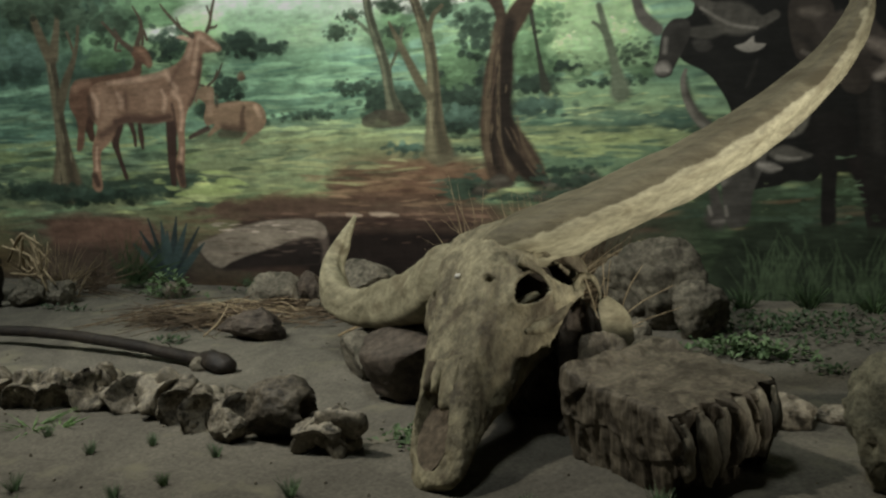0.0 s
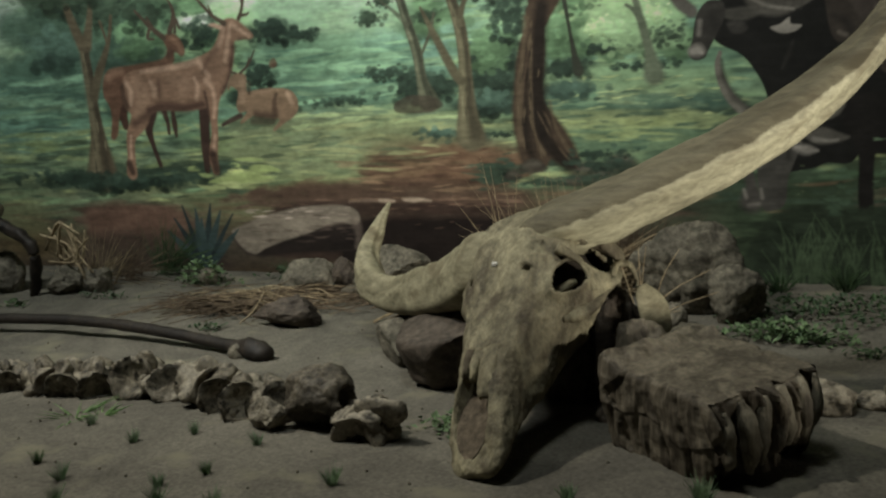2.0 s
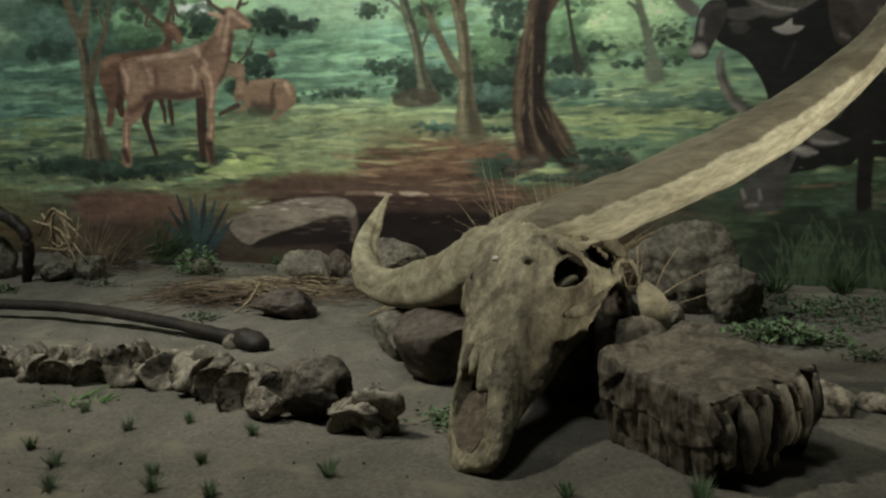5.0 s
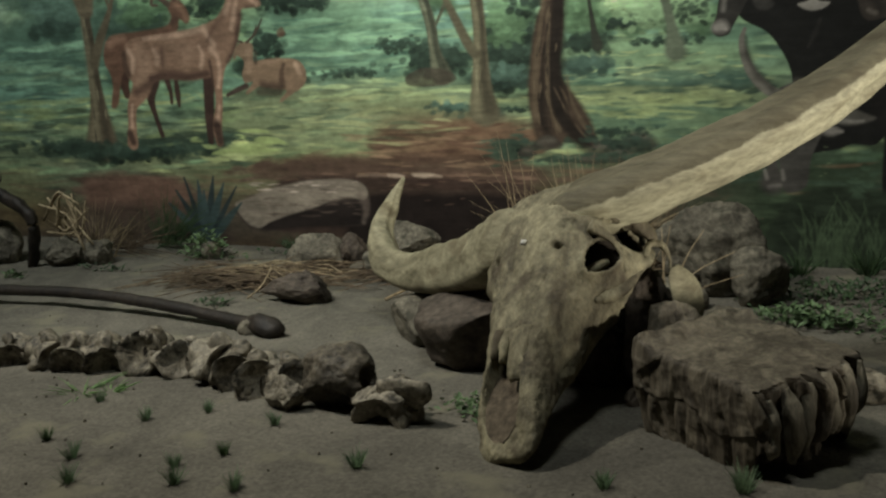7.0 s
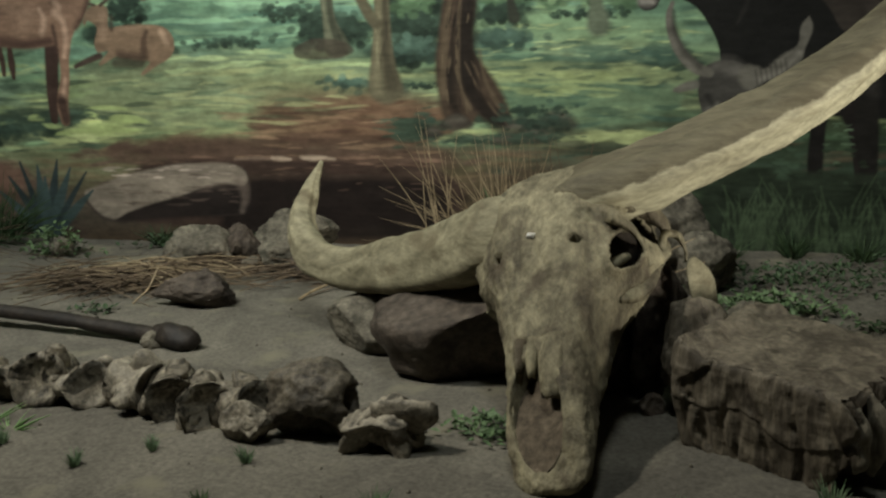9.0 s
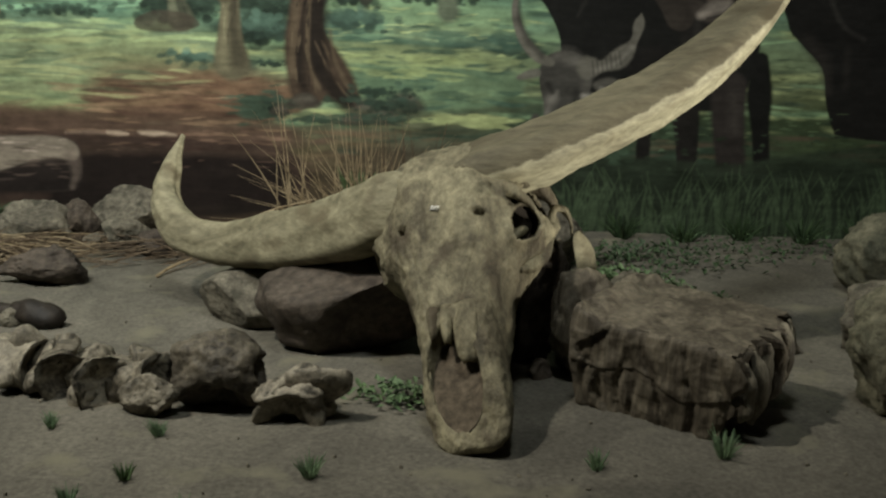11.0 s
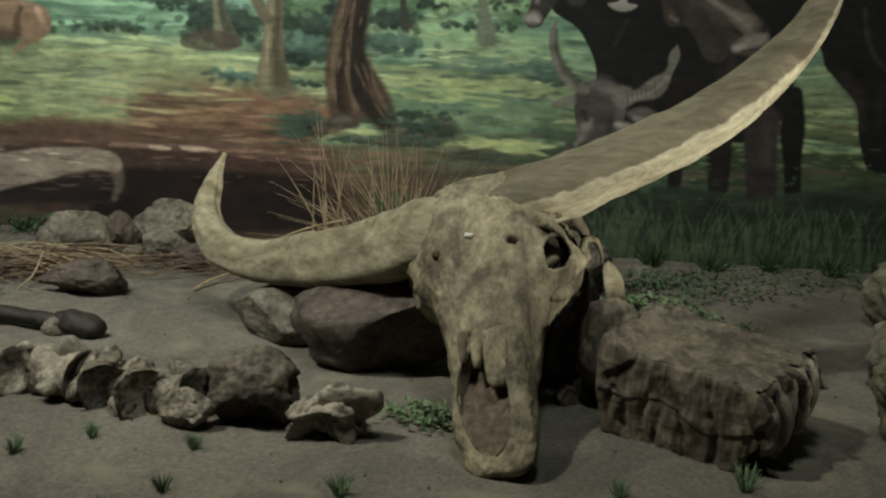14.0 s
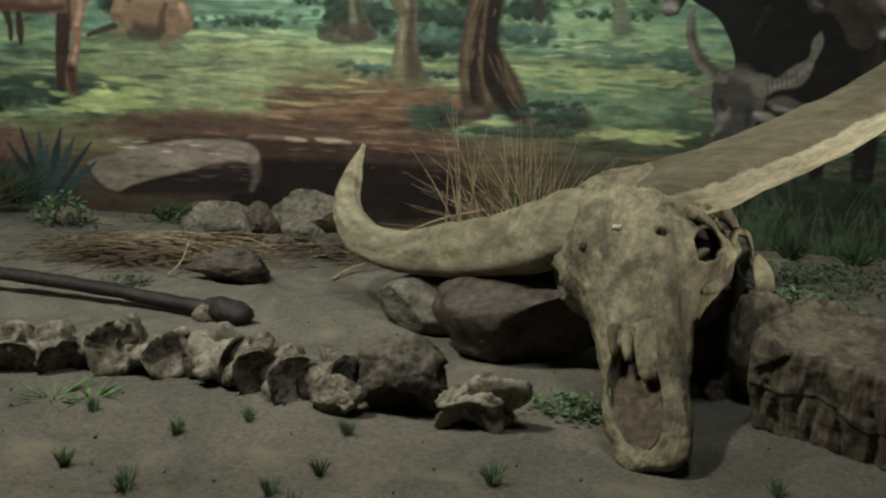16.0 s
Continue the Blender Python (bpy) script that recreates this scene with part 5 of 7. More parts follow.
    brush((36, 48, 48), [(-1.669, -0.064, 0.0210), (-1.637, 0.050, 0.0168), (-1.603, 0.161, 0.0024)], 0.4, 1.0)
    brush((46, 62, 60), [(-1.664, -0.064, 0.0210), (-1.617, 0.037, 0.0168), (-1.564, 0.137, 0.0024)], 0.4, 1.0)
    brush((36, 48, 48), [(-1.654, -0.064, 0.0120), (-1.588, 0.031, 0.0096), (-1.514, 0.124, 0.0024)], 0.4, 1.0)
    brush((46, 62, 60), [(-1.644, -0.064, 0.0120), (-1.578, 0.003, 0.0144), (-1.501, 0.069, 0.0024)], 0.4, 1.0)
    brush((36, 48, 48), [(-1.684, -0.064, 0.0180), (-1.722, 0.023, 0.0144), (-1.773, 0.110, 0.0036)], 0.4, 1.0)
    brush((46, 62, 60), [(-1.674, -0.064, 0.0210), (-1.663, 0.023, 0.0168), (-1.653, 0.109, 0.0036)], 0.4, 1.0)
    # buffalo herd, plain shapes
    fill((27, 27, 25), [(0.126, 0.664), (0.184, 0.680), (0.225, 0.769), (0.460, 0.772), (0.640, 0.752), (0.651, 0.480), (0.557, 0.272), (0.516, 0.281), (0.474, 0.230), (0.418, 0.232), (0.375, 0.218), (0.274, 0.220), (0.276, 0.357), (0.273, 0.417), (0.255, 0.466), (0.216, 0.524), (0.159, 0.558), (0.140, 0.589)], 0.0030, 1, 0.08)
    fill((27, 27, 25), [(0.254, 0.630), (0.424, 0.679), (0.748, 0.720), (0.790, 0.523), (0.784, 0.346), (0.722, 0.249), (0.602, 0.243), (0.495, 0.257), (0.388, 0.275), (0.348, 0.357), (0.377, 0.403), (0.325, 0.482), (0.294, 0.531), (0.258, 0.587)], 0.0080, 1, 0.08)
    fill((30, 29, 27), [(0.812, 0.723), (1.464, 0.749), (1.586, 0.184), (1.056, 0.174), (1.018, 0.179), (0.982, 0.264), (0.961, 0.354), (0.895, 0.422), (0.854, 0.482)], 0.0040, 1, 0.08)
    brush((50, 48, 44), [(0.945, 0.602, 0.0050), (0.963, 0.531, 0.0060), (1.002, 0.467, 0.0060), (1.059, 0.433, 0.0050)], 1.3, 0.7)
    brush((46, 42, 38), [(0.917, 0.426, 0.0160), (0.960, 0.376, 0.0160), (0.985, 0.294, 0.0080)], 1.6, 0.7)
    brush((44, 41, 37), [(1.020, 0.401, 0.0080), (1.027, 0.312, 0.0080)], 1.6, 0.6)
    streaks((66, 88, 58), 0.523, 1.078, 0.134, 0.253, 40, 0.026, 0.0040, 0.6, 31)
    streaks((84, 104, 66), 0.520, 1.078, 0.165, 0.253, 16, 0.022, 0.0030, 0.5, 32)
    streaks((38, 52, 36), 0.832, 0.956, 0.211, 0.384, 24, 0.026, 0.0040, 0.5, 33)
    streaks((80, 100, 66), 0.849, 0.976, 0.196, 0.256, 10, 0.024, 0.0030, 0.6, 34)
    brush((34, 30, 28), [(0.588, 0.276, 0.0340), (0.603, 0.184, 0.0150), (0.624, 0.027, 0.0130)], 0.25, 1.0)
    brush((46, 41, 38), [(0.723, 0.298, 0.0480), (0.730, 0.206, 0.0440), (0.760, 0.017, 0.0360)], 0.25, 1.0)
    brush((60, 55, 50), [(0.740, 0.283, 0.0160), (0.747, 0.191, 0.0160)], 1.6, 0.6)
    brush((25, 25, 23), [(0.798, 0.377, 0.0200), (0.804, 0.286, 0.0340), (0.816, 0.194, 0.0240), (0.839, 0.037, 0.0220)], 0.25, 1.0)
    brush((42, 38, 35), [(0.594, 0.184, 0.0040), (0.609, 0.106, 0.0040)], 1.5, 0.5)
    brush((30, 28, 26), [(0.517, 0.346, 0.0640), (0.513, 0.259, 0.0220), (0.508, 0.140, 0.0190), (0.512, 0.049, 0.0150)], 0.25, 1.0)
    brush((34, 32, 29), [(0.619, 0.482, 0.0360), (0.617, 0.327, 0.0300), (0.630, 0.167, 0.0240), (0.637, 0.019, 0.0180)], 0.25, 1.0)
    brush((50, 47, 43), [(0.607, 0.594, 0.0080), (0.625, 0.454, 0.0090), (0.631, 0.312, 0.0160)], 1.6, 0.6)
    # heads and horns of the herd
    brush((76, 73, 66), [(0.092, 0.649, 0.0160), (0.066, 0.672, 0.0180), (0.048, 0.700, 0.0160), (0.037, 0.743, 0.0112)], 0.4, 1.0)
    brush((58, 56, 50), [(0.168, 0.637, 0.0090), (0.218, 0.630, 0.0180), (0.269, 0.640, 0.0140)], 0.4, 1.0)
    fill((48, 46, 42), [(0.104, 0.639), (0.135, 0.672), (0.173, 0.666), (0.177, 0.630), (0.154, 0.585), (0.132, 0.548), (0.118, 0.525), (0.091, 0.521), (0.077, 0.540), (0.088, 0.572)], 0.0040, 1, 0.15)
    brush((112, 108, 99), [(0.112, 0.621, 0.0060), (0.107, 0.589, 0.0060)], 1.4, 0.6)
    brush((132, 127, 117), [(0.089, 0.545, 0.0120), (0.104, 0.547, 0.0140), (0.113, 0.538, 0.0050)], 1.1, 0.75)
    brush((34, 33, 30), [(0.145, 0.633, 0.0100), (0.149, 0.596, 0.0120)], 1.5, 0.6)
    fill((52, 50, 46), [(0.182, 0.612), (0.218, 0.612), (0.234, 0.593), (0.213, 0.581), (0.190, 0.588)], 0.0080, 0.9, 0.2)
    fill((122, 117, 107), [(0.289, 0.589), (0.314, 0.596), (0.337, 0.611), (0.340, 0.594), (0.367, 0.588), (0.345, 0.573), (0.314, 0.573)], 0.0040, 0.85, 0.2)
    brush((68, 65, 58), [(0.183, 0.737, 0.0150), (0.230, 0.692, 0.0180), (0.291, 0.661, 0.0425), (0.354, 0.646, 0.0160), (0.392, 0.660, 0.0120)], 0.3, 1.0)
    brush((56, 53, 48), [(0.203, 0.723, 0.0020), (0.192, 0.693, 0.0040)], 1, 0.5)
    brush((56, 53, 48), [(0.224, 0.708, 0.0020), (0.214, 0.679, 0.0040)], 1, 0.5)
    brush((56, 53, 48), [(0.244, 0.694, 0.0045), (0.236, 0.666, 0.0020)], 1, 0.5)
    brush((56, 53, 48), [(0.265, 0.679, 0.0040), (0.258, 0.652, 0.0020)], 1, 0.5)
    brush((56, 53, 48), [(0.286, 0.664, 0.0020), (0.279, 0.639, 0.0040)], 1, 0.5)
    brush((56, 53, 48), [(0.307, 0.659, 0.0020), (0.301, 0.634, 0.0020)], 1, 0.5)
    brush((56, 53, 48), [(0.328, 0.657, 0.0020), (0.323, 0.632, 0.0020)], 1, 0.5)
    brush((56, 53, 48), [(0.349, 0.655, 0.0020), (0.344, 0.630, 0.0040)], 1, 0.5)
    brush((56, 53, 48), [(0.370, 0.653, 0.0020), (0.366, 0.628, 0.0020)], 1, 0.5)
    brush((118, 113, 103), [(0.207, 0.694, 0.0030), (0.277, 0.648, 0.0042), (0.347, 0.630, 0.0030)], 1.4, 0.5)
    fill((52, 46, 40), [(0.424, 0.679), (0.458, 0.703), (0.524, 0.683), (0.536, 0.627), (0.562, 0.584), (0.587, 0.554), (0.613, 0.511), (0.612, 0.469), (0.588, 0.449), (0.553, 0.459), (0.527, 0.503), (0.494, 0.540), (0.451, 0.539), (0.431, 0.581)], 0.0050, 1, 0.15)
    brush((108, 98, 86), [(0.457, 0.662, 0.0090), (0.497, 0.652, 0.0141)], 1.6, 0.45)
    brush((36, 33, 30), [(0.442, 0.605, 0.0080), (0.469, 0.589, 0.0090), (0.482, 0.562, 0.0080)], 1.5, 0.7)
    brush((98, 90, 80), [(0.455, 0.562, 0.0050), (0.471, 0.555, 0.0050)], 1.3, 0.6)
    brush((46, 44, 40), [(0.344, 0.552, 0.0030), (0.331, 0.516, 0.0060), (0.313, 0.481, 0.0020)], 1.3, 0.5)
    fill((60, 53, 47), [(0.492, 0.640), (0.512, 0.581), (0.540, 0.565), (0.577, 0.543), (0.601, 0.510), (0.625, 0.481), (0.659, 0.471), (0.691, 0.475), (0.714, 0.500), (0.705, 0.546), (0.666, 0.581), (0.626, 0.623), (0.610, 0.659)], 0.0100, 1, 0.15)
    brush((122, 110, 97), [(0.546, 0.614, 0.0070), (0.602, 0.582, 0.0080), (0.655, 0.549, 0.0179)], 1.6, 0.55)
    brush((136, 126, 113), [(0.630, 0.490, 0.0100), (0.660, 0.506, 0.0140), (0.697, 0.517, 0.0120)], 1.2, 0.6)
    brush((34, 31, 28), [(0.622, 0.534, 0.0060), (0.638, 0.526, 0.0050)], 1, 0.75)
    brush((32, 29, 27), [(0.699, 0.548, 0.0050), (0.697, 0.540, 0.0080)], 1, 0.75)
    brush((40, 36, 33), [(0.649, 0.482, 0.0030), (0.686, 0.490, 0.0030)], 1, 0.7)
    brush((40, 36, 32), [(0.523, 0.584, 0.0120), (0.551, 0.568, 0.0060)], 1.5, 0.6)
    # grazing calf's head, plain shape
    fill((60, 58, 53), [(0.225, 0.298), (0.223, 0.342), (0.236, 0.376), (0.270, 0.392), (0.309, 0.391), (0.344, 0.371), (0.359, 0.333), (0.357, 0.287), (0.342, 0.250), (0.319, 0.194), (0.307, 0.123), (0.265, 0.105), (0.249, 0.120), (0.240, 0.191), (0.239, 0.245)], 0.0040, 1, 0.12)
    brush((96, 92, 84), [(0.260, 0.377, 0.0080), (0.289, 0.381, 0.0180), (0.320, 0.367, 0.0160)], 1.6, 0.55)
    brush((106, 102, 93), [(0.244, 0.227, 0.0060), (0.256, 0.261, 0.0140), (0.270, 0.285, 0.0060)], 1.4, 0.6)
    brush((30, 29, 27), [(0.247, 0.307, 0.0070), (0.258, 0.284, 0.0060)], 1.4, 0.6)
    brush((30, 29, 27), [(0.321, 0.287, 0.0090), (0.321, 0.249, 0.0080)], 1.4, 0.6)
    brush((84, 80, 72), [(0.352, 0.342, 0.0120), (0.346, 0.303, 0.0112)], 1.5, 0.5)
    brush((88, 85, 75), [(0.249, 0.364, 0.0120), (0.215, 0.378, 0.0140), (0.179, 0.418, 0.0130), (0.158, 0.467, 0.0110), (0.152, 0.508, 0.0080), (0.160, 0.537, 0.0050)], 0.3, 1.0)
    brush((50, 48, 43), [(0.226, 0.381, 0.0080), (0.189, 0.421, 0.0080), (0.166, 0.473, 0.0067), (0.163, 0.517, 0.0040)], 1.3, 0.7)
    brush((88, 85, 75), [(0.348, 0.351, 0.0300), (0.384, 0.355, 0.0150), (0.432, 0.378, 0.0260), (0.464, 0.421, 0.0100), (0.474, 0.463, 0.0140), (0.478, 0.490, 0.0025)], 0.3, 1.0)
    brush((112, 108, 97), [(0.367, 0.342, 0.0080), (0.425, 0.366, 0.0040), (0.459, 0.406, 0.0060)], 1.4, 0.6)
    brush((54, 51, 46), [(0.359, 0.369, 0.0015), (0.365, 0.330, 0.0030)], 1, 0.55)
    brush((54, 51, 46), [(0.370, 0.373, 0.0030), (0.377, 0.335, 0.0015)], 1, 0.55)
    brush((54, 51, 46), [(0.382, 0.377, 0.0015), (0.388, 0.340, 0.0030)], 1, 0.55)
    brush((54, 51, 46), [(0.393, 0.380, 0.0034), (0.400, 0.345, 0.0015)], 1, 0.55)
    brush((54, 51, 46), [(0.405, 0.384, 0.0030), (0.411, 0.350, 0.0030)], 1, 0.55)
    brush((54, 51, 46), [(0.417, 0.388, 0.0015), (0.423, 0.355, 0.0015)], 1, 0.55)
    brush((54, 51, 46), [(0.428, 0.392, 0.0030), (0.434, 0.360, 0.0030)], 1, 0.55)
    fill((88, 85, 76), [(0.161, 0.323), (0.187, 0.340), (0.220, 0.346), (0.224, 0.327), (0.196, 0.320), (0.174, 0.316)], 0.0060, 0.95, 0.2)
    fill((72, 69, 62), [(0.364, 0.309), (0.405, 0.326), (0.448, 0.310), (0.473, 0.296), (0.427, 0.281), (0.384, 0.285)], 0.0080, 0.95, 0.2)
    brush((120, 116, 106), [(0.386, 0.295, 0.0060), (0.417, 0.290, 0.0040), (0.444, 0.291, 0.0030)], 1.2, 0.6)
    brush((62, 59, 54), [(0.217, 0.214, 0.0130), (0.224, 0.167, 0.0170), (0.222, 0.134, 0.0320)], 0.6, 1.0)
    brush((120, 114, 105), [(0.203, 0.166, 0.0040), (0.208, 0.144, 0.0050)], 1.2, 0.6)
    brush((112, 107, 98), [(0.248, 0.165, 0.0040), (0.250, 0.143, 0.0050)], 1.2, 0.6)
    brush((104, 99, 91), [(0.213, 0.122, 0.0050), (0.240, 0.125, 0.0050)], 1.2, 0.5)
    brush((120, 115, 106), [(0.341, 0.276, 0.0080), (0.365, 0.269, 0.0120), (0.394, 0.265, 0.0040)], 1.1, 0.75)
    # grass at the feet of the herd
    streaks((44, 58, 40), 0.328, 1.090, 0.089, 0.179, 60, 0.014, 0.0060, 0.8, 38)
    fill((40, 50, 36), [(0.267, 0.090), (0.510, 0.109), (0.772, 0.098), (0.935, 0.129), (1.586, 0.184), (1.651, -0.118), (0.288, -0.188)], 0.0140, 0.85, 0.2)
    streaks((84, 96, 64), 0.334, 0.364, 0.080, 0.233, 8, 0.008, 0.0030, 0.5, 35)
    streaks((62, 84, 62), 0.416, 0.480, 0.064, 0.245, 16, 0.032, 0.0080, 0.6, 36)
    streaks((78, 100, 72), 0.529, 0.586, 0.079, 0.300, 20, 0.016, 0.0040, 0.6, 37)
    # dark grass at the foot on the right side
    dabs(0.419, 0.038, 0.216, 0.065, 200, 0.0247, 'dark_grass')
    dabs(0.732, 0.003, 0.292, 0.065, 200, 0.0246, 'dark_grass')
    dabs(1.009, 0.015, 0.214, 0.081, 200, 0.0245, 'dark_grass')
    limb([(0.286, -0.049, 0.063), (0.504, -0.04, 0.068), (0.74, -0.062, 0.068), (0.975, -0.068, 0.074), (1.362, -0.067, 0.077)], 'dark_grass')
    blades(0.287, 1.651, -0.106, 0.196, 620, 'grass_blade')


paint_scene()
# the bristles' own marks: fine level streaks and small flecks over all the paint, and the contrast of old varnish
bristle = 0.5 * soft_noise(0.05, 0.0075, 61) + 0.3 * soft_noise(0.018, 0.006, 62) + 0.2 * soft_noise(0.008, 0.008, 63) - 0.5
fleck = 0.5 * soft_noise(0.022, 0.014, 64) + 0.5 * soft_noise(0.05, 0.03, 65) - 0.5
canvas *= np.clip(1 + 0.42 * bristle + 0.50 * fleck, 0.4, 1.8)[..., None]
value = canvas.dot((0.3, 0.6, 0.1))[..., None]
canvas *= np.clip(value / 0.22, 0.1, 1.6) ** 0.16
canvas = np.clip(canvas, 0.008, 0.85)
me = bpy.data.meshes.new("mural")
verts = np.stack([gx.ravel(), np.full(gx.size, WALL_Y), gz_.ravel()], -1)
idx = np.arange(NX * NZ).reshape(NZ, NX)
quads = np.stack([idx[:-1, :-1], idx[:-1, 1:], idx[1:, 1:], idx[1:, :-1]], -1).reshape(-1, 4)
me.vertices.add(len(verts))
me.vertices.foreach_set("co", verts.astype(np.float32).ravel())
me.loops.add(quads.size)
me.loops.foreach_set("vertex_index", quads.ravel().astype(np.int32))
me.polygons.add(len(quads))
me.polygons.foreach_set("loop_start", np.arange(0, quads.size, 4, dtype=np.int32))
me.update(calc_edges=True)
att = me.color_attributes.new("paint", "FLOAT_COLOR", "POINT")
att.data.foreach_set("color", np.concatenate([canvas.reshape(-1, 3), np.ones((NX * NZ, 1))], 1).astype(np.float32).ravel())
me.materials.append(M_PAINT)
tagged(new("mural", me), "large painted forest mural with plain deer and buffalo shapes", "mural")


def slab(name, x0, x1, y0, y1, z0, z1, mat, label):
    bm = bmesh.new()
    bmesh.ops.create_cube(bm, size=1)
    for v in bm.verts:
        v.co = Vector(((x0 + x1) / 2 + v.co.x * (x1 - x0), (y0 + y1) / 2 + v.co.y * (y1 - y0), (z0 + z1) / 2 + v.co.z * (z1 - z0)))
    return tagged(part(name, bm, mat, smooth=False), label, kind="structure")


slab("wall_back", -3.7, 2.8, WALL_Y + 0.004, WALL_Y + 0.15, -0.6, 2.9, M_WALL, "plastered back wall that carries the mural")
slab("wall_left", -3.85, -3.7, -1.6, WALL_Y + 0.15, -0.6, 2.9, M_WALL, "dull plastered side wall of the gallery")
slab("wall_right", 2.8, 2.95, -1.6, WALL_Y + 0.15, -0.6, 2.9, M_WALL, "dull plastered side wall of the gallery")
slab("wall_front", -3.85, 2.95, -1.75, -1.6, -0.6, 2.9, M_WALL, "dull plastered wall behind the viewer")
slab("ceiling", -3.85, 2.95, -1.75, WALL_Y + 0.15, 2.9, 3.0, M_WALL, "dull plastered gallery ceiling")

# the earth bed, finer where the things lie
xs = np.concatenate([np.linspace(-3.7, -2.3, 16)[:-1], np.linspace(-2.3, 1.4, 330), np.linspace(1.4, 2.8, 16)[1:]])
ys = np.concatenate([np.linspace(-1.6, 1.7, 14)[:-1], np.linspace(1.7, WALL_Y + 0.003, 190)])
bm = bmesh.new()
grid = [[bm.verts.new((x, y, lay(x, y) + 0.0022 * noise.noise((x * 23, y * 23, 1.0)) + 0.0012 * noise.noise((x * 70, y * 70, 4.0)))) for x in xs] for y in ys]
for a, b in zip(grid, grid[1:]):
    for i in range(len(xs) - 1):
        bm.faces.new((a[i], a[i + 1], b[i + 1], b[i]))
tagged(part("ground", bm, M_SOIL), "uneven grey-brown earth bed of the diorama", kind="structure")

# ---- the buffalo skull ----
SK_O = Vector((-0.047, 2.783, 0.338))
SK_F = Vector((0.038, -0.806, -0.592)).normalized()
SK_L = Vector((0.905, -0.06, 0.42))
SK_L = (SK_L - SK_F * SK_L.dot(SK_F)).normalized()
SK_N = SK_F.cross(SK_L)
SK_O += SK_L * 0.017


def sk(u, v, w):
    return SK_O + SK_L * u + SK_F * v + SK_N * w


# along the skull: distance from the poll, half width, top, underside
SECTIONS = [(-0.075, 0.060, -0.070, -0.130), (-0.06, 0.100, -0.030, -0.195), (-0.02, 0.126, 0.000, -0.235), (0.04, 0.140, 0.014, -0.250),
            (0.10, 0.158, 0.017, -0.245), (0.15, 0.140, 0.014, -0.215), (0.19, 0.100, 0.011, -0.185), (0.24, 0.080, 0.012, -0.160),
            (0.30, 0.069, 0.015, -0.138), (0.36, 0.066, 0.012, -0.105), (0.41, 0.064, 0.004, -0.072), (0.45, 0.063, -0.006, -0.052),
            (0.485, 0.057, -0.017, -0.045), (0.500, 0.047, -0.022, -0.043), (0.507, 0.038, -0.026, -0.042), (0.51, 0.028, -0.030, -0.041)]


def section(v):
    for a, b in zip(SECTIONS, SECTIONS[1:]):
        if v <= b[0]:
            t = (v - a[0]) / (b[0] - a[0])
            t = max(0.0, min(1.0, t))
            return [a[i] + (b[i] - a[i]) * t for i in (1, 2, 3)]
    return SECTIONS[-1][1:]


def dent(d, depth):
    """Depth of a hollow at a distance of d radii from its middle; steep sides."""
    return depth * max(0.0, min(1.0, (1.0 - d) * 3.2))


NOSE_U, NOSE_V, NOSE_A, NOSE_B = 0.007, 0.402, 0.041, 0.084


def nose_depth(v):
    return 0.010 + 0.034 * max(0.0, min(1.0, (0.485 - v) / 0.13)) ** 1.3


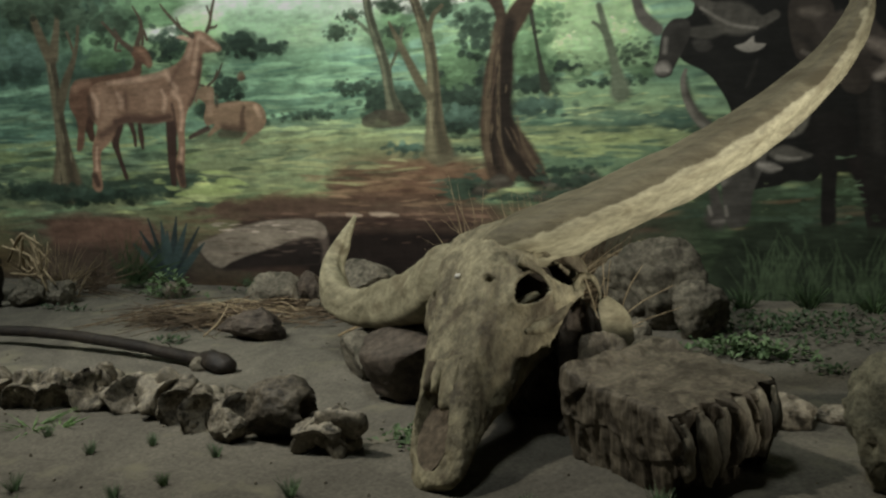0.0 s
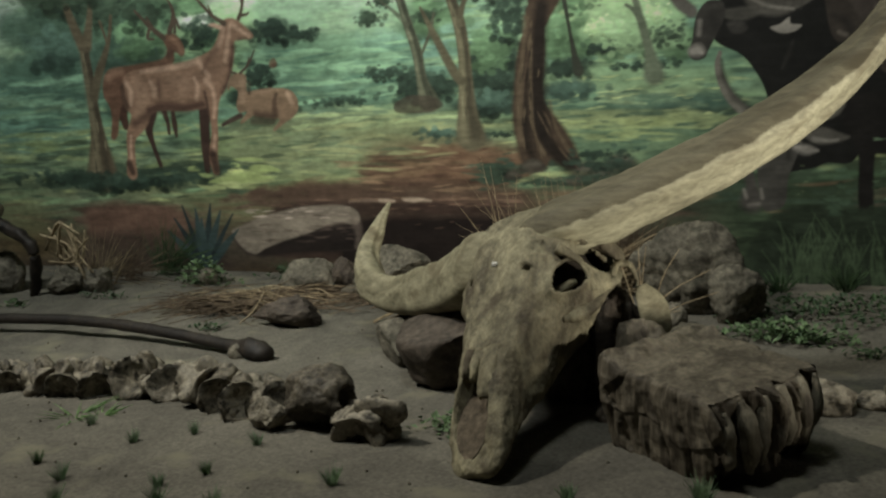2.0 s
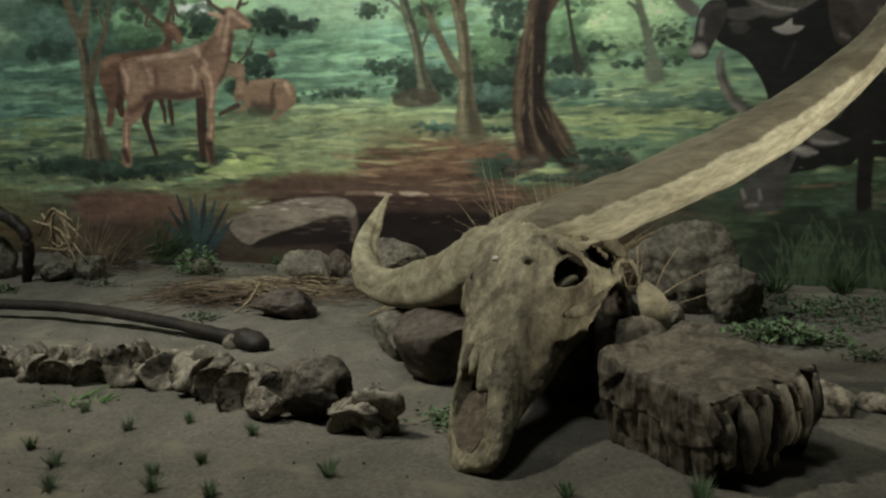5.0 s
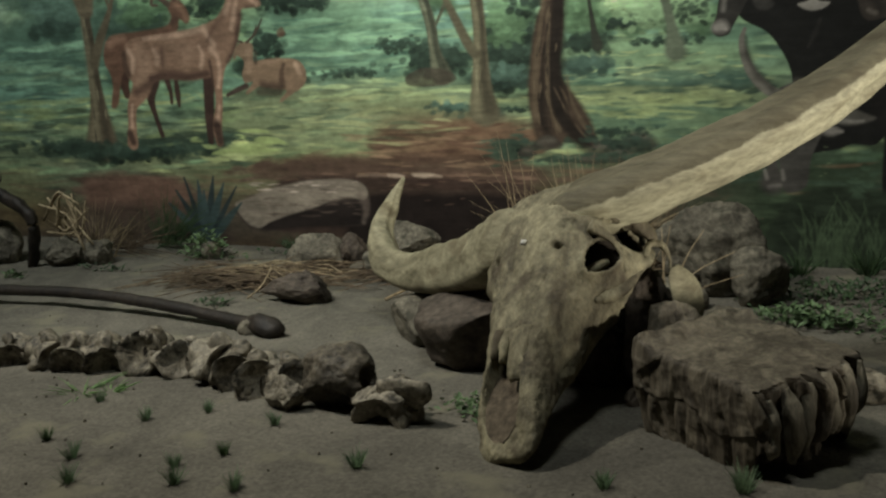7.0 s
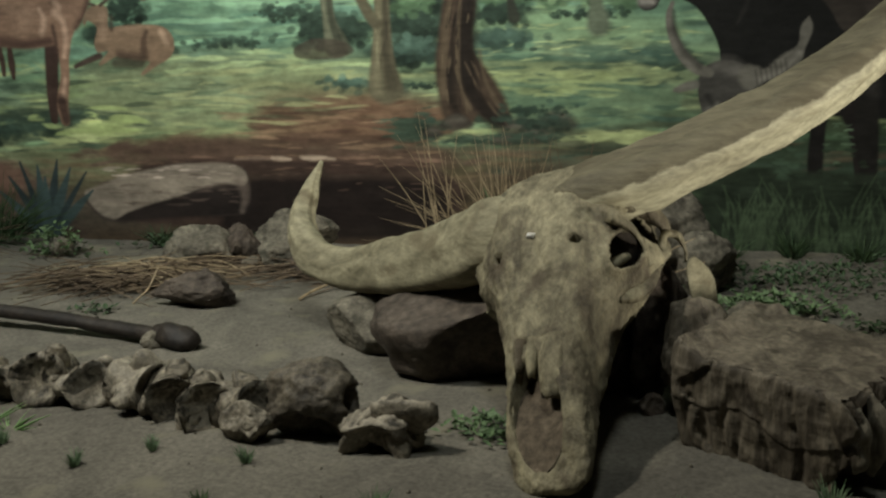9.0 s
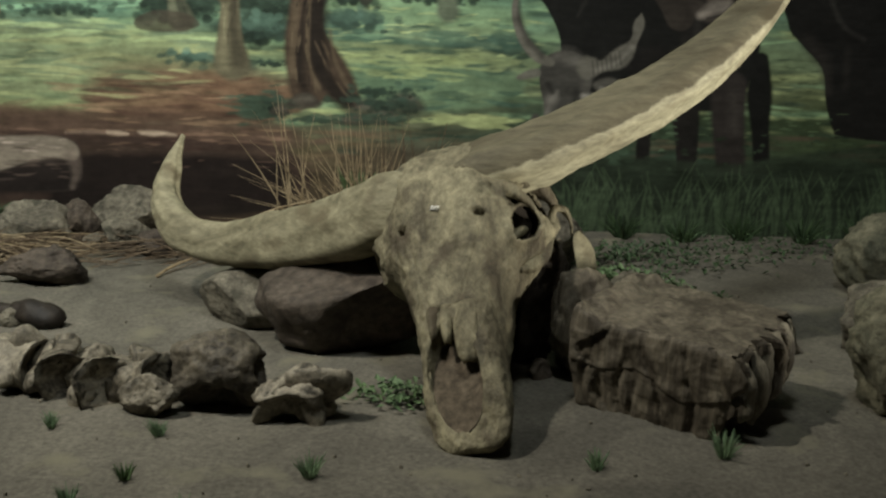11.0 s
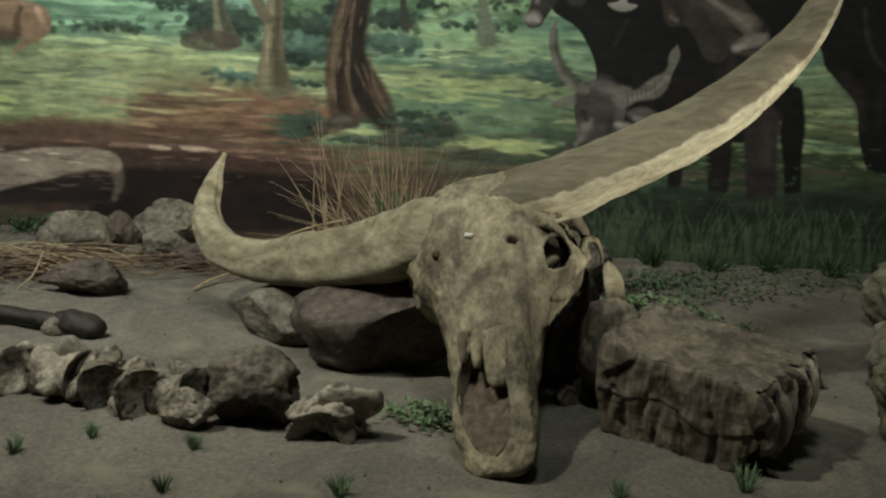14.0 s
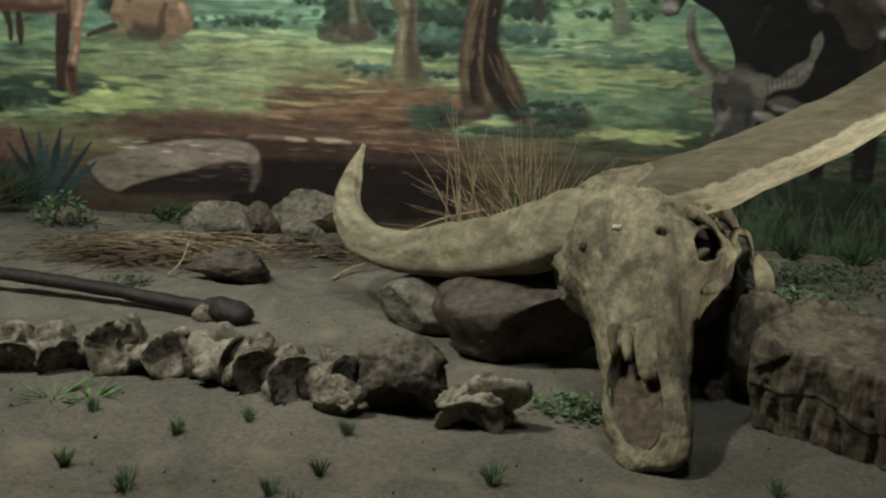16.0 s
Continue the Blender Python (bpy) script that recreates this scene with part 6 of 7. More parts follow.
def cranium_mesh():
    bm = bmesh.new()
    rings, open_rings = [], set()
    N, K = 200, 240
    for i in range(N + 1):
        v = -0.075 + 0.585 * i / N
        a, top, low = section(v)
        mid, h = (top + low) / 2, (top - low) / 2
        shift = 0.032 * max(0.0, min(1.0, (v - 0.1) / 0.39))
        ring = []
        for k in range(K):
            w = 2 * math.pi * k / K
            c, s = math.cos(w), math.sin(w)
            p = 0.62 + 0.36 * math.exp(-((v - 0.11) / 0.075) ** 2)
            u = a * math.copysign(abs(c) ** p, c)
            z = mid + h * math.copysign(abs(s) ** p, s)
            if s < 0:
                u *= 1 - 0.28 * s * s
            # eye sockets with raised rims; temple and cheek hollows behind and below
            angle = w if w < math.pi else w - 2 * math.pi
            hollow = 0.0
            for mid_angle, mid_v, reach, wide, deep in ((0.50, 0.131, 0.034, 0.029, 0.0), (2.85, 0.128, 0.034, 0.030, 0.45), (0.20, 0.062, 0.026, 0.036, 0.0), (-0.66, 0.105, 0.068, 0.066, 0.0)):
                d = math.hypot((v - mid_v) / reach, (angle - mid_angle) * 0.125 / wide)
                d += 0.05 * noise.noise((v * 60, angle * 6, mid_v * 90))
                if not deep and d < 1.0:
                    open_rings.add((i, k))
                hollow = max(hollow, deep * max(0.0, min(1.0, (1 - d) * 3.0)))
                if not deep and mid_angle > 0.4:
                    swell = 1 + 0.05 * math.exp(-((d - 1.10) / 0.2) ** 2)
                    u, z = u * swell, mid + (z - mid) * swell
            u, z = u * (1 - hollow), mid + (z - mid) * (1 - hollow)
            if s > 0:
                z += 0.006 * math.exp(-((abs(u) - 0.055) / 0.03) ** 2 - ((v - 0.06) / 0.07) ** 2)
                z -= 0.007 * math.exp(-(u / 0.03) ** 2 - ((v - 0.20) / 0.06) ** 2)
                for hole, side in ((-0.065, 1), (0.066, 1)):
                    z -= dent(math.hypot((u - hole) / 0.0085, (v - 0.123) / 0.008), 0.022)
                # long oval opening of the nose, deep under the nasal bones and shallow at the lip
                mouth = math.hypot((u + NOSE_U) / NOSE_A, (v - NOSE_V) / NOSE_B)
                z -= nose_depth(v) * max(0.0, min(1.0, (1 - mouth) * 9))
                # sutures between the bones of the face
                for line in (u - 0.004 * math.sin(v * 60), u - 0.034 - 0.35 * (0.24 - v), u + 0.040 + 0.20 * (0.24 - v)):
                    z -= 0.0035 * math.exp(-(line / 0.0022) ** 2) * (0.12 < v < 0.33)
                z -= 0.004 * math.exp(-((v - 0.287 - 6.0 * (u - 0.01) ** 2) / 0.003) ** 2) * (abs(u) < 0.045)
            q = sk(u + shift, v, z)
            n = Vector((c, 0, s))
            e = (u * 55, v * 20, z * 55)
            j = rough(q, 5, 0.07, 0.0045) - 0.0045 * abs(noise.noise(e)) + 0.0012 * noise.noise(q * 130)
            q += (SK_L * c + SK_N * s) * j
            ring.append(bm.verts.new(q))
        rings.append(ring)
    for row, (a, b) in enumerate(zip(rings, rings[1:])):
        for k in range(K):
            if (row, k) not in open_rings:
                bm.faces.new((a[k], a[(k + 1) % K], b[(k + 1) % K], b[k]))
    bm.faces.new(reversed(rings[0]))
    bm.faces.new(rings[-1])
    return bm


def plate(points, thick, amp, seed):
    """A thin, uneven bone plate over a row of (left, right) edge points in skull coordinates."""
    bm = bmesh.new()
    top, low = [], []
    for (ul, ur, v, w) in points:
        rt, rl = [], []
        for k in range(9):
            t = k / 8
            u = ul + (ur - ul) * t
            arch = 0.007 * (1 - (2 * t - 1) ** 2)
            q = sk(u, v, w + arch)
            q += SK_N * rough(q, seed, 0.03, amp)
            rt.append(bm.verts.new(q))
            rl.append(bm.verts.new(q - SK_N * thick))
        top.append(rt)
        low.append(rl)
    for r, flip in ((top, False), (low, True)):
        for a, b in zip(r, r[1:]):
            for k in range(8):
                f = (a[k], b[k], b[k + 1], a[k + 1])
                bm.faces.new(f if not flip else tuple(reversed(f)))
    for a, b, c, d in ((top[0], low[0], 0, 0), (top[-1], low[-1], 0, 0)):
        for k in range(8):
            bm.faces.new((a[k], a[k + 1], b[k + 1], b[k]))
    for k in (0, 8):
        for i in range(len(top) - 1):
            bm.faces.new((top[i][k], top[i + 1][k], low[i + 1][k], low[i][k]))
    bmesh.ops.recalc_face_normals(bm, faces=bm.faces)
    return bm


skull = empty("buffalo_skull", Matrix.Identity(4))
tagged(skull, "weathered fossil buffalo skull with long sweeping horn cores, leaning on rocks", "skull")
cranium = part("cranium", cranium_mesh(), M_BONE, skull)
shell = cranium.modifiers.new("bone_thickness", "SOLIDIFY")
shell.thickness, shell.offset = 0.008, -1.0

# a tiny worn paper label on the brow
brow = min(cranium.data.vertices, key=lambda v: (v.co - sk(0.0, 0.105, section(0.105)[1])).length)
bm = bmesh.new()
for dx, wide in ((-0.0055, 0.0042), (0.0, 0.0036), (0.0052, 0.0030)):
    bmesh.ops.create_cube(bm, size=1, matrix=Matrix.Translation((dx, 0.0006 * dx / 0.005, 0)) @ Matrix.Diagonal((wide, 0.008, 0.0016, 1)))
label = part("label", bm, M_LABEL, skull, "tiny worn white paper label")
label.matrix_world = Matrix.Translation(brow.co + brow.normal * 0.0025) @ brow.normal.to_track_quat("Z", "Y").to_matrix().to_4x4()


def horn(points, steps, sides, seed, split, crest, label, mat, ridge=0.12):
    """A horn core with a mask for the dust and painted shade on its upper side, down to an uneven split line."""
    bm = tube(points, steps, sides, 0.95, ridge, 0.0032, seed, crest=crest)
    bmesh.ops.recalc_face_normals(bm, faces=bm.faces)
    ob = part("horn_core", bm, mat, skull, label)
    mask = ob.data.attributes.new("dust_shade", "FLOAT", "POINT")
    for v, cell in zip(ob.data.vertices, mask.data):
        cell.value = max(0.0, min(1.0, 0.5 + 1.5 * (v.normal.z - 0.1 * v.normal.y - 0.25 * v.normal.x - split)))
    return ob


horn([(0.0, 2.80, 0.255, 0.030), (-0.085, 2.80, 0.262, 0.062), (-0.15, 2.84, 0.222, 0.066), (-0.233, 2.905, 0.176, 0.062), (-0.35, 2.98, 0.136, 0.056), (-0.45, 3.04, 0.110, 0.044),
      (-0.545, 3.10, 0.118, 0.039), (-0.598, 3.17, 0.165, 0.031), (-0.602, 3.24, 0.215, 0.020), (-0.588, 3.30, 0.272, 0.005)], 12, 56, 3, 1.0, 1.45, "pale grey horn core curving up to a tip", M_HORN_DULL, 0.09)
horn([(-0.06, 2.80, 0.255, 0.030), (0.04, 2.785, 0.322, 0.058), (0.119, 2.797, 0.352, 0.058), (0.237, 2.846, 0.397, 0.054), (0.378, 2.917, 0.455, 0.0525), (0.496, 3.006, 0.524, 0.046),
      (0.590, 3.084, 0.609, 0.036), (0.629, 3.113, 0.682, 0.026), (0.640, 3.124, 0.770, 0.008)], 14, 56, 9, 0.34, -1.2, "long pale horn core, its upper side darkened for dust and shade", M_HORN)
part("nasal_bone", plate([(-0.021, 0.000, 0.287, 0.009), (-0.020, -0.001, 0.305, 0.010), (-0.018, -0.003, 0.325, 0.008), (-0.014, -0.007, 0.340, 0.006)], 0.006, 0.004, 2), M_BONE, skull)
part("nasal_bone", plate([(0.001, 0.020, 0.287, 0.011), (0.001, 0.020, 0.315, 0.012), (0.003, 0.019, 0.335, 0.010), (0.006, 0.015, 0.350, 0.007)], 0.006, 0.004, 5), M_BONE, skull)
part("nasal_bone", plate([(0.021, 0.060, 0.287, 0.008), (0.021, 0.060, 0.325, 0.010), (0.023, 0.058, 0.355, 0.007), (0.026, 0.054, 0.374, 0.005), (0.032, 0.050, 0.384, 0.001)], 0.007, 0.004, 8), M_BONE, skull)


def along(points, **k):
    """A limb of bone through points given in the skull's own axes."""
    return tube([(*sk(u, v, w), r) for u, v, w, r in points], **k)


part("cheek_bone", along([(0.100, 0.190, -0.078, 0.012), (0.118, 0.172, -0.096, 0.017), (0.134, 0.150, -0.110, 0.016), (0.146, 0.115, -0.124, 0.009), (0.153, 0.085, -0.138, 0.010), (0.152, 0.055, -0.148, 0.007)], steps=8, sides=20, flat=0.8, ridge=0.06, grain=0.006, seed=41), M_BONE, skull)
part("postorbital_bar", along([(0.118, 0.085, -0.012, 0.016), (0.138, 0.092, -0.045, 0.009), (0.147, 0.110, -0.075, 0.007), (0.147, 0.130, -0.098, 0.009)], steps=8, sides=18, flat=0.7, ridge=0.05, grain=0.005, seed=42), M_BONE, skull)
part("ear_bone", along([(0.148, 0.075, -0.135, 0.006), (0.158, 0.052, -0.132, 0.006), (0.172, 0.048, -0.148, 0.007), (0.176, 0.062, -0.170, 0.006), (0.172, 0.078, -0.180, 0.003)], steps=8, sides=14, flat=0.9, ridge=0.08, grain=0.004, seed=43), M_BONE, skull)
part("temple_bone", along([(0.09, 0.02, -0.03, 0.035), (0.128, 0.015, -0.085, 0.026), (0.150, 0.025, -0.130, 0.018), (0.155, 0.040, -0.150, 0.010)], steps=8, sides=24, flat=0.7, ridge=0.06, grain=0.008, seed=44), M_BONE, skull)
part("jaw_plate", tube([(0.207, 2.788, 0.226, 0.010), (0.214, 2.788, 0.205, 0.026), (0.228, 2.791, 0.172, 0.033), (0.238, 2.794, 0.142, 0.026), (0.243, 2.795, 0.118, 0.012)], 8, 24, 0.16, 0.04, 0.004, 7, (0.88, -0.47, 0)), M_HORN_DULL, skull, "pale thin plate of the jaw")
# added lump, coloured near black so the socket looks deep in shade
part("braincase", rock_mesh(0.085, 0.085, 0.075, 33, sub=4, cuts=3, flat_base=0.6), M_SOCKET_SHADE, skull, "added near-black lump that stands for the shade inside the skull").matrix_world = Matrix.Translation(sk(0.03, 0.07, -0.11))
part("socket_ledge", along([(0.060, 0.155, -0.060, 0.010), (0.085, 0.142, -0.062, 0.011), (0.108, 0.128, -0.068, 0.009), (0.122, 0.118, -0.074, 0.005)], steps=6, sides=14, flat=0.6, ridge=0.05, grain=0.004, seed=45), M_BONE, skull, "pale ledge of bone inside the eye socket")


def palate_mesh():
    """The earth-stained floor of the nose opening, dished and rising to the lip."""
    bm = bmesh.new()
    rows = []
    for i in range(25):
        v = NOSE_V + NOSE_B * (i / 12 - 1) * 0.985
        half = NOSE_A * math.sqrt(max(0.0, 1 - ((v - NOSE_V) / NOSE_B) ** 2))
        shift = 0.032 * max(0.0, min(1.0, (v - 0.1) / 0.39))
        row = []
        for k in range(13):
            u = -NOSE_U + half * (k / 6 - 1)
            w = section(v)[1] - nose_depth(v) + 0.005 + 0.006 * (k / 6 - 1) ** 2 + 0.003 * noise.noise((u * 60, v * 60, 2.0))
            row.append(bm.verts.new(sk(u + shift, v, w)))
        rows.append(row)
    for a, b in zip(rows, rows[1:]):
        for k in range(12):
            bm.faces.new((a[k], a[k + 1], b[k + 1], b[k]))
    return bm


part("palate", palate_mesh(), M_CAVITY, skull, "reddish earth caked in the nose opening")

# ---- rocks and blocks that carry the skull ----


def petrified_block():
    """A squared-off chunk of petrified wood: slab-like top, flaking front, deep ribs down its split end."""
    bm = bmesh.new()
    bmesh.ops.create_cube(bm, size=1)
    bmesh.ops.subdivide_edges(bm, edges=bm.edges[:], cuts=84, use_grid_fill=True)
    rng = random.Random(12)
    ribs = []
    y = -0.5
    while y < 0.55:
        ribs.append((y, rng.uniform(0.15, 1.0), rng.uniform(-0.16, 0.16)))
        y += rng.uniform(0.06, 0.20)
    for v in bm.verts:
        q = v.co.copy()
        face = v.co.copy()
        r = (abs(q.x * 2) ** 22 + abs(q.y * 2) ** 22 + abs(q.z * 2) ** 22) ** (1 / 22)
        q *= max(abs(q.x * 2), abs(q.y * 2), abs(q.z * 2)) / max(r, 1e-6)
        on_end, on_front, on_top = max(0.0, face.x - 0.40) * 10, max(0.0, -face.y - 0.40) * 10, max(0.0, face.z - 0.40) * 10
        # chipped rim between the top slab and the sides
        chip = 0.045 * max(0.0, noise.noise((face.x * 9, face.y * 9, 4.0))) + 0.02 * abs(noise.noise((face.x * 26, face.y * 26, 2.0)))
        if face.z > 0.36:
            rim = (face.z - 0.36) / 0.14
            q.x -= math.copysign(chip * rim, face.x) * (abs(face.x) > 0.46)
            q.y -= math.copysign(chip * rim, face.y) * (abs(face.y) > 0.46)
        # undercut lower edges
        if q.z < 0:
            q.x *= 1 + 0.22 * q.z
            q.y *= 1 + 0.26 * q.z * (1 if q.y > 0 else 0.35)
        # deep upright ribs on the split end: rounded staves parted by narrow clefts
        yy = face.y + 0.05 * noise.noise((face.z * 2.4, face.y * 2, 9.0))
        near = sorted((abs(yy - c - s * face.z), d) for c, d, s in ribs)
        q.x -= on_end * 0.19 * near[0][1] * max(0.0, 1 - near[0][0] / 0.034) ** 0.7 * (0.6 + 0.8 * face.z + 0.5 * noise.noise((yy * 5, face.z * 4, 1.0)))
        q.x -= on_end * 0.12 * abs(noise.noise((yy * 11, 0.0, face.z * 1.6)))
        # the staves break off above the ground, the end is hollowed below them
        q.x -= on_end * 0.10 * max(0.0, min(1.0, (-0.12 - face.z + 0.25 * noise.noise((yy * 6, 1.0, 0.0))) * 6))
        q.x += on_end * 0.05 * math.sin(yy * 9 + 1.3)
        # flaking front: flat facets with upright breaks and one stepped ledge
        step = round((face.x + 0.5) * 3.4 + 0.6 * noise.noise((face.z * 3, 1.0, 0.0))) * 0.9
        q.y += on_front * 0.045 * noise.noise((step, 3.3, 0.7))
        q.y += on_front * 0.030 * max(0.0, 1 - abs(noise.noise((face.x * 5, face.z * 0.8, 3.0))) / 0.10)
        if face.z < 0.02 + 0.30 * noise.noise((face.x * 2.6, 0.0, 7.0)):
            q.y += on_front * 0.012
        q.y += on_front * 0.012 * noise.noise((face.x * 24, face.z * 6, 3.0))
        q.z += on_top * (0.035 * noise.noise((face.x * 2.5, face.y * 2.5, 5.0)) + 0.014 * noise.noise((face.x * 14, face.y * 14, 6.0)))
        lump = max(0.0, min(1.0, (-0.32 - face.x + 0.05 * noise.noise((face.y * 7, 0.0, 2.0))) * 14))
        q.z += on_top * 0.12 * lump * (0.75 + 0.6 * noise.noise((face.x * 9, face.y * 5, 1.0)))
        q += face * rough(q, 4, 0.16, 0.014, 4)
        v.co = Vector((q.x * 0.292, q.y * 0.232, q.z * 0.156))
    return part("petrified_block", bm, M_WOOD)


block = petrified_block()
block.matrix_world = pose(0.362, 2.598, 0.077, 0, 0, -35)
tagged(block, "squared chunk of brown petrified wood with a ribbed split end", "fossil wood")
for i, (y, low, high, r) in enumerate([(-0.092, -0.030, 0.062, 0.013), (-0.056, -0.048, 0.070, 0.016), (-0.018, -0.040, 0.066, 0.013), (0.022, -0.022, 0.072, 0.017), (0.062, -0.036, 0.074, 0.015), (0.094, -0.012, 0.070, 0.012)]):
    lean = 0.010 * math.sin(i * 2.3)
    part("stave", tube([(0.130, y + lean, low, r * 0.5), (0.137, y + lean * 0.6, low * 0.4 + 0.01, r), (0.136, y, high * 0.6, r * 0.95), (0.128, y - lean * 0.5, high, r * 0.6)], 7, 18, 0.8, 0.12, 0.007, 60 + i, (1, 0.2, 0)), M_WOOD_PALE, block)
# added dark stone: fills the gap where the skull's shadow should be black
stone("rock", 0.150, 2.80, None, 0.060, 0.055, 0.130, 77, M_ROCK_DARK, "tall dark stone added in place of the shadow between skull and block", cuts=8)
stone("rock", 0.215, 2.73, None, 0.075, 0.055, 0.105, 61, M_WOOD, "rough pale stone wedged behind the petrified block", cuts=6)
stone("rock", 0.30, 2.745, None, 0.075, 0.04, 0.098, 62, M_ROCK, "rounded grey stone behind the petrified block", cuts=5)
stone("rock", 0.38, 2.745, None, 0.055, 0.04, 0.092, 63, M_ROCK, "rounded grey stone behind the petrified block", cuts=5)
stone("rock", -0.165, 2.865, None, 0.20, 0.125, 0.122, 75, M_ROCK_BROWN, "brown flat-topped angular rock under the skull", cuts=11, amp=0.08, square=0.2, turn=-8)
stone("rock", -0.375, 2.98, None, 0.125, 0.085, 0.062, 72, M_ROCK, "smooth flat grey rock under the horn", cuts=3, amp=0.04)
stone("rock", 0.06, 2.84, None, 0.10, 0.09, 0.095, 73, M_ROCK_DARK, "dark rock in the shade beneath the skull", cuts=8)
stone("rock", 0.145, 2.71, None, 0.024, 0.022, 0.022, 74, M_ROCK_DARK, "small dark stone beside the muzzle", cuts=5)

# rocks behind, along the painting
stone("boulder", 0.115, 3.55, None, 0.150, 0.10, 0.128, 81, M_ROCK, "large rough grey boulder by the painted wall", "boulder", cuts=8, turn=12)
stone("boulder", 0.235, 3.46, None, 0.078, 0.06, 0.078, 82, M_ROCK, "small rough grey boulder leaning on a larger one", "boulder", cuts=7)
stone("rock", 0.045, 3.40, None, 0.045, 0.035, 0.04, 83, M_ROCK, "small pale stone at the foot of a boulder", cuts=5)
stone("rock", 0.105, 3.38, None, 0.035, 0.03, 0.035, 84, M_ROCK, "small pale stone at the foot of a boulder", cuts=5)
stone("rock", -1.03, 3.53, None, 0.095, 0.06, 0.065, 91, M_ROCK, "pale broken rock on the earth bed", cuts=7)
stone("rock", -0.93, 3.56, None, 0.06, 0.05, 0.065, 92, M_ROCK_DARK, "dark broken rock beside a pale one", cuts=7)
stone("rock", -0.83, 3.70, None, 0.12, 0.06, 0.07, 93, M_ROCK, "flat pale rock by the painted wall", cuts=4)
stone("rock", -0.80, 3.50, None, 0.065, 0.05, 0.05, 94, M_ROCK, "grey rock half hidden by straw", cuts=6)
stone("rock", -0.70, 3.46, None, 0.055, 0.045, 0.04, 95, M_ROCK_DARK, "small brown rock half hidden by straw", cuts=6)
stone("rock", -0.875, 3.50, None, 0.03, 0.03, 0.025, 96, M_ROCK, "small round stone among larger rocks", cuts=4)
stone("rock", -1.50, 3.63, None, 0.035, 0.028, 0.035, 97, M_ROCK, "round pale stone below the blue-green plant", cuts=2)
stone("fossil_fragment", -0.87, 3.19, None, 0.11, 0.05, 0.050, 101, M_ROCK_BROWN, "broken brown fossil fragment on the earth", "fossil", cuts=12, turn=14)
stone("pebble", -0.828, 2.90, None, 0.026, 0.02, 0.022, 102, M_ROCK, "small round pebble beside the long bone", "pebble", cuts=3)
stone("pebble", -0.765, 2.90, None, 0.03, 0.022, 0.014, 103, M_ROCK_DARK, "flat dark pebble below the long bone", "pebble", cuts=3)
stone("rock", -2.204, 3.426, None, 0.085, 0.06, 0.085, 111, M_ROCK, "pale round rock beside dry straw", cuts=6)
stone("rock", -1.940, 3.437, None, 0.065, 0.05, 0.055, 112, M_ROCK, "brown rock beside dry straw", cuts=6)
stone("rock", -1.825, 3.480, None, 0.055, 0.04, 0.05, 113, M_ROCK, "small craggy rock on the earth bed", cuts=7)

# right-hand side
stone("rock", 0.80, 2.88, None, 0.115, 0.10, 0.075, 121, M_ROCK, "mottled pale rock at the edge of the bed", cuts=7)
stone("rock", 0.725, 2.605, None, 0.105, 0.10, 0.120, 122, M_ROCK_MOSS, "tall mossy rock at the edge of the bed", cuts=8)
stone("boulder", 1.03, 3.30, None, 0.16, 0.14, 0.105, 123, M_ROCK_MOSS, "smooth brown boulder by the painted wall", "boulder", cuts=4)
stone("fossil_fragment", 0.515, 2.84, None, 0.065, 0.04, 0.04, 124, M_FOSSIL_PALE, "pale broken bone fragment on the earth", "fossil", cuts=7)
stone("fossil_fragment", 0.60, 2.87, None, 0.045, 0.022, 0.022, 125, M_FOSSIL_PALE, "slender pale bone fragment on the earth", "fossil", cuts=6, turn=-20)

# ---- bones ----


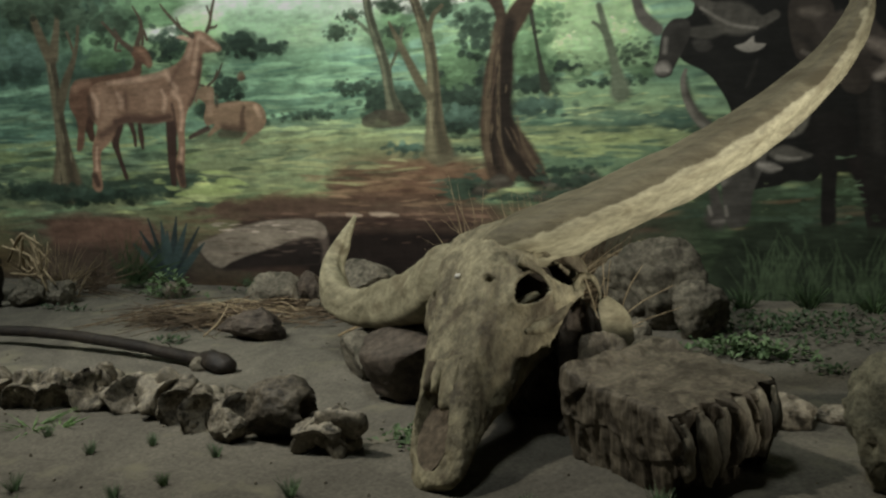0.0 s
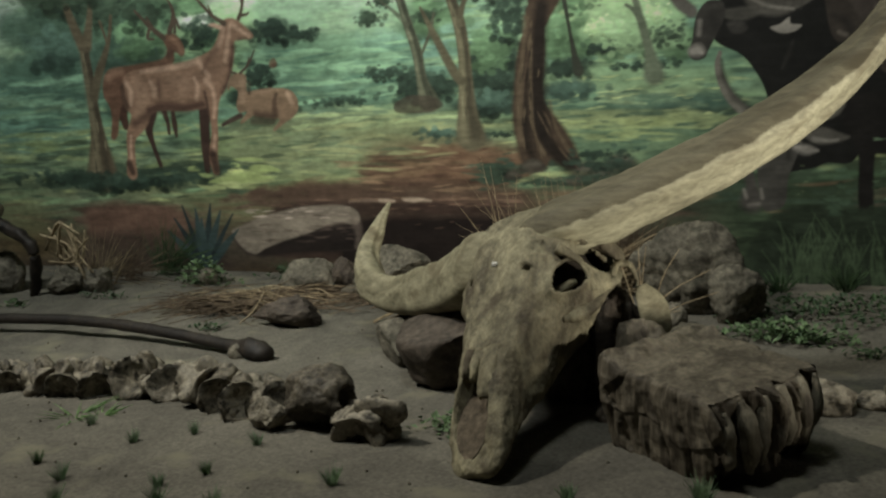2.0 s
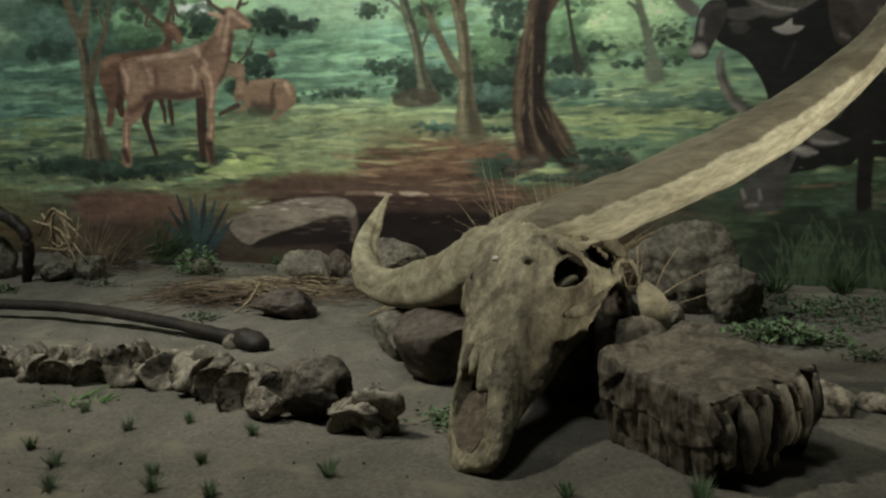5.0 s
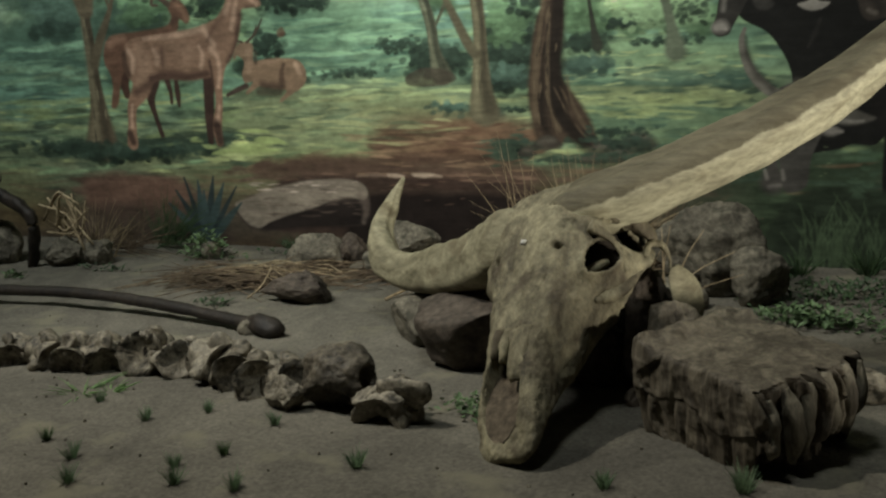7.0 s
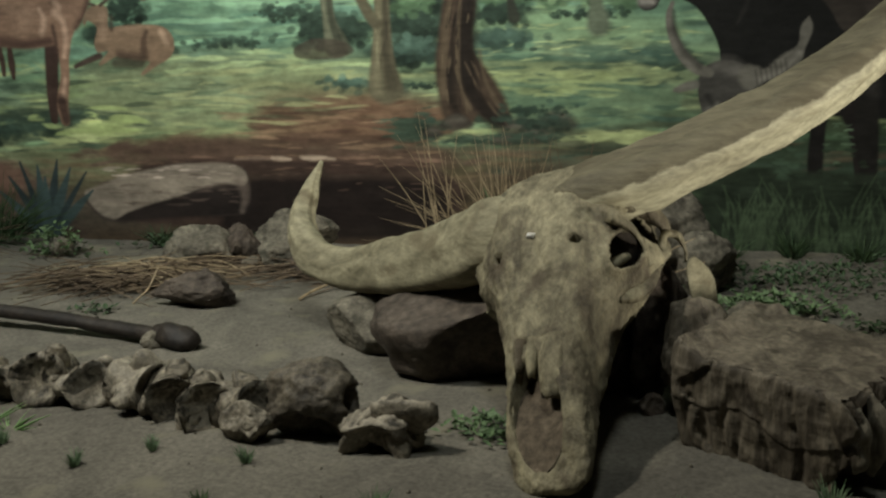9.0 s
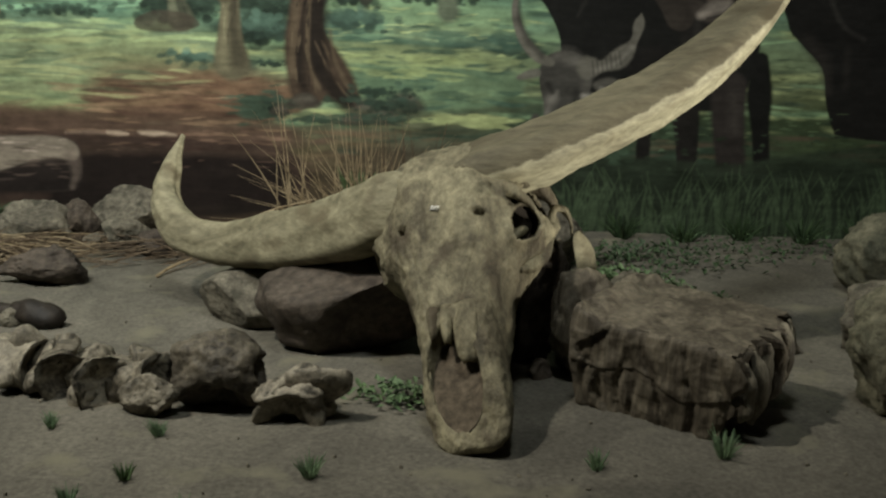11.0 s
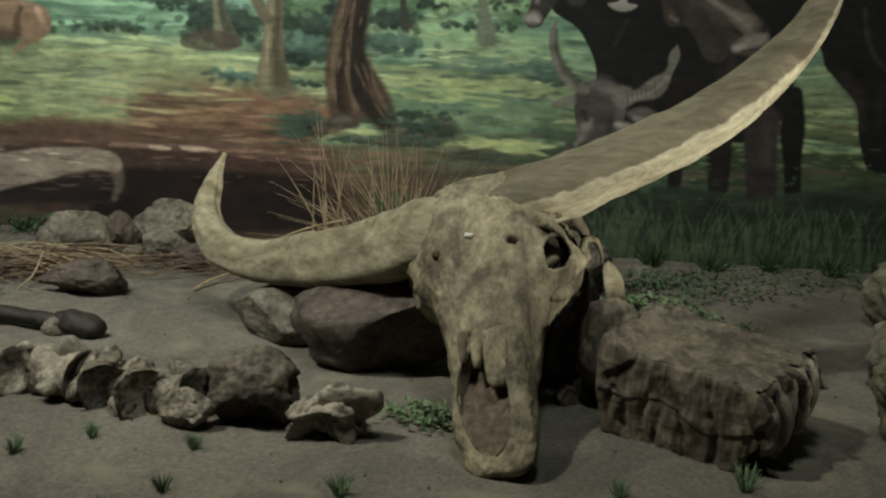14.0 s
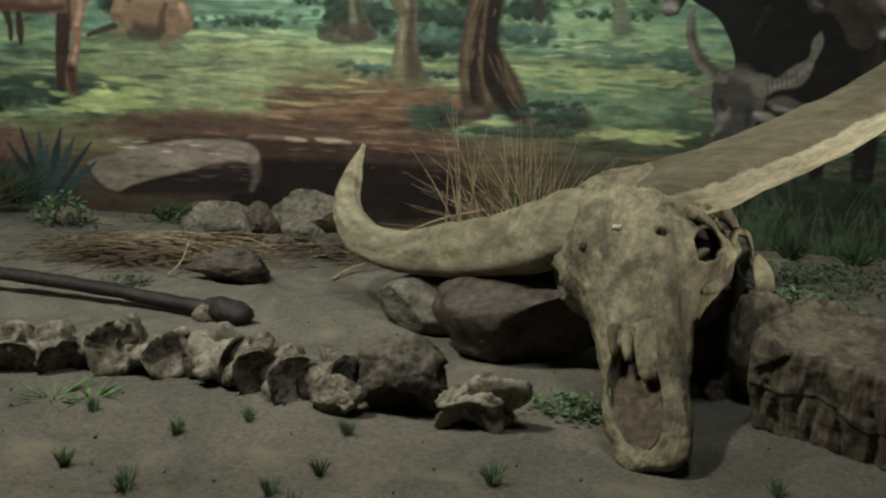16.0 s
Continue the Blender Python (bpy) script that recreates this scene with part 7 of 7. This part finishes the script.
def vertebra(x, y, size, turn, seed, mat, label, tip=(0, 0)):
    """A fossil vertebra: round body with hollowed ends, arch, spine and side processes."""
    base = empty("fossil_vertebra", pose(x, y, lay(x, y) - 0.004, tip[0], tip[1], turn))
    tagged(base, label, "fossil bone", "row of vertebrae")
    r = random.Random(seed)
    s = size
    bm = bmesh.new()
    rings = []
    for i in range(15):
        t = i / 14
        xx = (t - 0.5) * 0.95
        rad = 0.44 + 0.12 * abs(2 * t - 1) ** 2
        ring = []
        for k in range(22):
            w = 2 * math.pi * k / 22
            p = Vector((xx, math.cos(w) * rad, 0.44 + math.sin(w) * rad))
            p += Vector((0, math.cos(w), math.sin(w))) * rough(p, seed, 0.35, 0.10)
            ring.append(bm.verts.new(p * s))
        rings.append(ring)
    for a, b in zip(rings, rings[1:]):
        for k in range(22):
            bm.faces.new((a[k], a[(k + 1) % 22], b[(k + 1) % 22], b[k]))
    for ring, sgn in ((rings[0], 1), (rings[-1], -1)):
        mid = sum((v.co for v in ring), Vector()) / 22
        inner = [bm.verts.new(mid + (v.co - mid) * 0.66 + Vector((sgn * (0.10 + 0.10 * r.random()) * s, 0, 0))) for v in ring]
        hub = bm.verts.new(mid + Vector((sgn * 0.20 * s, 0, 0)))
        for k in range(22):
            bm.faces.new((ring[k], ring[(k + 1) % 22], inner[(k + 1) % 22], inner[k]))
            bm.faces.new((inner[k], inner[(k + 1) % 22], hub))
    bmesh.ops.recalc_face_normals(bm, faces=bm.faces)
    part("centrum", bm, mat, base)
    q = lambda *p: tuple(c * s for c in p)
    lean = r.uniform(-0.3, 0.3)
    part("spine", tube([q(0.05, 0.1, 0.70, 0.34), q(0.1 + lean * 0.4, 0.15, 0.95, 0.26), q(0.1 + lean, 0.18, 0.98 + r.uniform(0.08, 0.22), 0.15)], 6, 12, 0.6, 0.08, 0.12 * s, seed), mat, base)
    part("process", tube([q(0.0, -0.3, 0.45, 0.30), q(0.08, -0.50, 0.36, 0.26), q(0.12 + lean * 0.4, -0.66, 0.22, 0.17)], 6, 12, 0.7, 0.08, 0.12 * s, seed + 1), mat, base)
    part("process", tube([q(0.0, 0.3, 0.5, 0.30), q(0.08, 0.50, 0.5, 0.24), q(0.2, 0.64, 0.45, 0.15)], 6, 12, 0.7, 0.08, 0.12 * s, seed + 2), mat, base)
    return base


ROW = [(-1.21, 2.60, 0.072, 0), (-1.13, 2.615, 0.074, 1), (-1.05, 2.62, 0.076, 1), (-0.97, 2.625, 0.078, 0), (-0.885, 2.628, 0.082, 1), (-0.79, 2.625, 0.082, 2), (-0.705, 2.622, 0.082, 2), (-0.615, 2.605, 0.080, 0), (-0.535, 2.590, 0.078, 2), (-0.46, 2.575, 0.085, 1)]
for i, (x, y, s, kind) in enumerate(ROW):
    turn = random.Random(i + 40)
    vertebra(x + turn.uniform(-0.012, 0.012), y - 0.024 + turn.uniform(-0.012, 0.012), s * turn.uniform(0.92, 1.12), turn.uniform(-85, -10), 200 + i, (M_FOSSIL, M_FOSSIL, M_FOSSIL_PALE)[kind],
             ("mottled brown fossil vertebra in a row on the earth", "worn brown fossil vertebra in a row on the earth", "pale fossil vertebra in a row on the earth")[kind], (turn.uniform(-25, 25), turn.uniform(-20, 20)))


def hollow_bone(name, x, y, sx, sy, sz, seed, mat, label, hollows, turn=0):
    """A blocky bone with deep hollows on its faces."""
    bm = rock_mesh(1, 1, 1, seed, cuts=7, amp=0.12, sub=5)
    for v in bm.verts:
        d = v.co.normalized()
        for hx, hy, hz, rad, depth in hollows:
            h = Vector((hx, hy, hz)).normalized()
            ang = d.angle(h)
            if ang < rad:
                v.co *= 1 - depth * min(1.0, (1 - ang / rad) * 5)
        v.co = Vector((v.co.x * sx, v.co.y * sy, v.co.z * sz))
    ob = part(name, bm, mat)
    low = min(v.co.z for v in ob.data.vertices)
    ob.matrix_world = pose(x, y, lay(x, y) - low - 0.006, 0, 0, turn)
    return tagged(ob, label, "fossil bone")


neck = hollow_bone("fossil_vertebra", -0.36, 2.55, 0.082, 0.06, 0.066, 301, M_FOSSIL_MID, "large dark fossil neck vertebra with a deep hollow", [(-0.15, -1, -0.75, 0.72, 0.55), (1, -0.35, 0.2, 0.42, 0.55)], 6)
part("process", tube([(-0.05, 0.012, 0.036, 0.012), (-0.01, 0.006, 0.050, 0.015), (0.035, -0.004, 0.046, 0.013), (0.055, -0.01, 0.034, 0.008)], 6, 12, 0.7, 0.08, 0.006, 31), M_FOSSIL_MID, neck)
hollow_bone("fossil_fragment", -0.455, 2.50, 0.046, 0.03, 0.036, 302, M_FOSSIL_PALE, "small pale triangular bone fragment before the vertebrae", [(0.1, -1, -0.6, 0.45, 0.45)], -12)
atlas = hollow_bone("atlas_bone", -0.235, 2.505, 0.064, 0.044, 0.050, 303, M_FOSSIL_PALE, "flared grey atlas bone with a dark opening", [(-0.30, -1, -0.20, 0.62, 0.75), (1, -0.6, 0.1, 0.4, 0.4)], 10)
part("wing", tube([(-0.01, 0.0, 0.016, 0.030), (0.035, -0.012, 0.022, 0.036), (0.062, -0.018, 0.030, 0.026), (0.078, -0.018, 0.042, 0.008)], 8, 20, 0.45, 0.06, 0.006, 51, (0, 1, 0.4)), M_FOSSIL_PALE, atlas)
part("wing", tube([(-0.01, 0.0, 0.010, 0.026), (-0.045, -0.018, -0.012, 0.022), (-0.066, -0.024, -0.030, 0.010)], 8, 20, 0.38, 0.06, 0.006, 52, (0, 1, 0.4)), M_FOSSIL_PALE, atlas)
part("spur", tube([(0.02, -0.02, 0.0, 0.020), (0.026, -0.034, -0.025, 0.014), (0.028, -0.038, -0.046, 0.005)], 6, 14, 0.7, 0.06, 0.004, 53), M_FOSSIL, atlas)

long_bone = empty("long_bone", Matrix.Identity(4))
tagged(long_bone, "long dark curved fossil rib lying on the earth", "fossil bone")
part("shaft", tube([(-1.95, 2.95, 0.03, 0.016), (-1.62, 2.985, 0.034, 0.016), (-1.35, 2.99, 0.030, 0.016), (-1.10, 2.965, 0.020, 0.016), (-0.92, 2.935, 0.012, 0.016), (-0.80, 2.905, 0.010, 0.018)], 8, 16, 0.9, 0.05, 0.002, 5), M_FOSSIL_DARK, long_bone)
part("joint_end", tube([(-0.83, 2.915, 0.010, 0.022), (-0.785, 2.902, 0.012, 0.026), (-0.75, 2.90, 0.004, 0.026), (-0.735, 2.90, -0.006, 0.016)], 6, 16, 0.9, 0.08, 0.006, 6), M_FOSSIL_DARK, long_bone)

bent = empty("standing_bone", Matrix.Identity(4))
tagged(bent, "dark bent fossil bone standing upright among straw", "fossil bone")
part("shaft", tube([(-2.048, 3.380, -0.083, 0.020), (-2.006, 3.380, 0.016, 0.019), (-1.980, 3.380, 0.102, 0.020), (-2.003, 3.380, 0.156, 0.021), (-2.069, 3.380, 0.193, 0.024), (-2.141, 3.380, 0.214, 0.026)], 8, 16, 0.8, 0.08, 0.008, 8), M_FOSSIL_DARK, bent)
part("joint_end", tube([(-2.111, 3.375, 0.236, 0.020), (-2.141, 3.38, 0.256, 0.046), (-2.191, 3.39, 0.261, 0.048), (-2.231, 3.40, 0.251, 0.02)], 8, 20, 0.85, 0.06, 0.010, 9), M_FOSSIL_PALE, bent, "pale swollen joint of the bone")

# ---- plants ----


def tuft(name, x, y, height, spread, count, width, mat, label, seed, category="grass", group="", z=None, droop=0.4):
    r = random.Random(seed)
    bm = bmesh.new()
    for i in range(count):
        a, d = r.uniform(0, 2 * math.pi), r.uniform(0.05, 1) ** 0.7 * spread
        h = height * r.uniform(0.5, 1.05)
        b = (math.cos(a) * d * 0.22, math.sin(a) * d * 0.22, -0.006)
        t = (math.cos(a) * d * 0.8, math.sin(a) * d * 0.8, h)
        blade(bm, b, t, width * r.uniform(0.7, 1.2), (math.cos(a) * d * droop, math.sin(a) * d * droop, -h * droop * 0.35 * r.random()))
    ob = part(name, bm, mat)
    ob.matrix_world = pose(x, y, lay(x, y) if z is None else z)
    return tagged(ob, label, category, group)


TUFTS = [(-0.583, 2.434, 0.024), (-0.670, 2.364, 0.026), (-0.423, 2.416, 0.028), (-0.428, 2.278, 0.024), (-0.191, 2.300, 0.036), (-0.670, 2.183, 0.034), (-0.480, 2.213, 0.026),
         (-0.829, 2.417, 0.026), (-0.436, 2.161, 0.038), (-0.782, 2.236, 0.028), (-0.600, 2.103, 0.036), (-0.330, 2.170, 0.034), (0.196, 2.347, 0.030), (0.385, 2.405, 0.042)]
for i, (x, y, h) in enumerate(TUFTS):
    dark = i in (3, 9)
    tuft("grass_tuft", x, y, h, h * 0.6, 54 + (i * 7) % 16, 0.0022, M_GREEN if dark else M_TUFT, "small dark withered tuft on bare earth" if dark else "small green grass tuft on bare earth", 400 + i, group="small grass tufts")
tuft("leaf_sprig", -0.92, 2.46, 0.02, 0.085, 26, 0.006, M_GREEN_LIGHT, "flat fresh green sprig lying on the earth", 430, "plant")
tuft("leaf_sprig", -0.86, 2.475, 0.02, 0.06, 20, 0.006, M_GREEN_LIGHT, "flat fresh green sprig lying on the earth", 431, "plant")


def leafy(name, x, y, rx, ry, height, count, leaf, mat, label, seed):
    """Low ground cover of small oval leaves."""
    r = random.Random(seed)
    bm = bmesh.new()
    for i in range(count):
        u, v = r.gauss(0, 0.45), r.gauss(0, 0.45)
        px, py = x + u * rx, min(y + v * ry, WALL_Y - 0.03)
        c = Vector((px, py, lay(px, py) + height * r.random() * math.exp(-(u * u + v * v))))
        a, tilt, s = r.uniform(0, 6.28), r.uniform(0.1, 0.9), leaf * r.uniform(0.6, 1.2)
        d = Vector((math.cos(a), math.sin(a), tilt)).normalized()
        side = d.cross(Vector((0, 0, 1))).normalized()
        nrm = side.cross(d) * s * 0.12
        vs = [bm.verts.new(p) for p in (c, c + d * s * 0.5 - side * s * 0.28 + nrm, c + d * s, c + d * s * 0.5 + side * s * 0.28 + nrm, c + d * s * 0.5 - nrm * 0.5)]
        for f in ((0, 1, 4), (1, 2, 4), (2, 3, 4), (3, 0, 4)):
            bm.faces.new([vs[k] for k in f])
    return tagged(part(name, bm, mat, smooth=False), label, "plant", kind="stuff")


leafy("ground_cover", 0.38, 3.30, 0.15, 0.055, 0.045, 420, 0.020, M_GREEN, "patch of small bright green leaves on the earth", 501)
leafy("ground_cover", 0.44, 3.52, 0.30, 0.15, 0.045, 520, 0.019, M_GREEN_DARK, "patch of low dark green plants by the painted wall", 502)
leafy("ground_cover", 0.80, 3.66, 0.40, 0.12, 0.04, 300, 0.016, M_GREEN_DARK, "patch of low dark green plants by the painted wall", 503)
leafy("ground_cover", -0.09, 2.58, 0.085, 0.05, 0.03, 170, 0.017, M_GREEN, "small dark leafy weed beside the muzzle", 504)
leafy("ground_cover", -1.52, 3.64, 0.10, 0.06, 0.09, 240, 0.022, M_GREEN, "leafy green clump below blue-green blades", 505)
leafy("ground_cover", -1.15, 3.74, 0.20, 0.05, 0.06, 200, 0.020, M_GREEN_DARK, "low green weeds along the painted wall", 506)
leafy("ground_cover", -1.08, 3.10, 0.06, 0.03, 0.02, 60, 0.016, M_GREEN_DARK, "small dark weed beside straw", 507)
leafy("ground_cover", 0.56, 3.20, 0.06, 0.03, 0.02, 60, 0.016, M_GREEN_DARK, "small dark weed on bare earth", 508)
leafy("ground_cover", -1.73, 3.40, 0.12, 0.03, 0.02, 60, 0.016, M_GREEN_DARK, "small dark weed at the foot of rocks", 509)
leafy("ground_cover", -1.97, 3.26, 0.05, 0.03, 0.02, 60, 0.018, M_GREEN, "small green weed at the foot of the standing bone", 510)
tuft("leafy_plant", -0.245, 3.62, 0.10, 0.05, 40, 0.012, M_GREEN, "small bright green plant among dry stalks", 520, "plant", z=0.03)


def straw(name, x, y, length, wide, count, turn, mat, label, seed, rise=0.05):
    """A loose bundle of dry stalks lying on the earth."""
    r = random.Random(seed)
    bm = bmesh.new()
    c, s = math.cos(radians(turn)), math.sin(radians(turn))
    for i in range(count):
        a = radians(turn) + r.gauss(0, 0.38)
        px, py = x + r.gauss(0, length * 0.22) * c - r.gauss(0, wide) * s, y + r.gauss(0, length * 0.22) * s + r.gauss(0, wide) * c
        hl = length * r.uniform(0.2, 0.55)
        z = lay(px, py) + rise * r.random() * 0.6
        d = Vector((math.cos(a) * hl, math.sin(a) * hl, r.uniform(-0.01, 0.02)))
        p = Vector((px, py, z))
        tube([(*(p - d), 0.0011), (*(p + Vector((0, 0, rise * 0.3 * r.random()))), 0.0015), (*(p + d), 0.0007)], 3, 5, 1, bm=bm)
    return tagged(part(name, bm, mat), label, "straw", kind="stuff")


straw("straw_bundle", -1.13, 3.34, 0.42, 0.045, 190, 14, M_STRAW_RED, "loose bundle of reddish dry straw on the earth", 601, 0.06)
straw("straw_bundle", -1.06, 3.36, 0.36, 0.04, 40, 2, M_STRAW, "loose bundle of yellow dry straw on the earth", 602, 0.07)
straw("straw_bundle", -0.66, 3.46, 0.46, 0.05, 90, 8, M_STRAW_RED, "dry straw scattered between the rocks", 603, 0.06)
straw("straw_bundle", -0.40, 3.58, 0.40, 0.04, 70, 12, M_STRAW_RED, "dry straw scattered along the painted bank", 604, 0.08)


def stalks(name, x, y, z, count, height, fan, lean, width, mat, label, seed):
    r = random.Random(seed)
    bm = bmesh.new()
    for i in range(count):
        a = r.gauss(lean, fan)
        h = height * r.uniform(0.45, 1.05)
        bx, by = r.gauss(0, 0.03), r.gauss(0, 0.015)
        t = (bx + math.sin(a) * h, by + r.uniform(-0.25, 0.12) * h, math.cos(a) * h)
        blade(bm, (bx, by, -0.02), t, width, (math.sin(a) * h * 0.3, 0, -h * 0.2 * abs(math.sin(a))))
    ob = part(name, bm, mat)
    ob.matrix_world = pose(x, y, z)
    return tagged(ob, label, "dry grass")


stalks("dry_grass", -0.22, 3.60, -0.05, 120, 0.33, 0.62, 0.10, 0.0040, M_STRAW, "clump of tall dry yellow grass behind the skull", 610)
stalks("dry_grass", -0.10, 3.66, -0.04, 120, 0.29, 0.65, 0.30, 0.0040, M_STRAW_RED, "clump of reddish dry grass behind the skull", 611)
stalks("dry_grass", -0.38, 3.60, 0.02, 12, 0.32, 0.18, -0.1, 0.0035, M_STRAW, "few tall straight dry stalks behind the skull", 612)
stalks("dry_grass", -1.93, 3.55, -0.04, 80, 0.22, 0.5, 0.2, 0.005, M_STRAW, "heap of dry cut straw beside rocks", 614)
stalks("dry_grass", -1.86, 3.62, -0.02, 60, 0.20, 0.6, 0.7, 0.004, M_STRAW_RED, "drooping brown grass beside dry straw", 615)
stalks("green_grass", -1.75, 3.72, -0.03, 90, 0.20, 0.5, 0.5, 0.004, M_GREEN_DARK, "dark green grass clump drooping by the wall", 616)

twigs = empty("dry_twigs", pose(0.02, 3.28, -0.06))
tagged(twigs, "thin bare twigs standing before a grey boulder", "twigs")
r = random.Random(613)
for i in range(14):
    bm, a, h = bmesh.new(), r.gauss(0.15, 0.65), 0.26 * r.uniform(0.5, 1.05)
    bx, by = r.gauss(0, 0.03), r.gauss(0, 0.02)
    tube([(bx, by, -0.02, 0.0018), (bx + math.sin(a) * h * 0.5, by, math.cos(a) * h * 0.55, 0.0015), (bx + math.sin(a) * h * 1.1, by + r.uniform(-0.05, 0.03), math.cos(a) * h * 0.9, 0.0008)], 3, 5, 1, bm=bm)
    part("twig", bm, M_STRAW, twigs)

for i, (x, y, h) in enumerate([(0.30, 3.74, 0.06), (0.46, 3.77, 0.07), (0.62, 3.75, 0.06), (0.78, 3.78, 0.08), (0.94, 3.76, 0.08), (1.10, 3.75, 0.09), (-0.93, 3.79, 0.05), (-1.28, 3.79, 0.06)]):
    tuft("wall_grass", x, y, h, 0.07, 70, 0.004, M_GREEN_DARK, "low dark green grass growing along the painted wall", 700 + i, group="grass along the wall")


def stick(points, mat, label):
    return tagged(part("dry_stick", tube(points, 4, 6), mat), label, "stick")


def on_bed(x, y, up=0.004):
    return (x, y, lay(x, y) + up)


stick([(*on_bed(-0.655, 3.25), 0.003), (*on_bed(-0.635, 3.30, 0.012), 0.0035), (*on_bed(-0.60, 3.36, 0.02), 0.002)], M_STRAW, "short pale stick on the earth below the horn")
stick([(*on_bed(-1.02, 3.16), 0.002), (*on_bed(-1.00, 3.20, 0.03), 0.002), (*on_bed(-1.0, 3.26, 0.07), 0.0015)], M_STRAW, "thin pale stalk leaning on straw")
stick([(*on_bed(-1.26, 3.52, 0.01), 0.003), (*on_bed(-1.16, 3.44, 0.03), 0.003), (*on_bed(-1.08, 3.38, 0.04), 0.002)], M_STRAW, "pale dry stick lying across straw")
stick([(*on_bed(-1.22, 3.50, 0.02), 0.0025), (*on_bed(-1.10, 3.43, 0.05), 0.0025), (*on_bed(-1.0, 3.40, 0.05), 0.0015)], M_STRAW, "pale dry stick lying across straw")
stick([(*on_bed(-0.56, 3.55, 0.05), 0.002), (*on_bed(-0.45, 3.52, 0.11), 0.002), (*on_bed(-0.33, 3.50, 0.15), 0.0015)], M_STRAW, "bent dry stalk before the painted bank")
stick([(*on_bed(-0.42, 3.50, 0.04), 0.003), (*on_bed(-0.36, 3.48, 0.07), 0.003), (*on_bed(-0.26, 3.46, 0.05), 0.002)], M_STRAW_RED, "brown dry twig behind the horn")
for i in range(9):
    r = random.Random(800 + i)
    stick([(-1.99 + r.uniform(-0.05, 0.05), 3.47 + r.uniform(-0.03, 0.03), 0.10 + r.uniform(-0.06, 0.08), 0.004), (-1.90 + r.uniform(-0.04, 0.04), 3.45, 0.12 + r.uniform(-0.08, 0.08), 0.004), (-1.82 + r.uniform(-0.05, 0.03), 3.44, 0.12 + r.uniform(-0.12, 0.10), 0.0025)], M_STRAW, "thick cut straw stalk beside the standing bone")

# crumbs of stone and earth scattered over the bed
r = random.Random(900)
bm = bmesh.new()
for i in range(420):
    x, y, s = r.uniform(-2.0, 1.1), r.uniform(1.95, 3.75), r.uniform(0.0012, 0.0042)
    m = Matrix.Translation((x, y, lay(x, y) + s * 0.3)) @ Euler((r.random() * 6, r.random() * 6, r.random() * 6)).to_matrix().to_4x4() @ Matrix.Diagonal((s * r.uniform(0.7, 1.4), s, s * 0.7, 1))
    bmesh.ops.create_icosphere(bm, subdivisions=1, radius=1.0, matrix=m)
tagged(part("earth_crumbs", bm, M_ROCK, smooth=False), "small crumbs of stone scattered over the earth", "crumbs", kind="stuff")
